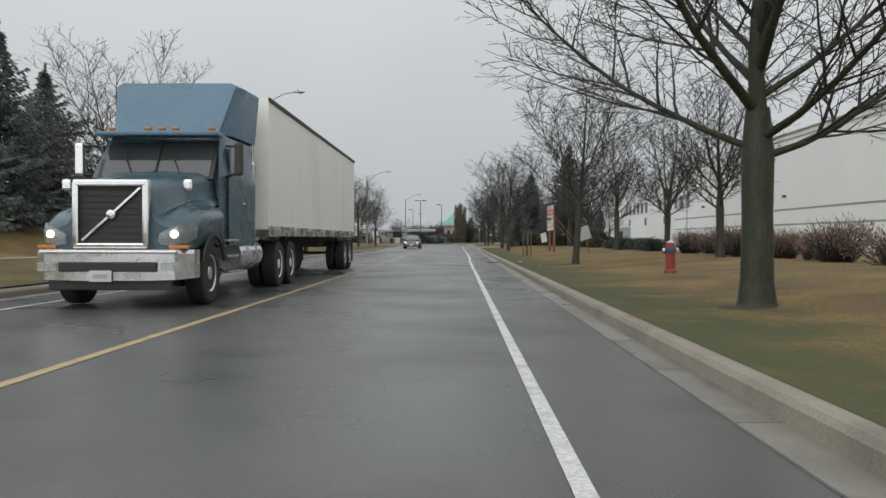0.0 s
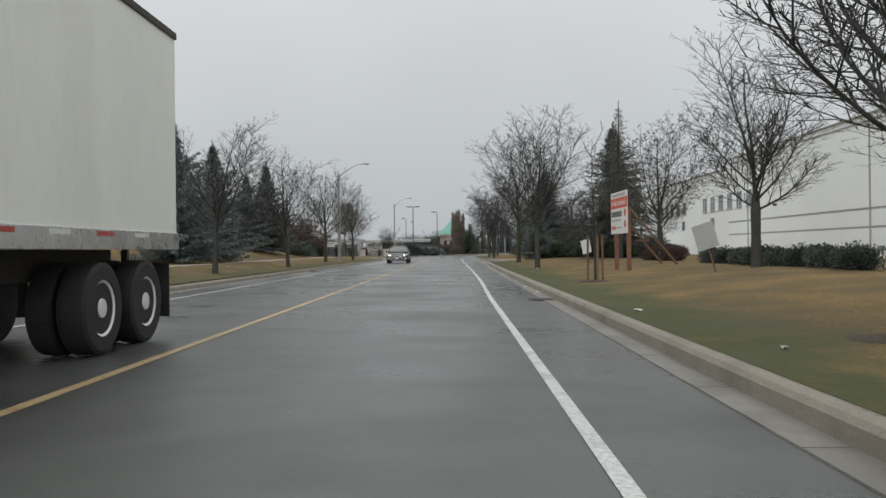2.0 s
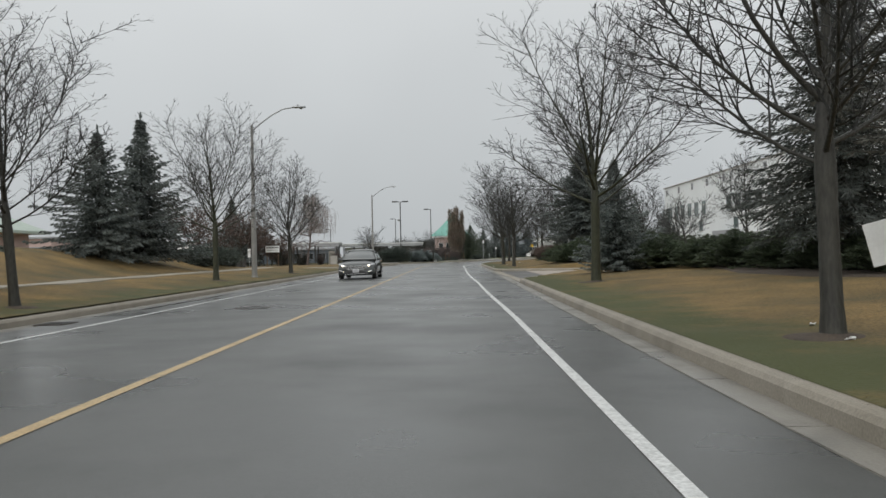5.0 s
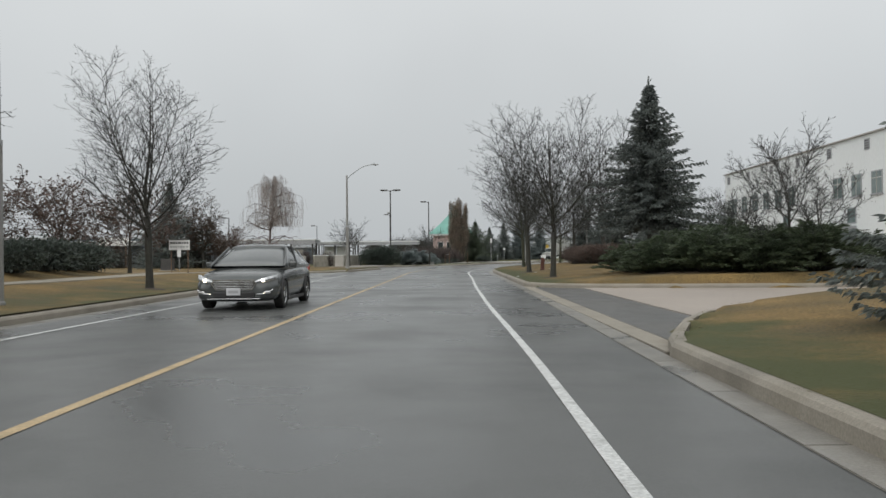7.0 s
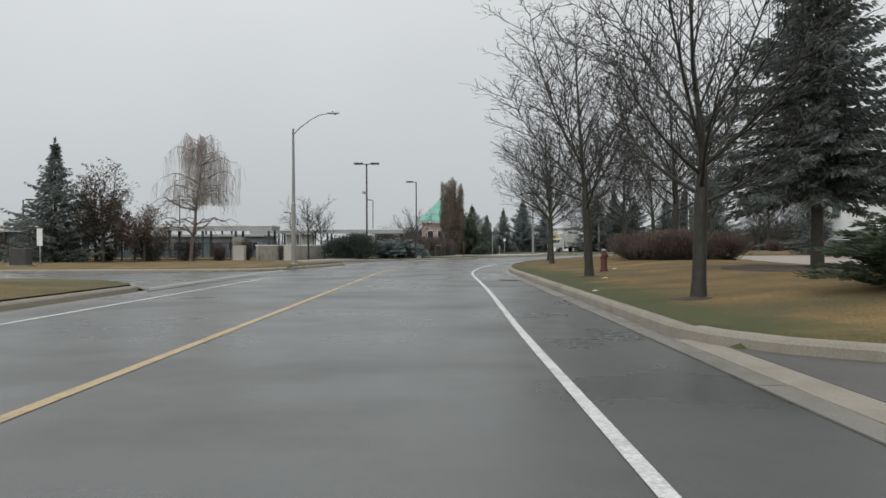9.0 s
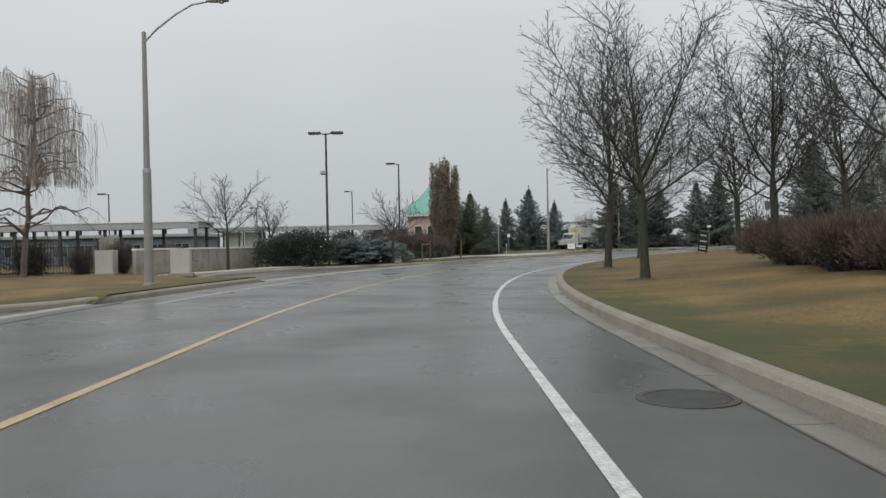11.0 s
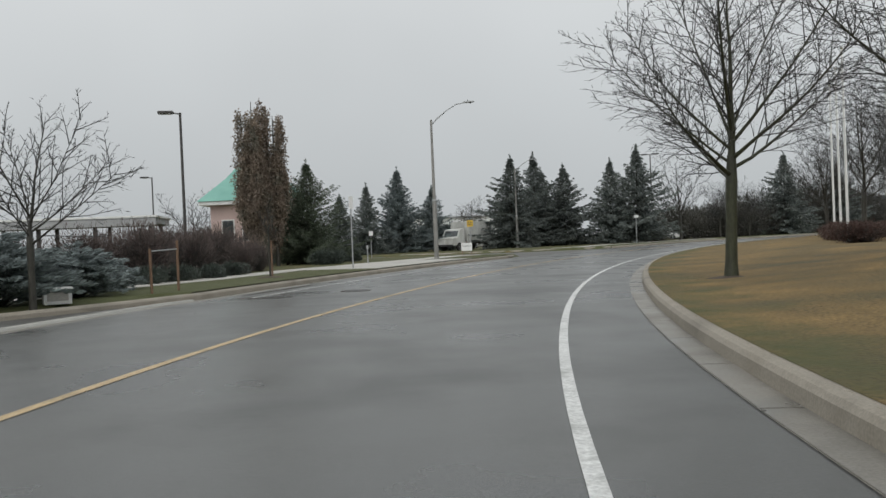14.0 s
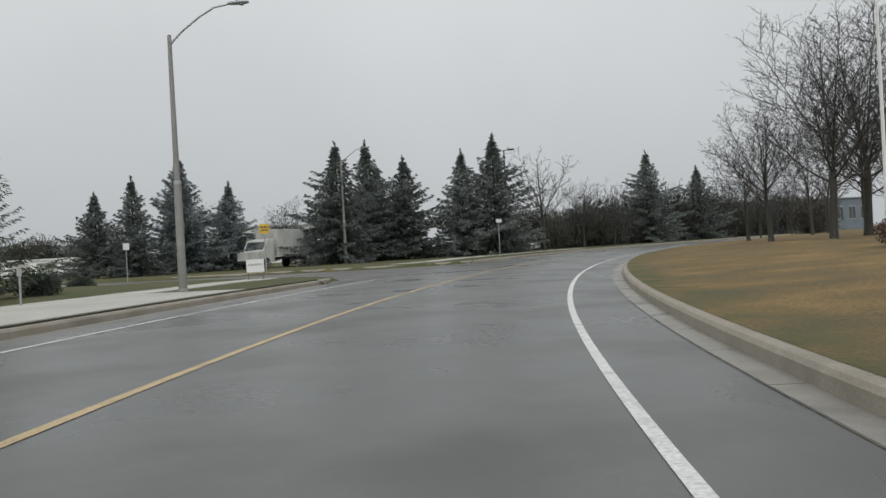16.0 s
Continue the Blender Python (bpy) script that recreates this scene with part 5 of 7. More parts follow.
# Shrubs and hedges.
RED = [shrub(91, 2.6, 1.8, 1.25, REDTWIG, 5600, (0.2, 0.009), 1.1, 9, 2.4, 0.7), shrub(92, 2.3, 1.9, 1.15, REDTWIG, 5200, (0.2, 0.009), 1.1, 8, 2.4, 0.7)]
ROWHEDGE = [shrub(104, 2.6, 1.5, 1.15, BROWNTWIG, 3000, (0.14, 0.011), 1.0, 8, 2.4, 0.8), shrub(105, 2.3, 1.6, 1.3, BROWNTWIG, 2600, (0.14, 0.011), 1.0, 8, 2.4, 0.8)]
CLIP = [shrub(93, 2.6, 1.5, 1.05, DARKLEAF, 4000, (0.12, 0.038), 0.3, 9, 0.6), shrub(94, 2.8, 1.6, 1.0, DARKLEAF, 4000, (0.12, 0.038), 0.3, 9, 0.6)]
MAROONS = [shrub(101, 2.6, 1.7, 1.15, MAROON, 4600, (0.1, 0.035), 0.4, 10, 1.0), shrub(102, 2.8, 1.7, 1.1, MAROON, 4600, (0.1, 0.035), 0.4, 10, 1.0)]
JUN = [juniper(95, 1.9, 1.6, 1.5, JUNIPER, 130), juniper(96, 2.1, 1.7, 1.65, JUNIPER, 140)]
BLUEJ = juniper(97, 1.8, 1.4, 1.5, BLUEFAN, 120, 0.18, 0.022)
DARKH = shrub(98, 4.3, 2.2, 2.1, DARKLEAF, 19000, (0.12, 0.045), 0.4, 12, 0.6)
PURPLE = shrub(99, 2.8, 2.2, 2.6, PURPLETWIG, 6500, (0.22, 0.012), 0.7, 9, 2.4, 0.7)
PURPLEFAR = shrub(106, 2.8, 2.2, 2.6, BELT, 2200, (0.32, 0.03), 0.7, 9, 0.8, 0.6)
for i in range(12):
    y = 9.5 + 2.25 * i
    put_shrub(ROWHEDGE[i % 2], 13.6 + 0.25 * math.sin(i * 2.1), y, gz(13.6, y), "russet bare-twigged shrub of a hedge row", turn=37 * i, scale=0.84 + 0.1 * math.sin(i * 1.7), group="russet hedge")
for i, y in enumerate((39.6, 41.2, 42.8, 44.4, 46.0, 47.6, 49.2, 50.8, 56.2, 57.7, 59.2, 60.7)):
    put_shrub((CLIP if i < 8 else MAROONS)[i % 2], 13.1, y, gz(13.1, y), "dark evergreen hedge shrub before the factory" if i < 8 else "clipped maroon hedge shrub before the factory", "hedge_shrub", turn=90 + 8 * math.sin(i), scale=0.58 + 0.05 * math.sin(i * 1.9), group="clipped hedge")
for i, (x, y, sc) in enumerate(((9.6, 80.9, 0.62), (10.9, 79.6, 0.74), (11.8, 77.6, 0.78), (12.5, 75.6, 0.8), (13.0, 73.4, 0.78), (13.4, 71.3, 0.76), (13.3, 69.2, 0.7), (12.9, 67.0, 0.62), (13.6, 79.4, 0.84), (14.6, 77.0, 0.84), (15.2, 74.4, 0.84), (15.8, 71.8, 0.84), (11.4, 82.0, 0.66), (16.4, 79.0, 0.84))):
    put_shrub(JUN[i % 2], x, y, gz(x, y), "low spreading juniper under the trees", "juniper", turn=47 * i, scale=sc, group="junipers")
for i, (x, y, sc) in enumerate(((10.7, 101.9, 0.84), (12.3, 100.6, 1.0), (14.0, 100.0, 1.1), (15.8, 99.8, 1.1), (11.6, 103.4, 1.05), (13.6, 102.8, 1.2), (15.6, 102.9, 1.2), (17.4, 102.6, 1.1), (10.4, 104.4, 0.9), (17.8, 104.6, 1.1), (19.6, 104.0, 1.05), (12.8, 105.2, 1.1))):
    put_shrub(JUN[i % 2], x, y, gz(x, y), "large dense juniper beside the driveway", "juniper", turn=61 * i, scale=sc, group="junipers")
for i, (x, y, sc) in enumerate(((12.9, 127.0, 0.98), (13.9, 126.8, 1.0), (14.9, 127.5, 0.98), (12.5, 128.5, 1.0), (13.7, 128.7, 1.05), (15.0, 129.3, 1.0), (12.4, 130.2, 1.0), (13.4, 130.8, 1.05), (12.6, 132.2, 1.0), (13.0, 134.2, 1.0), (13.4, 136.2, 0.95), (18.2, 151.5, 1.15), (20.0, 153.0, 1.2), (19.5, 150.0, 1.1), (21.8, 155.0, 1.15), (39.5, 181.6, 1.1), (41.0, 179.0, 1.1))):
    put_shrub(RED[i % 2], x, y, gz(x, y), "rounded mass of dark red bare-twigged shrubs", turn=53 * i, scale=sc, group="red shrub beds")
put_shrub(DARKH, -4.9, 158.4, gz(-4.6, 157.4), "tall dark evergreen shrub on the station verge", "evergreen_shrub", turn=18, scale=0.88)
put_shrub(BLUEJ, -0.9, 162.2, gz(-0.9, 162.2), "spreading blue-grey juniper on the station verge", "juniper", turn=20, scale=1.15)
put_shrub(BLUEJ, 0.2, 164.6, gz(0.2, 164.6), "spreading blue-grey juniper on the station verge", "juniper", turn=250, scale=0.9)
put_shrub(BLUEJ, 0.5, 167.2, gz(0.5, 167.2), "low spreading blue-grey juniper on the station verge", "juniper", turn=75, scale=0.66)
put_shrub(BLUEJ, -2.2, 160.4, gz(-2.2, 160.4), "spreading blue-grey juniper on the station verge", "juniper", turn=160, scale=1.1)
for i, (x, y, sc) in enumerate(((-1.3, 171.2, 0.75), (0.3, 172.9, 0.8), (1.5, 176.2, 0.75), (-2.7, 169.9, 0.7), (-0.1, 178.7, 0.8), (-0.3, 174.9, 0.85), (0.9, 179.3, 0.8), (1.9, 181.9, 0.85), (2.7, 184.3, 0.8), (-0.7, 172.5, 0.7), (1.1, 186.7, 0.8), (3.1, 179.3, 0.55), (3.7, 181.9, 0.55), (-18.0, 149.0, 0.8), (-11.3, 150.0, 0.6), (-24.5, 149.5, 0.8), (-27.0, 150.0, 0.7), (-29.6, 150.2, 0.75), (-9.4, 151.4, 0.55), (-13.4, 150.8, 0.5), (-15.8, 150.4, 0.6), (-33, 149, 0.8), (-21.5, 150.3, 0.6), (47.5, 236.5, 1.1), (49.5, 238.5, 1.0), (63.0, 249.0, 1.6), (66.5, 250.0, 1.7), (70.5, 253.0, 1.6), (58.0, 245.0, 1.3), (74.5, 255.5, 1.5), (81.5, 257.5, 1.5), (87, 261, 1.5), (94.5, 264, 1.5), (100, 267, 1.4), (106, 270, 1.5), (113, 272, 1.5), (72.0, 222.0, 1.3), (76.0, 225.0, 1.2), (22.5, 235.0, 0.9))):
    put_shrub(PURPLEFAR if y > 200 or x < -15 else PURPLE, x, y, gz(x, y), "bushy shrub with purplish bare twigs", turn=71 * i, scale=sc, group="purple shrubs")
for i, (x, y, sc) in enumerate(((-0.9, 168.9, 0.6), (0.5, 170.9, 0.6), (1.5, 173.1, 0.55), (2.4, 175.1, 0.55), (3.1, 176.9, 0.5), (3.1, 188.2, 0.75), (7.4, 189.6, 0.75), (6.2, 194.5, 0.8), (9.0, 196.0, 0.8), (9.8, 208.0, 0.7), (-9.6, 159.8, 0.9), (-12.8, 99.4, 1.05), (-13.0, 101.8, 1.1), (-13.2, 104.2, 1.1), (-13.4, 106.6, 1.1), (-15.5, 108.6, 1.1), (-18.0, 108.8, 1.1), (-20.4, 109.2, 1.1))):
    put_shrub(CLIP[i % 2], x, y, gz(x, y), "low dark evergreen shrub behind the sidewalk", "evergreen_shrub", turn=31 * i, scale=sc, group="evergreen shrubs")

THICKET = [shrub(107, 6.0, 4.5, 4.6, BELT, 4400, (0.5, 0.04), 0.8, 12, 1.0, 0.75), shrub(108, 5.0, 4.0, 4.0, BELT, 3800, (0.5, 0.04), 0.8, 11, 1.0, 0.75)]
for i, (s, u, sc) in enumerate(((258, -17, 0.85), (264, -17, 0.95), (276, -18, 1.1), (281, -14, 1.1), (288, -15, 1.2), (295, -14.5, 1.15), (303, -15, 1.2), (311, -14.5, 1.2), (320, -15, 1.2), (330, -15, 1.25))):
    p = road(s, u)
    put_shrub(THICKET[i % 2], p.x, p.y, gz(p.x, p.y), "dense thicket of bare brown branches beyond the bend", "thicket", turn=67 * i, scale=1.25 * sc, group="thickets beyond the bend")
for i, (x, y, sc) in enumerate(((-14, 338, 1.5), (-8, 342, 1.7), (-2, 340, 1.5), (4, 338, 1.6), (10, 336, 1.4), (-22, 336, 1.5))):
    put_shrub(THICKET[i % 2], x, y, -0.1, "distant grey-brown thicket of bare trees", "thicket", turn=41 * i, scale=sc, group="distant thickets")
for i, (x, y) in enumerate(((26.6, 171.0), (27.9, 173.0), (29.0, 175.0), (30.3, 177.0), (31.4, 179.0), (29.2, 171.8), (31.0, 174.4), (32.8, 177.2))):
    put_shrub(MAROONS[i % 2], x, y, gz(x, y), "low maroon hedge at the foot of the flagpoles", "hedge_shrub", turn=50 * i, scale=0.68, group="flagpole bed")


def sapling(x, y, label, height=3.6, stakes=((-0.35, 0.1), (0.38, -0.12))):
    m = bare_tree(int(x * 7 + y), height, 0.5, 1.2, 0.032, limbs=5, up=0.9, fine=0.34)
    t = put_tree(m, x, y, gz(x, y), label, name="sapling")
    bm = bmesh.new()
    lathe(bm, [(0.55, -0.02), (0.42, 0.04), (0.15, 0.07)], 18)
    part("mulch_ring", bm, MULCH, t)
    for k, (dx, dy) in enumerate(stakes):
        part("stake", tube(bmesh.new(), [(dx * 0.6, dy * 0.6, -0.1), (dx * 0.58, dy * 0.6, 1.3)], 0.032, 7), WOOD, t)
    return t


sapling(6.98, 41.8, "staked bare sapling in a mulch ring", 4.0, ((-0.32, 0.12), (0.35, 0.05), (0.05, -0.35)))
sapling(4.7, 172.4, "thin bare sapling on the verge", 2.6, ((0.12, 0.0),))


# ---------------------------------------------------------------- lamps and poles
def street_lamp(s_dir, x, y, height=7.85, label="street lamp on a tapered concrete pole with a curved arm"):
    """s_dir: the way in degrees (from +x, to the left) in which the arm reaches over the road."""
    t = thing("street_lamp", label, "street lamp", pose(x, y, gz(x, y), 0, 0, s_dir), "street lamps")
    part("base", lathe(bmesh.new(), [(0.17, -0.1), (0.17, 0.06), (0.14, 0.1)], 16), POLE, t)
    part("pole", lathe(bmesh.new(), [(0.135, 0.05), (0.12, 3.4), (0.095, 3.42), (0.062, height), (0.03, height + 0.03)], 14), POLE, t)
    part("collar", lathe(bmesh.new(), [(0.105, 3.38), (0.125, 3.4), (0.125, 3.5), (0.1, 3.52)], 14), STEEL, t)
    arm = [(0.0, 0, height - 0.3), (0.4, 0, height + 0.08), (1.0, 0, height + 0.5), (1.5, 0, height + 0.76), (2.05, 0, height + 0.84)]
    part("arm", tube(bmesh.new(), arm, [0.035, 0.035, 0.032, 0.03, 0.028], 8), STEEL, t)
    bm = bmesh.new()
    loft(bm, [[(yy, w * c, height + 0.84 + h * sn) for c, sn in ((1, 0), (0.7, 0.7), (0, 1), (-0.7, 0.7), (-1, 0), (-0.6, -0.5), (0.6, -0.5))] for yy, w, h in ((1.95, 0.05, 0.05), (2.1, 0.10, 0.075), (2.4, 0.13, 0.08), (2.62, 0.09, 0.05))])
    head = part("lamp_head", bm, STEEL, t)
    part("photocell", lathe(bmesh.new(), [(0.03, 0), (0.035, 0.05), (0.02, 0.06)], 10), BLACK, head, at=pose(2.25, 0, height + 0.91))
    part("lens", lathe(bmesh.new(), [(0.02, -0.03), (0.08, 0.0), (0.085, 0.03)], 14), LAMPGLASS, head, at=pose(2.4, 0, height + 0.78))
    return t


street_lamp(0, -7.53, 43.0)
street_lamp(0, -6.6, 88.0, 7.35)
street_lamp(-5, -5.6, 137.2, 7.6)
street_lamp(-27, 13.55, 190.1, 8.1)
street_lamp(-42, 28.6, 227.6, 8.4)


def lot_lamp(x, y, height, heads, turn=0.0, extra=None):
    t = thing("parking_lamp", "slim dark lamp pole with %s flat head%s" % (("one", "") if heads == 1 else ("two", "s")), "lamp post", pose(x, y, gz(x, y), 0, 0, turn), "parking lamps")
    part("pole", lathe(bmesh.new(), [(0.14, -0.1), (0.14, 0.5), (0.09, 0.52), (0.07, height)], 12), DARKMETAL, t)
    for k in range(heads):
        sg = -1 if k == 0 else 1
        bm = bmesh.new()
        tube(bm, [(0, 0, height - 0.08), (sg * 0.35, 0, height - 0.02)], 0.04, 8)
        part("bracket", bm, DARKMETAL, t)
        h = part("lamp_head", B(sg * 0.78, 0, height + 0.02, 0.86, 0.42, 0.16, 0.05), DARKMETAL, t)
        part("lens", B(sg * 0.78, 0, height - 0.07, 0.6, 0.3, 0.03), LAMPGLASS, h)
    if extra:
        h = part("floodlight", B(-0.22, 0, extra, 0.4, 0.34, 0.3, 0.08), STEEL, t)
        part("bracket", tube(bmesh.new(), [(0, 0, extra), (-0.1, 0, extra)], 0.04, 8), DARKMETAL, h)
    return t


lot_lamp(-4.52, 169.0, 8.9, 2, 0, 6.2)
lot_lamp(-0.6, 191.4, 8.9, 1)
lot_lamp(-9.9, 237.0, 9.4, 1)
lot_lamp(-26, 244.0, 7.8, 1)
lot_lamp(-46, 186.0, 6.6, 1, 180)
lot_lamp(53.5, 248.6, 11.8, 2, -30)
lot_lamp(-34, 205.0, 7.5, 1)


def flagpole(x, y):
    t = thing("flagpole", "plain white flagpole with a ball finial", "flagpole", pose(x, y, gz(x, y)), "flagpoles")
    part("pole", lathe(bmesh.new(), [(0.09, -0.1), (0.09, 0.05), (0.058, 0.08), (0.036, 7.6)], 14), SIGNWHITE, t)
    part("finial", lathe(bmesh.new(), [(0.02, 7.58), (0.07, 7.64), (0.08, 7.7), (0.06, 7.77), (0.01, 7.8)], 12), CHROME, t)
    return t


for x, y in ((32.0, 180.0), (29.6, 176.2), (27.0, 172.2)):
    flagpole(x, y)


def hydrant(x, y, paint, collar, cap, label, turn=0, size=1.0):
    t = thing("fire_hydrant", label, "fire hydrant", pose(x, y, gz(x, y), 0, 0, turn) @ Matrix.Diagonal((size, size, size, 1)), "fire hydrants")
    part("barrel", lathe(bmesh.new(), [(0.17, -0.05), (0.17, 0.10), (0.135, 0.13), (0.128, 0.52), (0.14, 0.54), (0.14, 0.58)], 20), paint, t)
    part("collar", lathe(bmesh.new(), [(0.132, 0.575), (0.138, 0.59), (0.134, 0.72), (0.128, 0.73)], 20), collar, t, "painted collar below the bonnet")
    b = part("bonnet", lathe(bmesh.new(), [(0.128, 0.725), (0.122, 0.80), (0.105, 0.86), (0.10, 0.865)], 20), paint, t)
    part("nut", lathe(bmesh.new(), [(0.11, 0.86), (0.105, 0.885), (0.04, 0.895), (0.03, 0.93), (0.01, 0.932)], 12), cap, b)
    for k, (az, r, l) in enumerate(((0, 0.055, 0.21), (180, 0.055, 0.21), (270, 0.075, 0.2))):
        m = pose(0, 0, 0.655, 0, 0, az) @ pose(0, 0, 0, 0, 90, 0)
        n = part("nozzle", lathe(bmesh.new(), [(r * 0.8, 0.05), (r * 0.8, l - 0.06), (r, l - 0.05)], 12, m), paint, t)
        part("cap", lathe(bmesh.new(), [(r, l - 0.05), (r * 1.05, l - 0.01), (r * 0.5, l)], 8, m), cap if k < 2 else collar, n)
    return t


hydrant(8.52, 18.85, HYDRED, HYDBLUE, SIGNWHITE, "red fire hydrant with a blue collar and white caps", 0, 0.88)
hydrant(8.3, 119.3, HYDBROWN, HYDBROWN, GREYINK, "faded red-brown fire hydrant beside a tree", 30, 0.85)
hydrant(74.0, 232.5, HYDRED, SIGNYELLOW, SIGNYELLOW, "small fire hydrant at the far kerb", 10, 0.85)


# ---------------------------------------------------------------- signs
def bars(parent, x0, x1, z, h, material, y=-0.012, n=6, seed=0):
    """A line of unreadable writing: plain bars of differing length."""
    r = random.Random(seed)
    x = x0
    while x < x1 - 0.03:
        w = min(r.uniform(0.06, 0.16) * h / 0.08, x1 - x)
        part("text_bar", B(x + w / 2, y, z, w * 0.86, 0.006, h), material, parent)
        x += w + 0.02


def billboard():
    t = thing("sale_sign", "large white and red property sign on red-stained posts", "sign", pose(8.88, 47.95, gz(8.88, 47.95), 0, 0, -88))
    board = part("board", B(0, 0.0, 2.02, 2.4, 0.02, 1.46, 0.004), SIGNWHITE, t)
    part("red_band", B(0, -0.013, 2.36, 2.392, 0.006, 0.36), SIGNRED, board)
    x = -1.12
    for word in ("For", "Sale:", "industrial"):
        me = text_mesh("lettering", word, 0.27, SIGNWHITE)
        part("lettering", me, None, board, "white lettering", pose(x, -0.018, 2.28, 90, 0, 0))
        x += max(v.co.x for v in me.vertices) + 0.09
    bars(board, -1.05, 0.95, 2.64, 0.10, GREYINK, seed=2)
    bars(board, -1.1, 0.45, 1.98, 0.19, INK, seed=3)
    bars(board, -1.05, 0.3, 1.76, 0.07, GREYINK, seed=4)
    bars(board, -1.05, -0.4, 1.5, 0.12, SIGNRED, seed=5)
    bars(board, -0.3, 0.5, 1.5, 0.05, GREYINK, seed=6)
    for z in (2.0, 1.62):
        part("red_dot", lathe(bmesh.new(), [(0.13, -0.018), (0.13, -0.01)], 20, pose(0.88, 0, z, -90, 0, 0) @ pose(0, 0, 0.0)), SIGNRED, board)
    for x in (-0.75, 1.02):
        part("post", B(x, 0.08, 1.0, 0.13, 0.13, 2.3, 0.008), POSTRED, t)
    for x in (-0.7, 1.06):
        m = pose(x, 0.12, 2.1, 40, 0, 0)
        part("brace", B(0, 0, -1.15, 0.09, 0.06, 2.6, 0.006, m), WOOD, t)
    part("cross_brace", B(0.18, 0.75, 1.05, 1.8, 0.05, 0.09, 0.006), WOOD, t)
    return t


billboard()


def stake_sign(x, y, w, h, z, turn, lean, label, material=SIGNWHITE, posts=1):
    t = thing("yard_sign", label, "sign", pose(x, y, gz(x, y), 0, lean, turn))
    b = part("board", B(0, 0, z, w, 0.015, h, 0.004), material, t)
    for k in range(posts):
        px = 0 if posts == 1 else (-w * 0.4, w * 0.4)[k]
        part("stake", B(px, 0.03, (z + h * 0.4) / 2 - 0.1, 0.045, 0.03, z + h * 0.4, 0.004), WOOD, t)
    return t, b


stake_sign(10.25, 41.7, 0.62, 0.7, 1.05, 8, -17, "grey-white yard sign leaning on a stake", GREYINK)
tt, bb = stake_sign(10.1, 61.8, 0.58, 0.72, 0.85, -48, -14, "white yard sign tilted on a stake", SIGNWHITE, 1)
tt, bb = stake_sign(-11.3, 113.4, 1.1, 0.52, 1.55, 0, 0, "white board sign on two posts", SIGNWHITE, 2)
bars(bb, -0.48, 0.48, 1.66, 0.1, INK, seed=9)
bars(bb, -0.48, 0.48, 1.46, 0.08, GREYINK, seed=10)
tt, bb = stake_sign(-29.5, 148.5, 3.0, 0.75, 2.6, 0, 0, "wide grey and white entrance sign on posts", SIGNWHITE, 2)
bars(bb, -1.3, 1.2, 2.72, 0.14, GREYINK, seed=11)
tt, bb = stake_sign(17.0, 198.1, 0.75, 0.55, 0.62, -20, 0, "white sign board in a dark metal frame", SIGNWHITE, 2)
bars(bb, -0.3, 0.3, 0.67, 0.08, GREYINK, seed=12)
tt, bb = stake_sign(16.4, 153.8, 0.62, 1.0, 0.66, 25, 8, "black sign board with white lettering on the lawn", BLACK, 2)
for k, z in enumerate((0.98, 0.68, 0.42, 0.30)):
    bars(bb, -0.24, 0.2, z, 0.07, SIGNWHITE, seed=30 + k)


def post_sign(x, y, height, w, h, turn, label, material, backing=STEEL):
    t = thing("sign_post", label, "sign", pose(x, y, gz(x, y), 0, 0, turn), "sign posts")
    part("post", lathe(bmesh.new(), [(0.032, -0.1), (0.032, height)], 10), STEEL, t)
    part("plate", B(0, -0.04, height - h / 2, w, 0.012, h, 0.004), material, t)
    return t


post_sign(13.4, 38.3, 3.05, 0.42, 0.5, 0, "dark backed traffic sign on a steel post", DARKMETAL)
post_sign(8.0, 179.0, 3.15, 0.2, 0.55, 15, "bus stop pole with a narrow white plate", SIGNWHITE)
post_sign(12.0, 215.8, 2.5, 0.36, 0.4, 10, "small white traffic sign on a post", SIGNWHITE)
post_sign(38.7, 219.8, 2.85, 0.6, 0.25, 20, "white street sign on a post", SIGNWHITE)
post_sign(22.5, 160.7, 2.9, 0.45, 0.5, 30, "grey sign back on a steel post", STEEL)
post_sign(-18.3, 134.1, 2.0, 0.3, 0.9, 0, "narrow white sign on a post by the side street", SIGNWHITE)
t = post_sign(18.0, 201.5, 2.78, 0.45, 0.46, -10, "square yellow sign on a pole", SIGNYELLOW)
bars(t, -0.17, 0.17, 2.63, 0.07, INK, y=-0.055, seed=20)
bars(t, -0.17, 0.17, 2.48, 0.07, INK, y=-0.055, seed=21)
post_sign(9.3, 187.0, 1.0, 0.12, 0.2, 0, "short marker post by the sidewalk", STEEL)


def tree_guard(x, y, turn):
    t = thing("stake_frame", "two wooden stakes joined by a thin rail", "stakes", pose(x, y, gz(x, y), 0, 0, turn))
    for k, h in ((-0.6, 1.15), (0.6, 1.35)):
        part("stake", tube(bmesh.new(), [(k, 0, -0.1), (k * 1.03, 0, h)], 0.035, 8), WOOD, t)
    part("rail", tube(bmesh.new(), [(-0.6, 0, 1.08), (0.62, 0, 1.12)], 0.018, 6), STEEL, t)
    return t


tree_guard(2.3, 165.3, 66)
t = thing("stone_box", "low white stone box on the verge", "planter box", pose(0.5, 162.3, gz(0.5, 162.3) - 0.02, 0, 0, 20))
part("body", B(0, 0, 0.18, 0.56, 0.46, 0.32, 0.02), SIGNWHITE, t)
part("lid", B(0, 0, 0.365, 0.6, 0.5, 0.05, 0.015), SIGNWHITE, t)
part("side_panel", B(0, -0.234, 0.2, 0.42, 0.012, 0.2, 0.004), WALK, t)


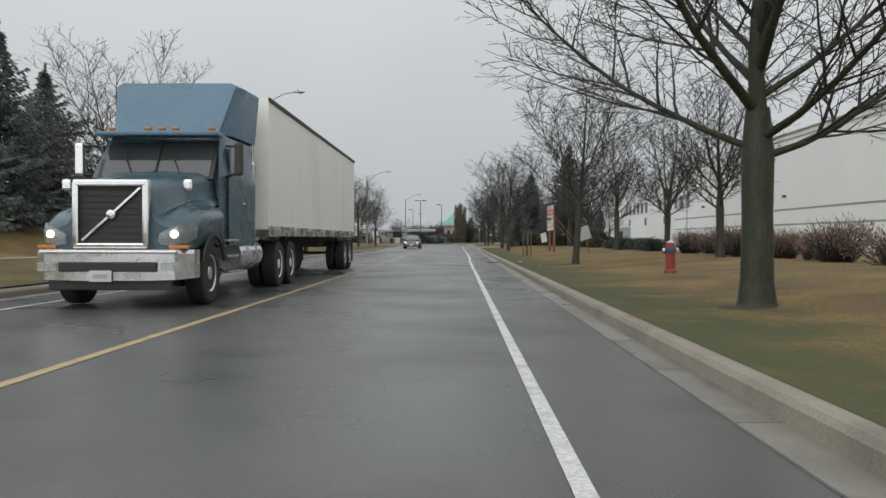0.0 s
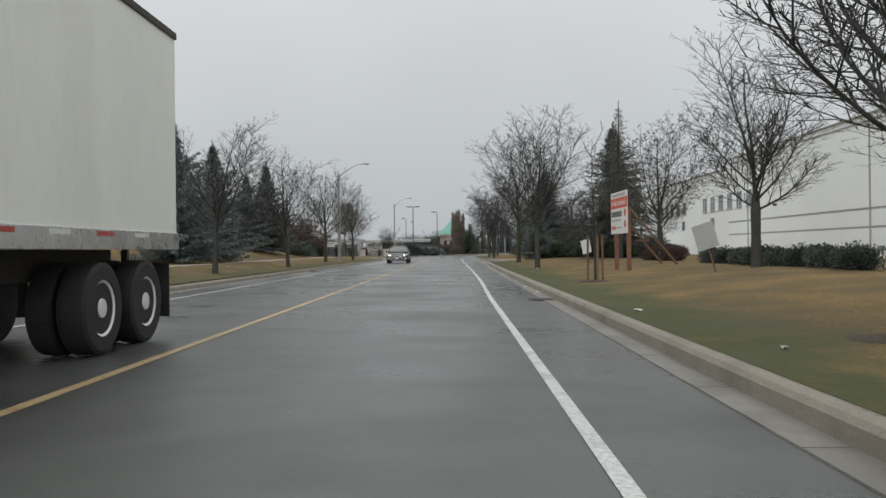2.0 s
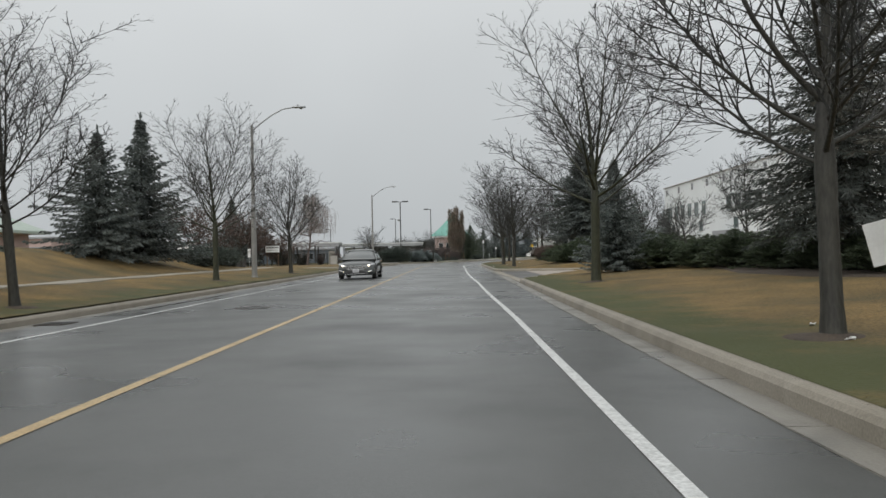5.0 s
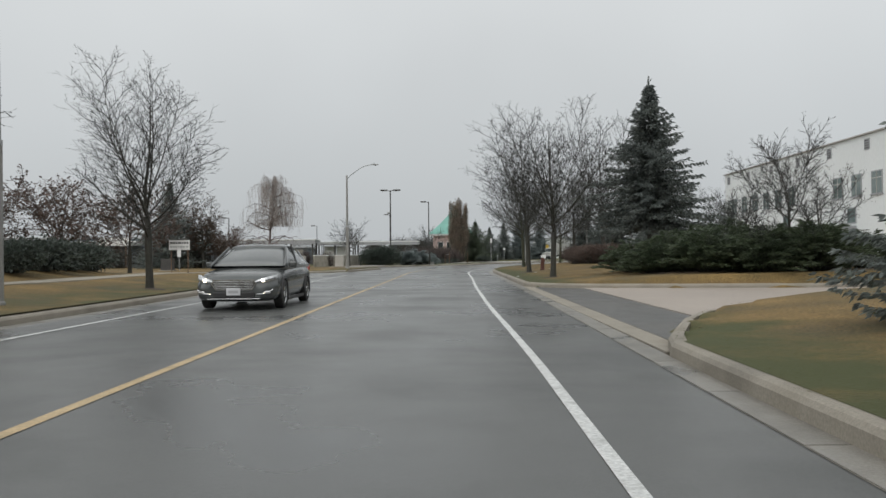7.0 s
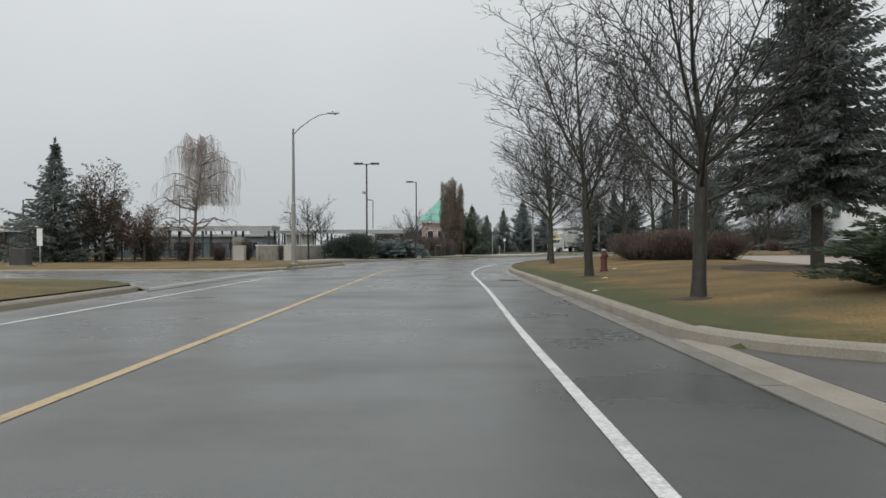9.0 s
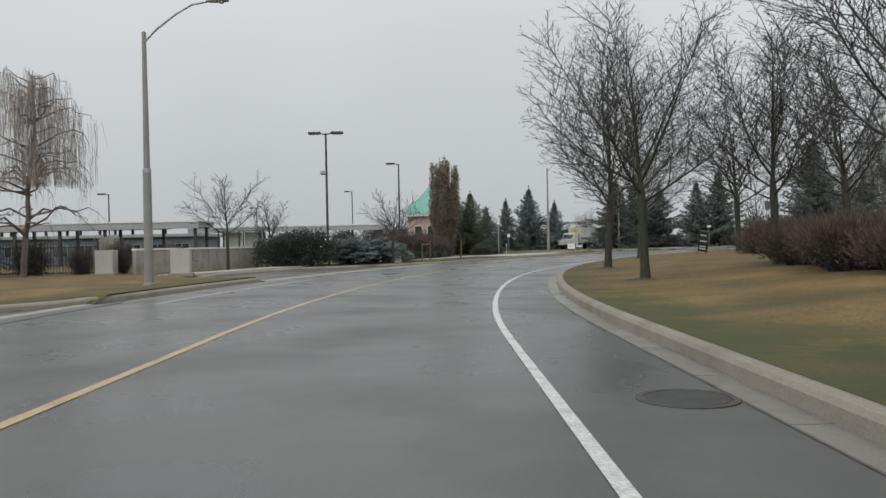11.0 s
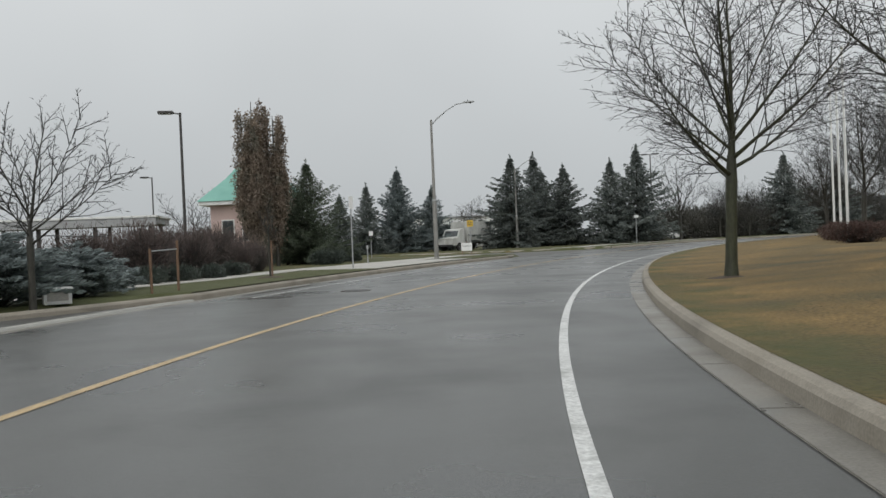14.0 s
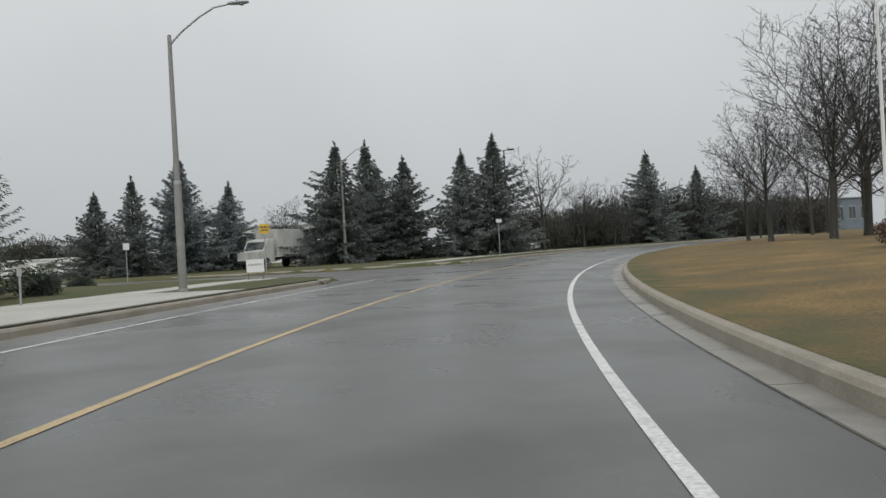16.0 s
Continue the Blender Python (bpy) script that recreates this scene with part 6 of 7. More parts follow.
# ---------------------------------------------------------------- vehicles
def wheel(parent, x, y, r, w, tyre=RUBBER, rim=ALU, name="wheel", dish=0.04, holes=8):
    """A wheel with a tyre and a dished rim; its outer side looks to the sign of x."""
    side = 1 if x > 0 else -1
    m = pose(0, 0, 0, 0, 90 * side, 0)
    wh = part(name, lathe(bmesh.new(), [(r * 0.2, -w * 0.4), (r * 0.2, w * 0.30)], 14, m), RUST, parent, at=pose(x, y, r))
    part("tyre", lathe(bmesh.new(), [(r * 0.60, -w / 2), (r * 0.9, -w / 2), (r * 0.985, -w * 0.42), (r, -w * 0.25), (r, w * 0.25), (r * 0.985, w * 0.42), (r * 0.9, w / 2), (r * 0.62, w / 2), (r * 0.60, w * 0.4)], 32, m), tyre, wh)
    bm = bmesh.new()
    lathe(bm, [(r * 0.62, w * 0.36), (r * 0.60, w * 0.46), (r * 0.55, w * 0.40), (r * 0.45, w * 0.40 - dish), (r * 0.24, w * 0.40 - dish * 0.4), (r * 0.2, w * 0.44), (r * 0.05, w * 0.46)], 32, m)
    part("rim", bm, rim, wh)
    for k in range(holes):
        a = 2 * math.pi * k / holes
        mm = m @ pose(r * 0.38 * math.cos(a), r * 0.38 * math.sin(a), w * 0.40 - dish * 0.6)
        part("hand_hole" if holes == 8 else "spoke_gap", lathe(bmesh.new(), [(r * 0.075, 0.0), (r * 0.075, dish * 0.5)], 8, mm), BLACK, wh)
    return wh


def ring(y, wb, wt, zb, zt, crown_h=0.03):
    zm = zb + (zt - zb) * 0.55
    half = [(wb * 0.82, zb), (wb * 0.97, zb + 0.07), (wb, zm - 0.08), (max(wb, wt), zm + 0.04), (wt, zt - 0.07), (wt * 0.86, zt)]
    pts = [(x, z) for x, z in half] + [(0, zt + crown_h)] + [(-x, z) for x, z in half[::-1]] + [(0, zb - 0.0)]
    return [(x, y, z) for x, z in pts]


def sedan(paint, label, at, lit=True):
    t = thing("sedan", label, "car", at, "cars")
    bm = loft(bmesh.new(), [ring(*a) for a in ((0.0, 0.60, 0.54, 0.33, 0.60), (0.05, 0.78, 0.70, 0.25, 0.69), (0.16, 0.87, 0.80, 0.21, 0.755), (0.4, 0.925, 0.87, 0.18, 0.82), (0.75, 0.935, 0.895, 0.17, 0.87), (1.25, 0.925, 0.895, 0.18, 0.92),
                                                  (1.6, 0.925, 0.90, 0.18, 0.955), (2.6, 0.925, 0.90, 0.18, 0.975), (3.6, 0.925, 0.895, 0.18, 1.0), (4.2, 0.915, 0.86, 0.2, 1.03), (4.65, 0.88, 0.80, 0.26, 1.02), (4.82, 0.80, 0.72, 0.34, 0.93), (4.87, 0.72, 0.66, 0.4, 0.8))])
    for f in bm.faces:
        f.smooth = True
    body = part("body", bm, paint, t)
    body.modifiers.new("smooth", "SUBSURF").levels = 1
    body.modifiers["smooth"].render_levels = 1

    def gh(y, z, wt, wb=0.87):
        return [(wb, y, 0.90), (wb, y, min(z, 0.98)), ((wt + wb) / 2 + 0.02, y, (0.98 + z) / 2), (wt, y, z - 0.05), (wt * 0.8, y, z), (0, y, z + 0.02), (-wt * 0.8, y, z), (-wt, y, z - 0.05), (-(wt + wb) / 2 - 0.02, y, (0.98 + z) / 2), (-wb, y, min(z, 0.98)), (-wb, y, 0.90)]
    bm = loft(bmesh.new(), [gh(1.22, 0.97, 0.84), gh(1.7, 1.2, 0.76), gh(2.2, 1.42, 0.69), gh(2.75, 1.47, 0.67), gh(3.3, 1.44, 0.67), gh(3.9, 1.27, 0.70), gh(4.45, 1.04, 0.76)])
    for f in bm.faces:
        f.smooth = True
    part("glasshouse", bm, CARGLASS, t, "grey windows with reflected sky put into their colour")
    bm = loft(bmesh.new(), [[(w, y, z - 0.03), (w * 0.82, y, z + 0.02), (0, y, z + 0.04), (-w * 0.82, y, z + 0.02), (-w, y, z - 0.03), (0, y, z - 0.02)] for y, z, w in ((2.16, 1.405, 0.70), (2.4, 1.445, 0.69), (2.8, 1.47, 0.68), (3.2, 1.45, 0.68), (3.5, 1.395, 0.69))])
    for f in bm.faces:
        f.smooth = True
    part("roof", bm, paint, t)
    for sg in (-1, 1):
        part("pillar", tube(bmesh.new(), [(sg * 0.87, 1.2, 0.96), (sg * 0.80, 1.7, 1.18), (sg * 0.70, 2.2, 1.41)], [0.03, 0.03, 0.032], 7), paint, t)
        part("pillar", loft(bmesh.new(), [[(sg * (0.875 - 0.19 * g), 3.55 + 0.9 * (1 - g) * k, 0.93 + 0.5 * g) for k in (0.45 - 0.4 * g, 1.0)] + [(sg * (0.855 - 0.19 * g), 3.55 + 0.9 * (1 - g) * k, 0.93 + 0.5 * g) for k in (1.0, 0.45 - 0.4 * g)] for g in (0.0, 0.5, 0.85)]), paint, t)
        part("pillar", tube(bmesh.new(), [(sg * 0.88, 2.72, 0.97), (sg * 0.70, 2.82, 1.44)], 0.03, 6), BLACK, t)
        part("window_trim", tube(bmesh.new(), [(sg * 0.885, 1.35, 0.985), (sg * 0.89, 2.6, 0.99), (sg * 0.885, 3.9, 1.01)], 0.012, 5), CHROME, t)
        mir = part("mirror", B(sg * 0.99, 1.62, 1.0, 0.2, 0.12, 0.14, 0.04), paint, t)
        part("mirror_glass", B(sg * 0.99, 1.686, 1.0, 0.15, 0.006, 0.1), CHROME, mir)
        lamp = part("headlight", loft(bmesh.new(), [[(sg * x, y, z0), (sg * x, y - 0.02, (z0 + z1) / 2), (sg * x, y + 0.02, z1), (sg * (x - 0.04), y + 0.14, z1), (sg * (x - 0.04), y + 0.14, z0)] for x, y, z0, z1 in ((0.47, 0.005, 0.615, 0.655), (0.58, 0.015, 0.61, 0.70), (0.72, 0.06, 0.63, 0.735), (0.83, 0.16, 0.665, 0.765), (0.90, 0.36, 0.71, 0.79))]), ALU, t, "narrow swept headlight")
        part("bulb", lathe(bmesh.new(), [(0.04, 0), (0.034, 0.02)], 14, pose(sg * 0.64, 0.018, 0.668, 90, 0, 0)), HEADLAMP if lit else CHROME, lamp)
        part("fog_lamp", B(sg * 0.70, 0.055, 0.40, 0.2, 0.06, 0.07, 0.02), CHROME, t)
        part("intake_blade", tube(bmesh.new(), [(sg * 0.50, 0.0, 0.36), (sg * 0.68, 0.03, 0.375), (sg * 0.84, 0.12, 0.46)], 0.014, 6), CHROME, t)
        part("tail_light", B(sg * 0.66, 4.80, 0.88, 0.34, 0.1, 0.14, 0.03), REFLECT, t)
        for y in (1.95, 3.0):
            part("door_handle", B(sg * 0.918, y + 0.35, 0.84, 0.03, 0.2, 0.03, 0.01), CHROME, t)
        part("sill", B(sg * 0.90, 2.4, 0.2, 0.06, 2.0, 0.08, 0.02), BLACK, t)
    def hexa(y, w, z0, z1):
        zm = z0 + 0.6 * (z1 - z0)
        return [(-w * 0.8, y, z0), (w * 0.8, y, z0), (w, y, zm), (w * 0.9, y, z1), (-w * 0.9, y, z1), (-w, y, zm)]
    part("grille_surround", loft(bmesh.new(), [hexa(0.06, 0.50, 0.455, 0.685), hexa(-0.012, 0.50, 0.455, 0.685)]), CHROME, t)
    g = part("grille", loft(bmesh.new(), [hexa(0.0, 0.475, 0.475, 0.668), hexa(-0.018, 0.475, 0.475, 0.668)]), BLACK, t)
    for k in range(5):
        part("grille_bar", B(0, -0.024, 0.498 + 0.037 * k, 0.80 + 0.03 * min(k, 3), 0.016, 0.014, 0.004), CHROME, g)
    part("lower_intake", B(0, 0.0, 0.345, 0.92, 0.06, 0.14, 0.03), BLACK, t)
    part("bumper_trim", B(0, 0.0, 0.262, 1.16, 0.06, 0.022, 0.008), CHROME, t)
    pl = part("number_plate", B(0, -0.036, 0.42, 0.31, 0.012, 0.155, 0.004), PLATE, t)
    part("plate_bar", B(0, -0.044, 0.42, 0.22, 0.004, 0.06), GREYINK, pl)
    part("wiper", tube(bmesh.new(), [(0.5, 1.32, 0.99), (-0.1, 1.42, 1.06)], 0.012, 5), BLACK, t)
    for x in (-0.83, 0.83):
        for y in (0.98, 3.83):
            wheel(t, x, y, 0.325, 0.215, holes=5, dish=0.05)
            part("wheel_arch", tube(bmesh.new(), [(0.925 if x > 0 else -0.925, y + 0.37 * math.cos(a * math.pi / 12), 0.33 + 0.37 * math.sin(a * math.pi / 12)) for a in range(-1, 14)], 0.022, 6), BLACK, t)
    return t


sedan(CARGREY, "dark grey sedan with lit headlights on the wet road", pose(-1.8, 88.8, 0.0))
CARWHITE = mat("white_car_paint", [(0.62, 0.63, 0.63), (0.7, 0.71, 0.71)], 0.3, 2, 40, 0.05, 0.0)
sedan(CARWHITE, "white sedan parked behind the trees", pose(39.3, 240.5, gz(39.3, 240.5), 0, 0, 80), False)
sedan(CARWHITE, "white sedan parked beyond the bend", pose(52.6, 242.5, gz(52.6, 242.5), 0, 0, 60), False)
sedan(CARWHITE, "white sedan parked beyond the bend", pose(48.2, 246.5, gz(48.2, 246.5), 0, 0, 75), False)
sedan(CARGREY, "grey sedan parked on the office car park", pose(26.5, 133.0, 0.43, 0, 0, 20), False)
for x, y, a in ((31.2, 243.0, 70), (56.5, 246.5, 60), (60.8, 249.0, 62), (66.2, 251.0, 65)):
    sedan(CARWHITE, "white sedan parked beyond the bend", pose(x, y, gz(x, y), 0, 0, a), False)
sedan(CARGREY, "grey sedan parked behind the iron fence", pose(-33.0, 158.0, gz(-33, 158), 0, 0, 90), False)
sedan(CARWHITE, "white sedan parked behind the iron fence", pose(-38.5, 155.0, gz(-38.5, 155), 0, 0, 95), False)


def lorry():
    t = thing("semi_trailer_truck", "blue-green tractor unit pulling a long white box trailer", "truck", pose(-1.92, 11.3, 0.0))
    # bumper, grille and bonnet
    bm = loft(bmesh.new(), [[(x, y0, z0), (x, y0 + 0.3, z0), (x, y0 + 0.3, z1), (x, y0 + 0.06, z1), (x, y0, z1 - 0.06)] for x, y0, z0, z1 in ((-1.22, 0.28, 0.48, 0.92), (-1.0, 0.06, 0.46, 0.92), (-0.5, 0.0, 0.45, 0.92), (0.5, 0.0, 0.45, 0.92), (1.0, 0.06, 0.46, 0.92), (1.22, 0.28, 0.48, 0.92))])
    bum = part("bumper", bm, ALU, t, "dull polished metal bumper")
    part("intake", B(0, -0.005, 0.66, 1.5, 0.05, 0.15, 0.02), BLACK, bum)
    part("bumper_lip", B(0, 0.03, 0.885, 2.1, 0.1, 0.05, 0.02), ALU, bum)
    part("air_dam", B(0, 0.14, 0.38, 1.9, 0.12, 0.16, 0.02), BLACK, t)
    pl = part("number_plate", B(-0.1, -0.03, 0.52, 0.34, 0.012, 0.17, 0.004), PLATE, bum)
    part("plate_bar", B(-0.1, -0.04, 0.52, 0.22, 0.004, 0.06), GREYINK, pl)
    for sg in (-1, 1):
        part("fog_lamp", B(sg * 0.95, 0.04, 0.66, 0.3, 0.06, 0.13, 0.03), LAMPGLASS, bum)
    bm = bmesh.new()
    for cx, cz, sx, sz in ((0, 1.94, 1.16, 0.11), (0, 0.98, 1.16, 0.09), (-0.54, 1.46, 0.10, 0.98), (0.54, 1.46, 0.10, 0.98)):
        box(bm, cx, 0.16, cz, sx, 0.16, sz, 0.03)
    gr = part("grille_surround", bm, CHROME, t)
    part("grille_mesh", B(0, 0.2, 1.46, 1.0, 0.08, 0.9), BLACK, gr)
    part("diagonal_bar", B(0, 0, 0, 0.04, 0.03, 1.22, 0.008, pose(0, 0.13, 1.46, 0, 48, 0)), CHROME, gr)
    part("emblem", lathe(bmesh.new(), [(0.07, 0), (0.07, 0.03), (0.03, 0.035)], 16, pose(0, 0.14, 1.46, 90, 0, 0)), CHROME, gr)
    for k in range(9):
        part("grille_bar", B(0, 0.155, 1.08 + 0.095 * k, 0.96, 0.01, 0.012), RUBBER, gr)
    def nose(y, z0, wf, zf, wh, zh):
        half = [(wf, z0), (wf, zf - 0.12), (wf - 0.05, zf - 0.03), (wf - 0.16, zf + 0.03), (wh + 0.12, zf + 0.07), (wh + 0.02, zf + 0.18), (wh - 0.02, zh - 0.14), (wh - 0.09, zh - 0.03), (wh - 0.26, zh + 0.02)]
        return [(x, y, z) for x, z in half] + [(0, y, zh + 0.05)] + [(-x, y, z) for x, z in half[::-1]]
    bm = loft(bmesh.new(), [nose(*q) for q in ((0.20, 0.93, 0.98, 1.24, 0.60, 1.92), (0.32, 0.93, 1.10, 1.33, 0.62, 1.96), (0.55, 0.95, 1.19, 1.42, 0.66, 2.0), (0.76, 1.02, 1.22, 1.50, 0.70, 2.04), (0.95, 1.12, 1.23, 1.55, 0.74, 2.07), (1.3, 1.15, 1.23, 1.58, 0.81, 2.12), (1.65, 1.12, 1.23, 1.60, 0.90, 2.17), (1.86, 1.0, 1.22, 1.62, 0.96, 2.2), (2.05, 0.95, 1.2, 1.64, 1.03, 2.24))])
    for f in bm.faces:
        f.smooth = len(f.verts) == 4
    bonnet = part("bonnet", bm, DARKTEAL, t, "sloping dark teal bonnet with flared wings")
    part("bonnet_crease", tube(bmesh.new(), [(0, 0.25, 1.985), (0, 1.2, 2.15), (0, 2.0, 2.285)], 0.012, 6), TEAL, bonnet)
    for sg in (-1, 1):
        hl = part("headlight", loft(bmesh.new(), [[(sg * x, y, z0), (sg * x, y - 0.035, (z0 + z1) / 2), (sg * x, y, z1), (sg * (x - 0.03), y + 0.16, z1 - 0.02), (sg * (x - 0.03), y + 0.16, z0)] for x, y, z0, z1 in ((0.72, 0.17, 1.0, 1.16), (0.86, 0.18, 0.99, 1.24), (1.02, 0.22, 1.0, 1.30), (1.14, 0.36, 1.04, 1.33), (1.20, 0.54, 1.12, 1.34))]), LAMPGLASS, bonnet)
        part("bulb", lathe(bmesh.new(), [(0.06, 0), (0.045, 0.03)], 16, pose(sg * 0.96, 0.165, 1.16, 90, 0, 0)), HEADLAMP, hl)
        part("indicator", B(sg * 1.02, 0.21, 0.96, 0.30, 0.1, 0.06, 0.02), AMBER, bonnet)
        part("wing_rib", tube(bmesh.new(), [(sg * 0.74, 0.3, 1.5), (sg * 0.86, 1.2, 1.72), (sg * 1.0, 1.95, 1.78)], 0.014, 6), TEAL, bonnet)
        part("wheel_lip", tube(bmesh.new(), [(sg * 1.225, 1.3 + 0.60 * math.cos(k * math.pi / 12), 0.56 + 0.60 * math.sin(k * math.pi / 12)) for k in range(1, 12)], 0.025, 6), BLACK, t)
        wheel(t, sg * 1.04, 1.3, 0.52, 0.30, rim=ALU)
    # cab
    cab = loft(bmesh.new(), [[(w, y0, 0.95), (w, y0, 2.15), (wt, y1, 2.95), (wt - 0.08, y1, 3.04), (-wt + 0.08, y1, 3.04), (-wt, y1, 2.95), (-w, y0, 2.15), (-w, y0, 0.95)] for y0, y1, w, wt in ((1.95, 2.45, 1.12, 0.98), (2.5, 2.6, 1.18, 1.05), (4.15, 4.15, 1.2, 1.1))])
    cb = part("cab", cab, DARKTEAL, t)
    tilt = math.degrees(math.atan2(0.5, 0.8))
    part("windscreen", B(0, 0, 0.44, 1.9, 0.02, 0.76, 0.006, pose(0, 1.905, 2.12, -tilt, 0, 0)), SCREEN, cb, "raked windscreen reflecting the grey sky")
    part("screen_surround", B(0, 0, 0.44, 2.04, 0.02, 0.86, 0.006, pose(0, 1.922, 2.12, -tilt, 0, 0)), BLACK, cb)
    part("sun_visor", B(0, 2.16, 2.94, 2.16, 0.42, 0.08, 0.03), TEAL, cb)
    for x in (-0.35, 0.5):
        part("wiper", tube(bmesh.new(), [(x, 1.86, 2.14), (x - 0.22, 2.08, 2.52), (x - 0.30, 2.17, 2.66)], 0.012, 5), BLACK, cb)
    part("mid_post", tube(bmesh.new(), [(0, 1.9, 2.16), (0, 2.33, 2.86)], 0.018, 6), BLACK, cb)
    for k in (-0.9, -0.25, 0, 0.25, 0.9):
        part("marker_lamp", B(k, 2.28, 3.06, 0.12, 0.1, 0.05, 0.02), AMBER, cb)
    for sg in (-1, 1):
        part("side_window", B(sg * 1.165, 2.85, 2.5, 0.03, 0.75, 0.56, 0.01, pose(0, 0, 0, 0, 0, 0)), SCREEN, cb)
        dr = part("door", B(sg * 1.2, 2.85, 1.6, 0.03, 1.1, 1.25, 0.01), DARKTEAL, cb)
        part("door_handle", B(sg * 1.225, 3.25, 1.75, 0.03, 0.16, 0.04, 0.01), CHROME, dr)
        mr = part("mirror", B(sg * 1.42, 2.15, 2.5, 0.15, 0.12, 0.58, 0.04), BLACK if sg > 0 else CHROME, t)
        part("mirror_arm", tube(bmesh.new(), [(sg * 1.15, 2.3, 2.75), (sg * 1.45, 2.1, 2.72)], 0.02, 6), BLACK, mr)
        part("mirror_arm", tube(bmesh.new(), [(sg * 1.15, 2.3, 2.2), (sg * 1.45, 2.1, 2.25)], 0.02, 6), BLACK, mr)
        hm = part("bonnet_mirror", B(sg * 0.98, 0.75, 1.95, 0.15, 0.08, 0.2, 0.05), CHROME, t)
        part("mirror_arm", tube(bmesh.new(), [(sg * 0.85, 0.9, 1.5), (sg * 0.98, 0.78, 1.9)], 0.015, 6), CHROME, hm)
        for k in range(3):
            part("step", B(sg * 1.14, 2.5 + 0.0 * k, 0.5 + 0.28 * k, 0.2, 0.7, 0.04, 0.01), ALU, t)
        tk = part("fuel_tank", lathe(bmesh.new(), [(0.28, 3.1), (0.31, 3.14), (0.31, 4.66), (0.28, 4.7)], 22, pose(sg * 0.93, 0, 0.78, -90, 0, 0)), ALU, t, "polished fuel tank")
        for y in (3.5, 4.2):
            part("tank_strap", lathe(bmesh.new(), [(0.318, y), (0.322, y + 0.02), (0.318, y + 0.06)], 22, pose(sg * 0.93, 0, 0.78, -90, 0, 0)), STEEL, tk)
        for y in (6.3, 7.6):
            wheel(t, sg * 1.08, y, 0.52, 0.32, rim=SIGNWHITE, dish=0.09)
            wheel(t, sg * 0.74, y, 0.52, 0.28, rim=SIGNWHITE, dish=0.03)
            part("mudguard", B(sg * 0.95, y + 0.75, 0.62, 0.6, 0.02, 0.5, 0.004), BLACK, t)
        ex = part("exhaust_stack", lathe(bmesh.new(), [(0.09, 1.0), (0.1, 1.2), (0.1, 2.6), (0.065, 2.65), (0.065, 3.7)], 16, pose(sg * 1.06, 4.36, 0)), CHROME, t)
    fair = loft(bmesh.new(), [[(wb, y0, 3.0), (wt, y1, 3.96), (wt - 0.1, y1 + 0.02, 4.02), (-wt + 0.1, y1 + 0.02, 4.02), (-wt, y1, 3.96), (-wb, y0, 3.0)] for y0, y1, wb, wt in ((2.5, 3.05, 0.95, 1.12), (3.0, 3.5, 1.08, 1.2), (4.35, 4.35, 1.15, 1.24))])
    part("roof_fairing", fair, TEAL, t, "tall blue roof air deflector")
    for sg in (-1, 1):
        part("frame_rail", B(sg * 0.42, 4.8, 0.92, 0.1, 8.0, 0.26, 0.01), RUST, t)
    # trailer
    z0, z1, y0, y1 = 1.28, 4.08, 5.05, 19.2
    tr = part("trailer_box", B(0, (y0 + y1) / 2, (z0 + z1) / 2, 2.56, y1 - y0, z1 - z0, 0.02), VANWHITE, t, "white trailer box with a dull, streaked skin")
    for sg in (-1, 1):
        part("bottom_rail", B(sg * 1.285, (y0 + y1) / 2, z0 - 0.02, 0.05, y1 - y0, 0.22, 0.008), ALU, tr)
        part("top_rail", B(sg * 1.282, (y0 + y1) / 2, z1 - 0.03, 0.05, y1 - y0, 0.09, 0.008), RUST, tr)
        for k in range(13):
            part("reflective_tape", B(sg * 1.312, y0 + 0.6 + k * 1.02, z0 + 0.04, 0.006, 0.42, 0.05), REFLECT if k % 2 else SIGNWHITE, tr)
        lg = part("landing_leg", B(sg * 0.75, 8.9, 0.72, 0.14, 0.14, 0.95, 0.01), RUST, t)
        part("foot", B(sg * 0.75, 8.9, 0.26, 0.28, 0.28, 0.03, 0.005), RUST, lg)
        for y in (16.95, 18.2):
            wheel(t, sg * 1.1, y, 0.51, 0.31, rim=SIGNWHITE, dish=0.1)
            wheel(t, sg * 0.76, y, 0.51, 0.28, rim=SIGNWHITE, dish=0.03)
        part("mudflap", B(sg * 0.95, 18.95, 0.62, 0.62, 0.02, 0.72, 0.004), BLACK, t)
        part("tail_lamp", B(sg * 1.15, y1 + 0.01, 1.22, 0.16, 0.03, 0.09, 0.01), REFLECT, tr)
        dr = part("rear_door", B(sg * 0.63, y1 + 0.012, (z0 + z1) / 2, 1.2, 0.03, z1 - z0 - 0.16, 0.008), VANWHITE, tr)
        for x in (0.2, 1.0):
            part("lock_rod", tube(bmesh.new(), [(sg * x, y1 + 0.05, z0 + 0.1), (sg * x, y1 + 0.05, z1 - 0.12)], 0.015, 6), STEEL, dr)
    part("landing_cross", B(0, 8.9, 0.75, 1.4, 0.06, 0.08), RUST, t)
    part("underride_guard", B(0, y1 - 0.08, 0.55, 2.3, 0.1, 0.1, 0.01), RUST, t)
    for sg in (-0.6, 0.6):
        part("guard_post", B(sg, y1 - 0.08, 0.88, 0.08, 0.08, 0.7), RUST, t)
    part("bogie_frame", B(0, 17.1, 0.98, 1.1, 3.4, 0.35, 0.02), RUST, t)
    part("cooling_unit", B(0, y0 - 0.22, 3.25, 1.7, 0.4, 1.3, 0.06), VANWHITE, tr, "white front cooling unit")
    return t


lorry()


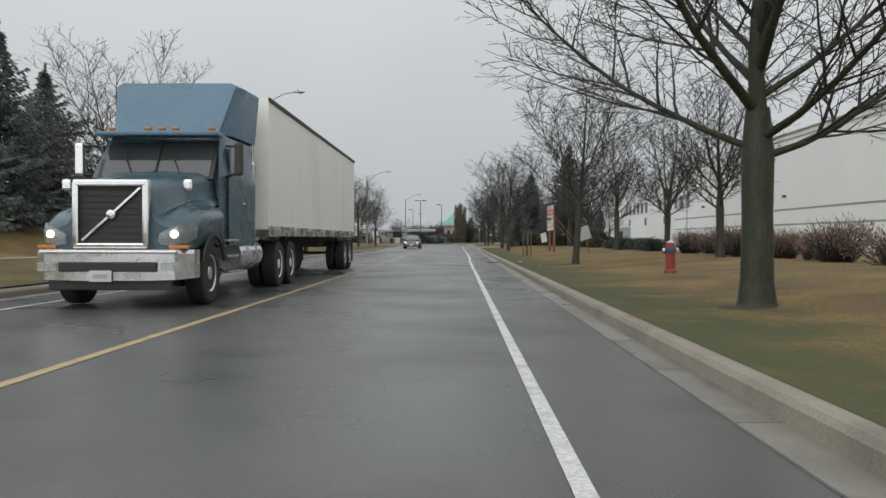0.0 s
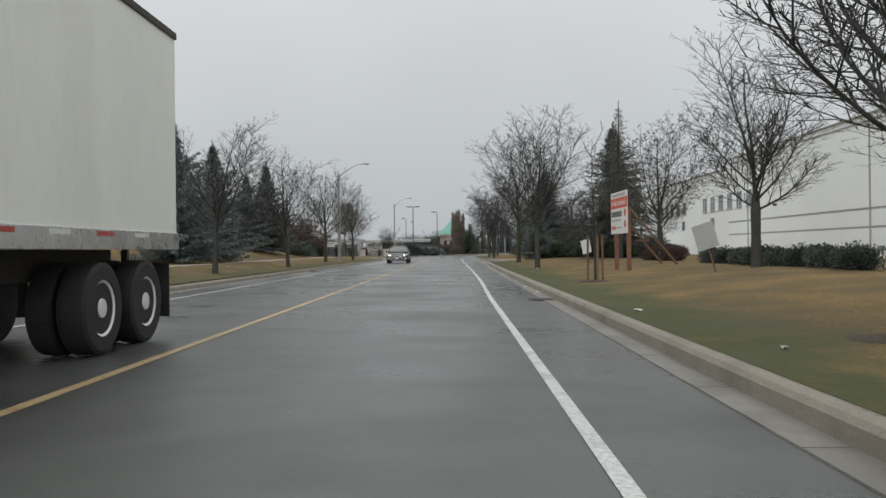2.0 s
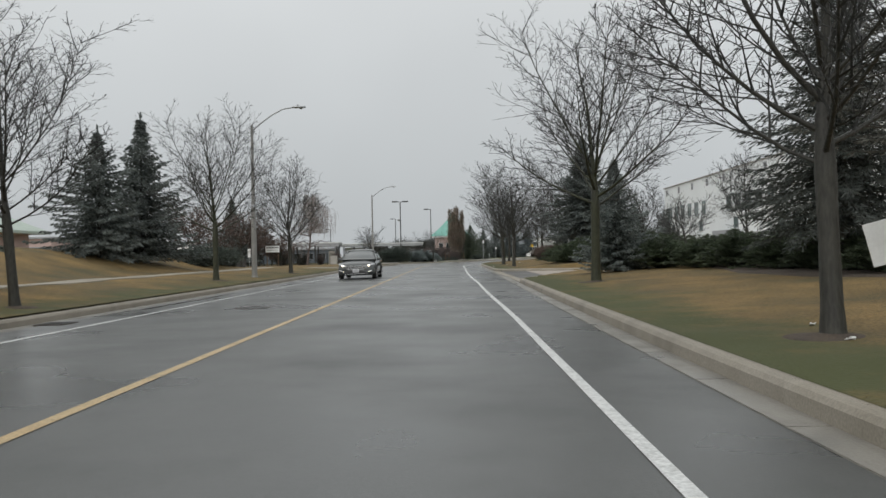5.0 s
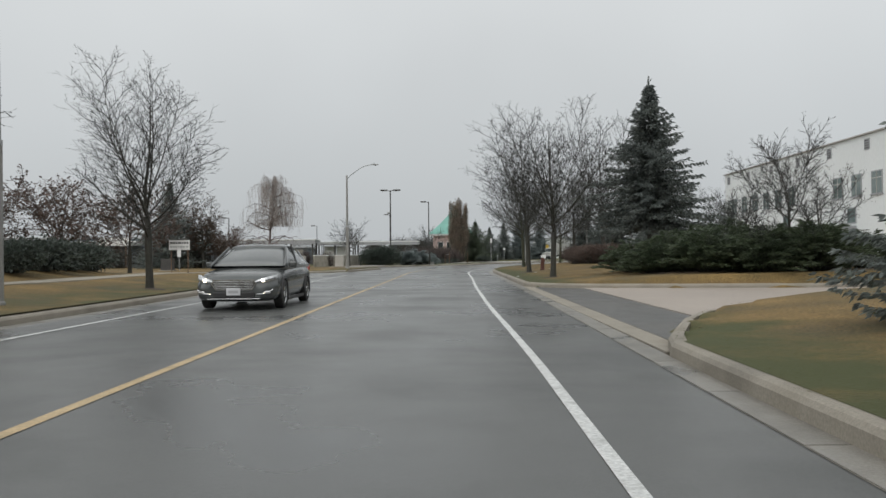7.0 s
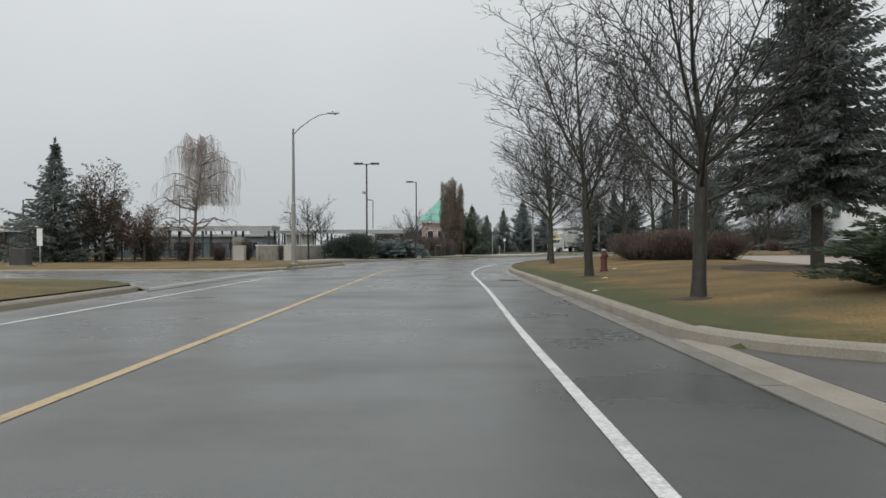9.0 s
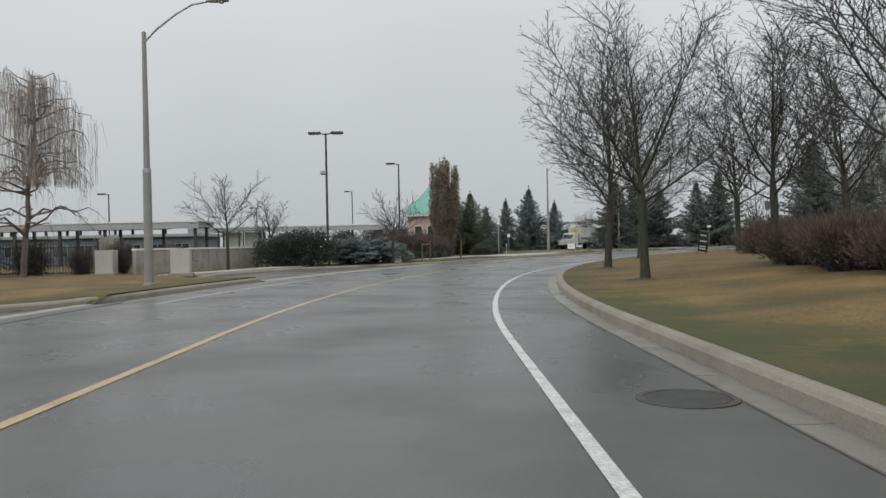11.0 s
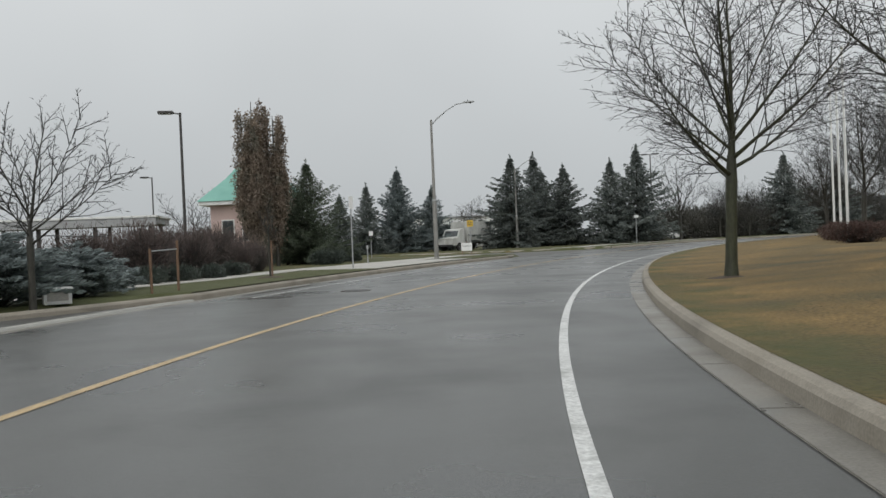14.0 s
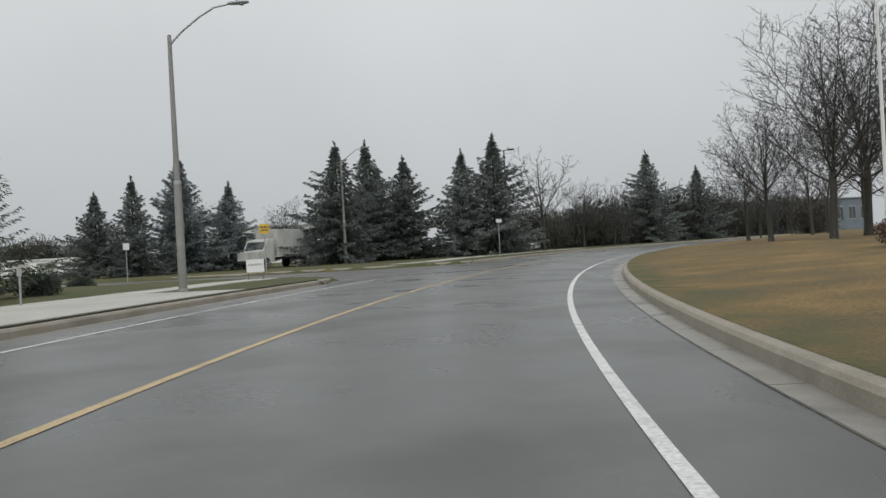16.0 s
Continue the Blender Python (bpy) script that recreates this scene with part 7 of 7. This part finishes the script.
def box_lorry():
    t = thing("box_truck", "white box truck parked behind the trees", "truck", pose(21.2, 226.6, gz(21.2, 226.6) + 0.02, 0, 0, -48))
    part("cargo_box", B(0, 3.5, 1.95, 2.2, 4.0, 2.1, 0.04), GRIMEWHITE, t)
    for k in range(7):
        part("rib", B(-1.12, 1.75 + 0.58 * k, 1.95, 0.04, 0.06, 1.95, 0.01), GRIMEWHITE, t)
    part("cab", loft(bmesh.new(), [[(w, y, 0.55), (w, y, h), (-w, y, h), (-w, y, 0.55)] for y, w, h in ((-0.9, 0.95, 1.25), (-0.1, 1.02, 1.4), (0.35, 1.0, 2.2), (1.1, 1.0, 2.3))]), GRIMEWHITE, t)
    part("windscreen", B(0, 0, 0.35, 1.7, 0.02, 0.66, 0.01, pose(0, -0.09, 1.46, -29, 0, 0)), SCREEN, t)
    part("bumper", B(0, -0.95, 0.55, 1.95, 0.15, 0.22, 0.03), BLACK, t)
    part("chassis", B(0, 3.0, 0.75, 0.9, 6.8, 0.22), RUST, t)
    for sg in (-1, 1):
        for y in (0.1, 5.0):
            wheel(t, sg * 0.95, y, 0.42, 0.26, holes=5)
    return t


box_lorry()


# ---------------------------------------------------------------- buildings
def factory():
    t = thing("factory", "long white factory with an office end and grey wall bands", "building")
    x, z1 = 30.0, 9.8
    y0, y1 = -40.0, 152.0
    # wall in courses between recessed bands
    levels = [(0.0, 2.42, WALLWHITE, 0.0), (2.42, 2.56, BANDGREY, 0.03), (2.56, 3.62, WALLWHITE, 0.0), (3.62, 3.78, BANDGREY, 0.03), (3.78, 9.3, WALLWHITE, 0.0), (9.3, 9.44, BANDGREY, -0.04), (9.44, 9.8, WALLWHITE, 0.0)]
    for a, b, m, inset in levels:
        part("wall", B(x + inset + 20, (y0 + y1) / 2 - 26, (a + b) / 2 - 0.2, 40, y1 - y0 - 52, b - a), m, t)
    off = part("office_wall", B(x + 20.0, 126.0, 4.2, 40, 52.0, 9.2), WALLWHITE, t)
    part("roof_edge", B(x - 0.02, 126.0, 8.82, 0.3, 52.2, 0.1, 0.01), WALK, t)
    part("roof_edge", B(x - 0.02, 30.0, 9.64, 0.3, 140.0, 0.1, 0.01), WALK, t)
    for k in range(18):
        y = 149.3 - 2.63 * k - 5.2 * (k // 6)
        w = part("window", B(x - 0.015, y, 5.58, 0.06, 1.36, 1.5, 0.01), BANDGREY, t)
        part("pane", B(x - 0.04, y, 5.58, 0.02, 1.2, 1.36), OFFGLASS, w)
        part("mullion", B(x - 0.056, y, 5.58, 0.02, 0.05, 1.36), WALK, w)
        part("transom", B(x - 0.056, y, 5.86, 0.02, 1.2, 0.05), WALK, w)
        part("sill", B(x - 0.06, y, 4.8, 0.12, 1.5, 0.07, 0.01), BANDGREY, w)
    for k in range(9):
        w = part("vent", B(x - 0.015, 150.9 - 5.33 * k, 8.15, 0.06, 0.66, 0.72, 0.01), BANDGREY, t)
        for j in range(4):
            part("louvre", B(x - 0.05, 150.9 - 5.33 * k, 7.9 + 0.16 * j, 0.03, 0.52, 0.06), DARKMETAL, w)
        if k % 2 == 0:
            w = part("window", B(x - 0.015, 148.0 - 5.4 * k, 3.6, 0.06, 1.2, 1.1, 0.01), BANDGREY, t)
            part("pane", B(x - 0.04, 148.0 - 5.4 * k, 3.6, 0.02, 1.05, 0.95), OFFGLASS, w)
    d = part("entrance", B(x - 0.5, 128.0, 1.4, 1.2, 4.4, 3.0, 0.03), BANDGREY, t)
    part("glass_door", B(x - 1.12, 128.0, 1.2, 0.03, 3.6, 2.3), SCREEN, d)
    for y in (18, 42, 66, 88):
        v = part("wall_light", B(x - 0.12, y, 4.6, 0.24, 0.3, 0.2, 0.02), DARKMETAL, t)
        part("downpipe", B(x - 0.04, y + 6.5, 4.6, 0.08, 0.1, 9.3), BANDGREY, t)
    return t


factory()


def pavilion():
    t = thing("pavilion", "small pink pavilion with a green pyramid roof", "building", pose(2.9, 203.2, gz(2.9, 203.2), 0, 0, -12))
    part("wall", B(0, 0, 2.1, 5.2, 5.2, 4.4), PINK, t)
    for sg in (-1, 1):
        for k in (-1.4, 0, 1.4):
            w = part("window", B(k, sg * 2.62, 2.4, 0.9, 0.06, 1.5, 0.01), SIGNWHITE, t)
            part("pane", B(k, sg * 2.655, 2.4, 0.76, 0.02, 1.36), SCREEN, w)
    part("fascia", B(0, 0, 4.28, 6.4, 6.4, 0.26, 0.02), SIGNWHITE, t)
    bm = bmesh.new()
    base = [bm.verts.new((sx * 3.3, sy * 3.3, 4.42)) for sx, sy in ((-1, -1), (1, -1), (1, 1), (-1, 1))]
    mid = [bm.verts.new((sx * 1.75, sy * 1.75, 6.0)) for sx, sy in ((-1, -1), (1, -1), (1, 1), (-1, 1))]
    top = [bm.verts.new((sx * 0.12, sy * 0.12, 8.1)) for sx, sy in ((-1, -1), (1, -1), (1, 1), (-1, 1))]
    for a, b in ((base, mid), (mid, top)):
        for k in range(4):
            bm.faces.new((a[k], a[(k + 1) % 4], b[(k + 1) % 4], b[k]))
    bm.faces.new(top)
    bm.faces.new(base[::-1])
    r = part("roof", bm, GREENROOF, t, "patina-green pyramid roof")
    part("finial", lathe(bmesh.new(), [(0.1, 8.05), (0.06, 8.3), (0.09, 8.4), (0.01, 8.8)], 10), GREENROOF, r)
    return t


pavilion()


def canopy(x0, x1, y, z, depth, label, bays, turn=0.0):
    cx = (x0 + x1) / 2
    w = x1 - x0
    t = thing("platform_canopy", label, "canopy", pose(cx, y, 0.1, 0, 0, turn), "station roofs")
    part("roof", B(0, 0, z, w, depth, 0.34, 0.03), BANDGREY, t)
    part("gutter_board", B(0, -depth / 2 - 0.03, z - 0.06, w + 0.06, 0.05, 0.42, 0.01), BANDGREY, t)
    part("roof_sheet", B(0, 0, z + 0.24, w + 0.2, depth + 0.2, 0.12, 0.01), SIGNWHITE, t)
    for k in range(bays + 1):
        px = -w / 2 + 0.4 + (w - 0.8) * k / bays
        for py in (-depth * 0.36, depth * 0.36):
            part("post", B(px, py, z / 2 - 0.1, 0.2, 0.2, z - 0.1, 0.01), DARKMETAL, t)
    return t


canopy(-21.0, -2.2, 194.0, 2.95, 5.0, "long flat grey platform roof on dark posts", 6)
canopy(-46.0, -23.0, 190.0, 3.3, 6.0, "low grey platform roof on dark posts", 7)
canopy(-78.0, -50.0, 186.0, 3.8, 6.0, "low grey platform roof on dark posts", 7)


def station_block(x0, x1, y, depth, h, wall, label, bays, roofing=BANDGREY):
    cx, w = (x0 + x1) / 2, x1 - x0
    t = thing("station_building", label, "building", pose(cx, y, 0.0), "station buildings")
    part("wall", B(0, depth / 2, h / 2 - 0.1, w, depth, h + 0.2), wall, t)
    part("roof", B(0, depth / 2, h + 0.12, w + 0.8, depth + 0.8, 0.26, 0.03), roofing, t)
    for k in range(bays):
        px = -w / 2 + w * (k + 0.5) / bays
        wd = part("window", B(px, -0.02, h * 0.55, w / bays * 0.62, 0.06, h * 0.42, 0.01), BANDGREY, t)
        part("pane", B(px, -0.055, h * 0.55, w / bays * 0.56, 0.02, h * 0.37), SCREEN, wd)
        part("mullion", B(px, -0.07, h * 0.55, 0.06, 0.02, h * 0.37), BANDGREY, wd)
    return t


station_block(-33, -17.0, 180.0, 8, 2.3, STATION, "low blue-grey station building behind the fence", 8)
canopy(-44.0, -14.0, 173.0, 2.9, 4.0, "low grey platform roof on dark posts", 9)
station_block(-62, -37.0, 172.0, 8, 3.6, STATION, "low blue-grey station building behind the fence", 9)
def hall():
    """A low hall with a hipped roof."""
    t = thing("hall", "low pink hall with white columns and pale green roof", "building", pose(-42.0, 100.0, 0.0))
    part("wall", B(0, 5, 1.6, 26, 10, 3.4), PINK, t)
    bm = bmesh.new()
    loft(bm, [[(-14 + k, -1.2 + k, z), (14 - k, -1.2 + k, z), (14 - k, 11.2 - k, z), (-14 + k, 11.2 - k, z)] for k, z in ((0, 3.3), (0, 3.5), (2.6, 4.9))])
    part("roof", bm, PALEGREEN, t, "pale green hipped roof")
    for k in range(9):
        px = -12.0 + 3.0 * k
        part("column", B(px, -0.9, 1.6, 0.3, 0.3, 3.4, 0.02), SIGNWHITE, t)
        if k < 8:
            wd = part("window", B(px + 1.5, -0.03, 1.7, 1.7, 0.08, 1.5, 0.01), SIGNWHITE, t)
            part("pane", B(px + 1.5, -0.08, 1.7, 1.5, 0.02, 1.3), SCREEN, wd)
            part("mullion", B(px + 1.5, -0.095, 1.7, 0.06, 0.02, 1.3), SIGNWHITE, wd)
    return t


hall()
station_block(-75, -45.0, 146.0, 10, 4.0, PINK, "low pale building across the side street", 9)
station_block(108, 158.0, 290.0, 12, 6.6, STATION, "long grey building with tall windows beyond the bend", 15)
station_block(60, 82.0, 274.0, 9, 4.4, WALLWHITE, "low white building beyond the bend", 8)
station_block(24, 48.0, 275.0, 12, 5.0, WALLWHITE, "low white building behind the spruces", 7)
t = thing("storage_shed", "long low white shed behind dark shrubs", "shed", pose(2.6, 262.0, 0.0, 0, 0, -18))
part("wall", B(0, 2.5, 0.9, 12.0, 5.0, 2.2), WALLWHITE, t)
part("roof", B(0, 2.5, 2.06, 12.4, 5.4, 0.14, 0.02), SIGNWHITE, t)
for k in range(4):
    part("roller_door", B(-4.5 + 3.0 * k, -0.03, 0.85, 2.2, 0.06, 1.7, 0.01), WALK, t)
t = thing("small_house", "small pale house with white windows beyond the bend", "house", pose(73.0, 262.0, 0.0, 0, 0, -22))
part("wall", B(0, 3.0, 1.9, 7.0, 6.0, 3.9), WALLTAN, t)
bm = bmesh.new()
loft(bm, [[(-4.0 + k, -0.5 + 0.9 * k, z), (4.0 - k, -0.5 + 0.9 * k, z), (4.0 - k, 6.5 - 0.9 * k, z), (-4.0 + k, 6.5 - 0.9 * k, z)] for k, z in ((0, 3.75), (0, 3.95), (3.0, 5.9))])
part("roof", bm, ROOFGREY, t)
for k in (-2.2, 0.2, 2.4):
    wd = part("window", B(k, -0.03, 1.9, 1.2, 0.08, 1.5, 0.01), SIGNWHITE, t)
    part("pane", B(k, -0.08, 1.9, 0.95, 0.02, 1.25), SCREEN, wd)

def shelter(x, y, turn):
    t = thing("bus_shelter", "open shelter with a flat roof and frosted panels", "shelter", pose(x, y, 0.1, 0, 0, turn))
    part("roof", B(0, 0, 2.62, 3.9, 1.9, 0.2, 0.02), BANDGREY, t)
    part("roof_sheet", B(0, 0, 2.75, 4.0, 2.0, 0.06, 0.01), SIGNWHITE, t)
    for px in (-1.6, 0.0, 1.6):
        for py in (-0.7, 0.7):
            part("post", B(px, py, 1.25, 0.1, 0.1, 2.6, 0.008), DARKMETAL, t)
    for px in (-0.8, 0.8):
        part("panel", B(px, 0.72, 1.35, 1.42, 0.03, 2.1, 0.005), SIGNWHITE, t)
    part("bench", B(0, 0.4, 0.45, 2.6, 0.4, 0.06, 0.01), WOOD, t)
    return t


shelter(-12.4, 177.0, 0)


def low_wall(pts, h, label):
    t = thing("garden_wall", label, "wall")
    for (xa, ya), (xb, yb) in zip(pts, pts[1:]):
        ln, a = math.hypot(xb - xa, yb - ya), math.degrees(math.atan2(yb - ya, xb - xa))
        n = max(1, int(ln / 1.6))
        for k in range(n):
            f = (k + 0.5) / n
            m = pose(xa + (xb - xa) * f, ya + (yb - ya) * f, 0.1, 0, 0, a)
            part("panel", B(0, 0, h / 2, ln / n - 0.03, 0.16, h, 0.01, m), WALLTAN, t)
            part("coping", B(0, 0, h + 0.04, ln / n - 0.01, 0.24, 0.09, 0.01, m), SIGNWHITE, t)
    return t


low_wall([(-10.3, 148.6), (-9.0, 152.4), (-7.0, 160.2)], 1.12, "stained beige panel wall with white coping")


def iron_fence(x0, y0, x1, y1, label, h=1.5, gap=0.14):
    t = thing("iron_fence", label, "fence")
    ln, a = math.hypot(x1 - x0, y1 - y0), math.degrees(math.atan2(y1 - y0, x1 - x0))
    m = pose(x0, y0, 0.1, 0, 0, a)
    for z in (0.15, h - 0.18):
        part("rail", B(ln / 2, 0, z, ln, 0.04, 0.05, 0, m), BLACK, t)
    n = int(ln / 2.4)
    for k in range(n + 1):
        part("post", B(ln * k / n, 0, h / 2, 0.08, 0.08, h + 0.1, 0, m), BLACK, t)
    one = None
    k = 0
    while k * gap < ln:
        ob = part("picket", B(0, 0, h / 2, 0.022, 0.022, h), BLACK, t) if one is None else part("picket", one, None, t)
        one = ob.data
        ob.matrix_basis = m @ pose(k * gap, 0, 0)
        k += 1
    return t


iron_fence(-34.0, 151.5, -12.6, 150.4, "black iron picket fence along the station")


def cabinet(x, y, w, d, h, turn, label, material=WALK):
    t = thing("utility_cabinet", label, "cabinet", pose(x, y, gz(x, y), 0, 0, turn), "utility cabinets")
    part("body", B(0, 0, h / 2, w, d, h, 0.03), material, t)
    part("plinth", B(0, 0, 0.02, w + 0.2, d + 0.2, 0.14, 0.01), CONCRETE, t)
    part("door", B(0, -d / 2 - 0.008, h / 2, w * 0.86, 0.016, h * 0.84, 0.006), material, t)
    return t


cabinet(-12.0, 150.2, 0.7, 0.7, 1.7, 0, "pale square gate pillar beside the fence", WALLTAN)
cabinet(-7.6, 146.6, 0.8, 0.5, 1.1, 10, "pale grey utility cabinet by the side street")
cabinet(-11.5, 148.6, 0.8, 0.6, 1.1, 0, "pale grey utility cabinet by the side street")
cabinet(-19.0, 133.5, 0.9, 0.6, 0.95, 0, "dark utility cabinet by the side street", DARKMETAL)


# ---------------------------------------------------------------- litter
def scrap(x, y, size, seed):
    r = random.Random(seed)
    b = bmesh.new()
    grid = [[b.verts.new(((i - 1.5) * size / 3 + r.uniform(-0.02, 0.02), (j - 1) * size / 4 + r.uniform(-0.02, 0.02), 0.012 + r.uniform(0, 0.035))) for j in range(3)] for i in range(4)]
    for i in range(3):
        for j in range(2):
            b.faces.new((grid[i][j], grid[i + 1][j], grid[i + 1][j + 1], grid[i][j + 1]))
    ob = part("paper_scrap", b, SIGNWHITE)
    ob.matrix_basis = pose(x, y, max(gz(x, y) + 0.02, 0.0), 0, 0, r.uniform(0, 360))
    so = ob.modifiers.new("thickness", "SOLIDIFY")
    so.thickness = 0.006
    return tagged(ob, "crumpled scrap of white paper on the ground", "litter", "litter")


for k, (x, y, sz) in enumerate(((5.0, 48.0, 0.14), (5.15, 42.6, 0.16), (5.2, 39.9, 0.14), (7.34, 114.3, 0.2), (6.0, 108.45, 0.12), (6.15, 26.9, 0.17), (5.86, 31.55, 0.2), (7.24, 58.5, 0.13), (6.93, 56.95, 0.13), (-5.9, 41.5, 0.2), (8.9, 120.5, 0.18), (-8.2, 60.0, 0.16))):
    scrap(x, y, 0.7 * sz, k)
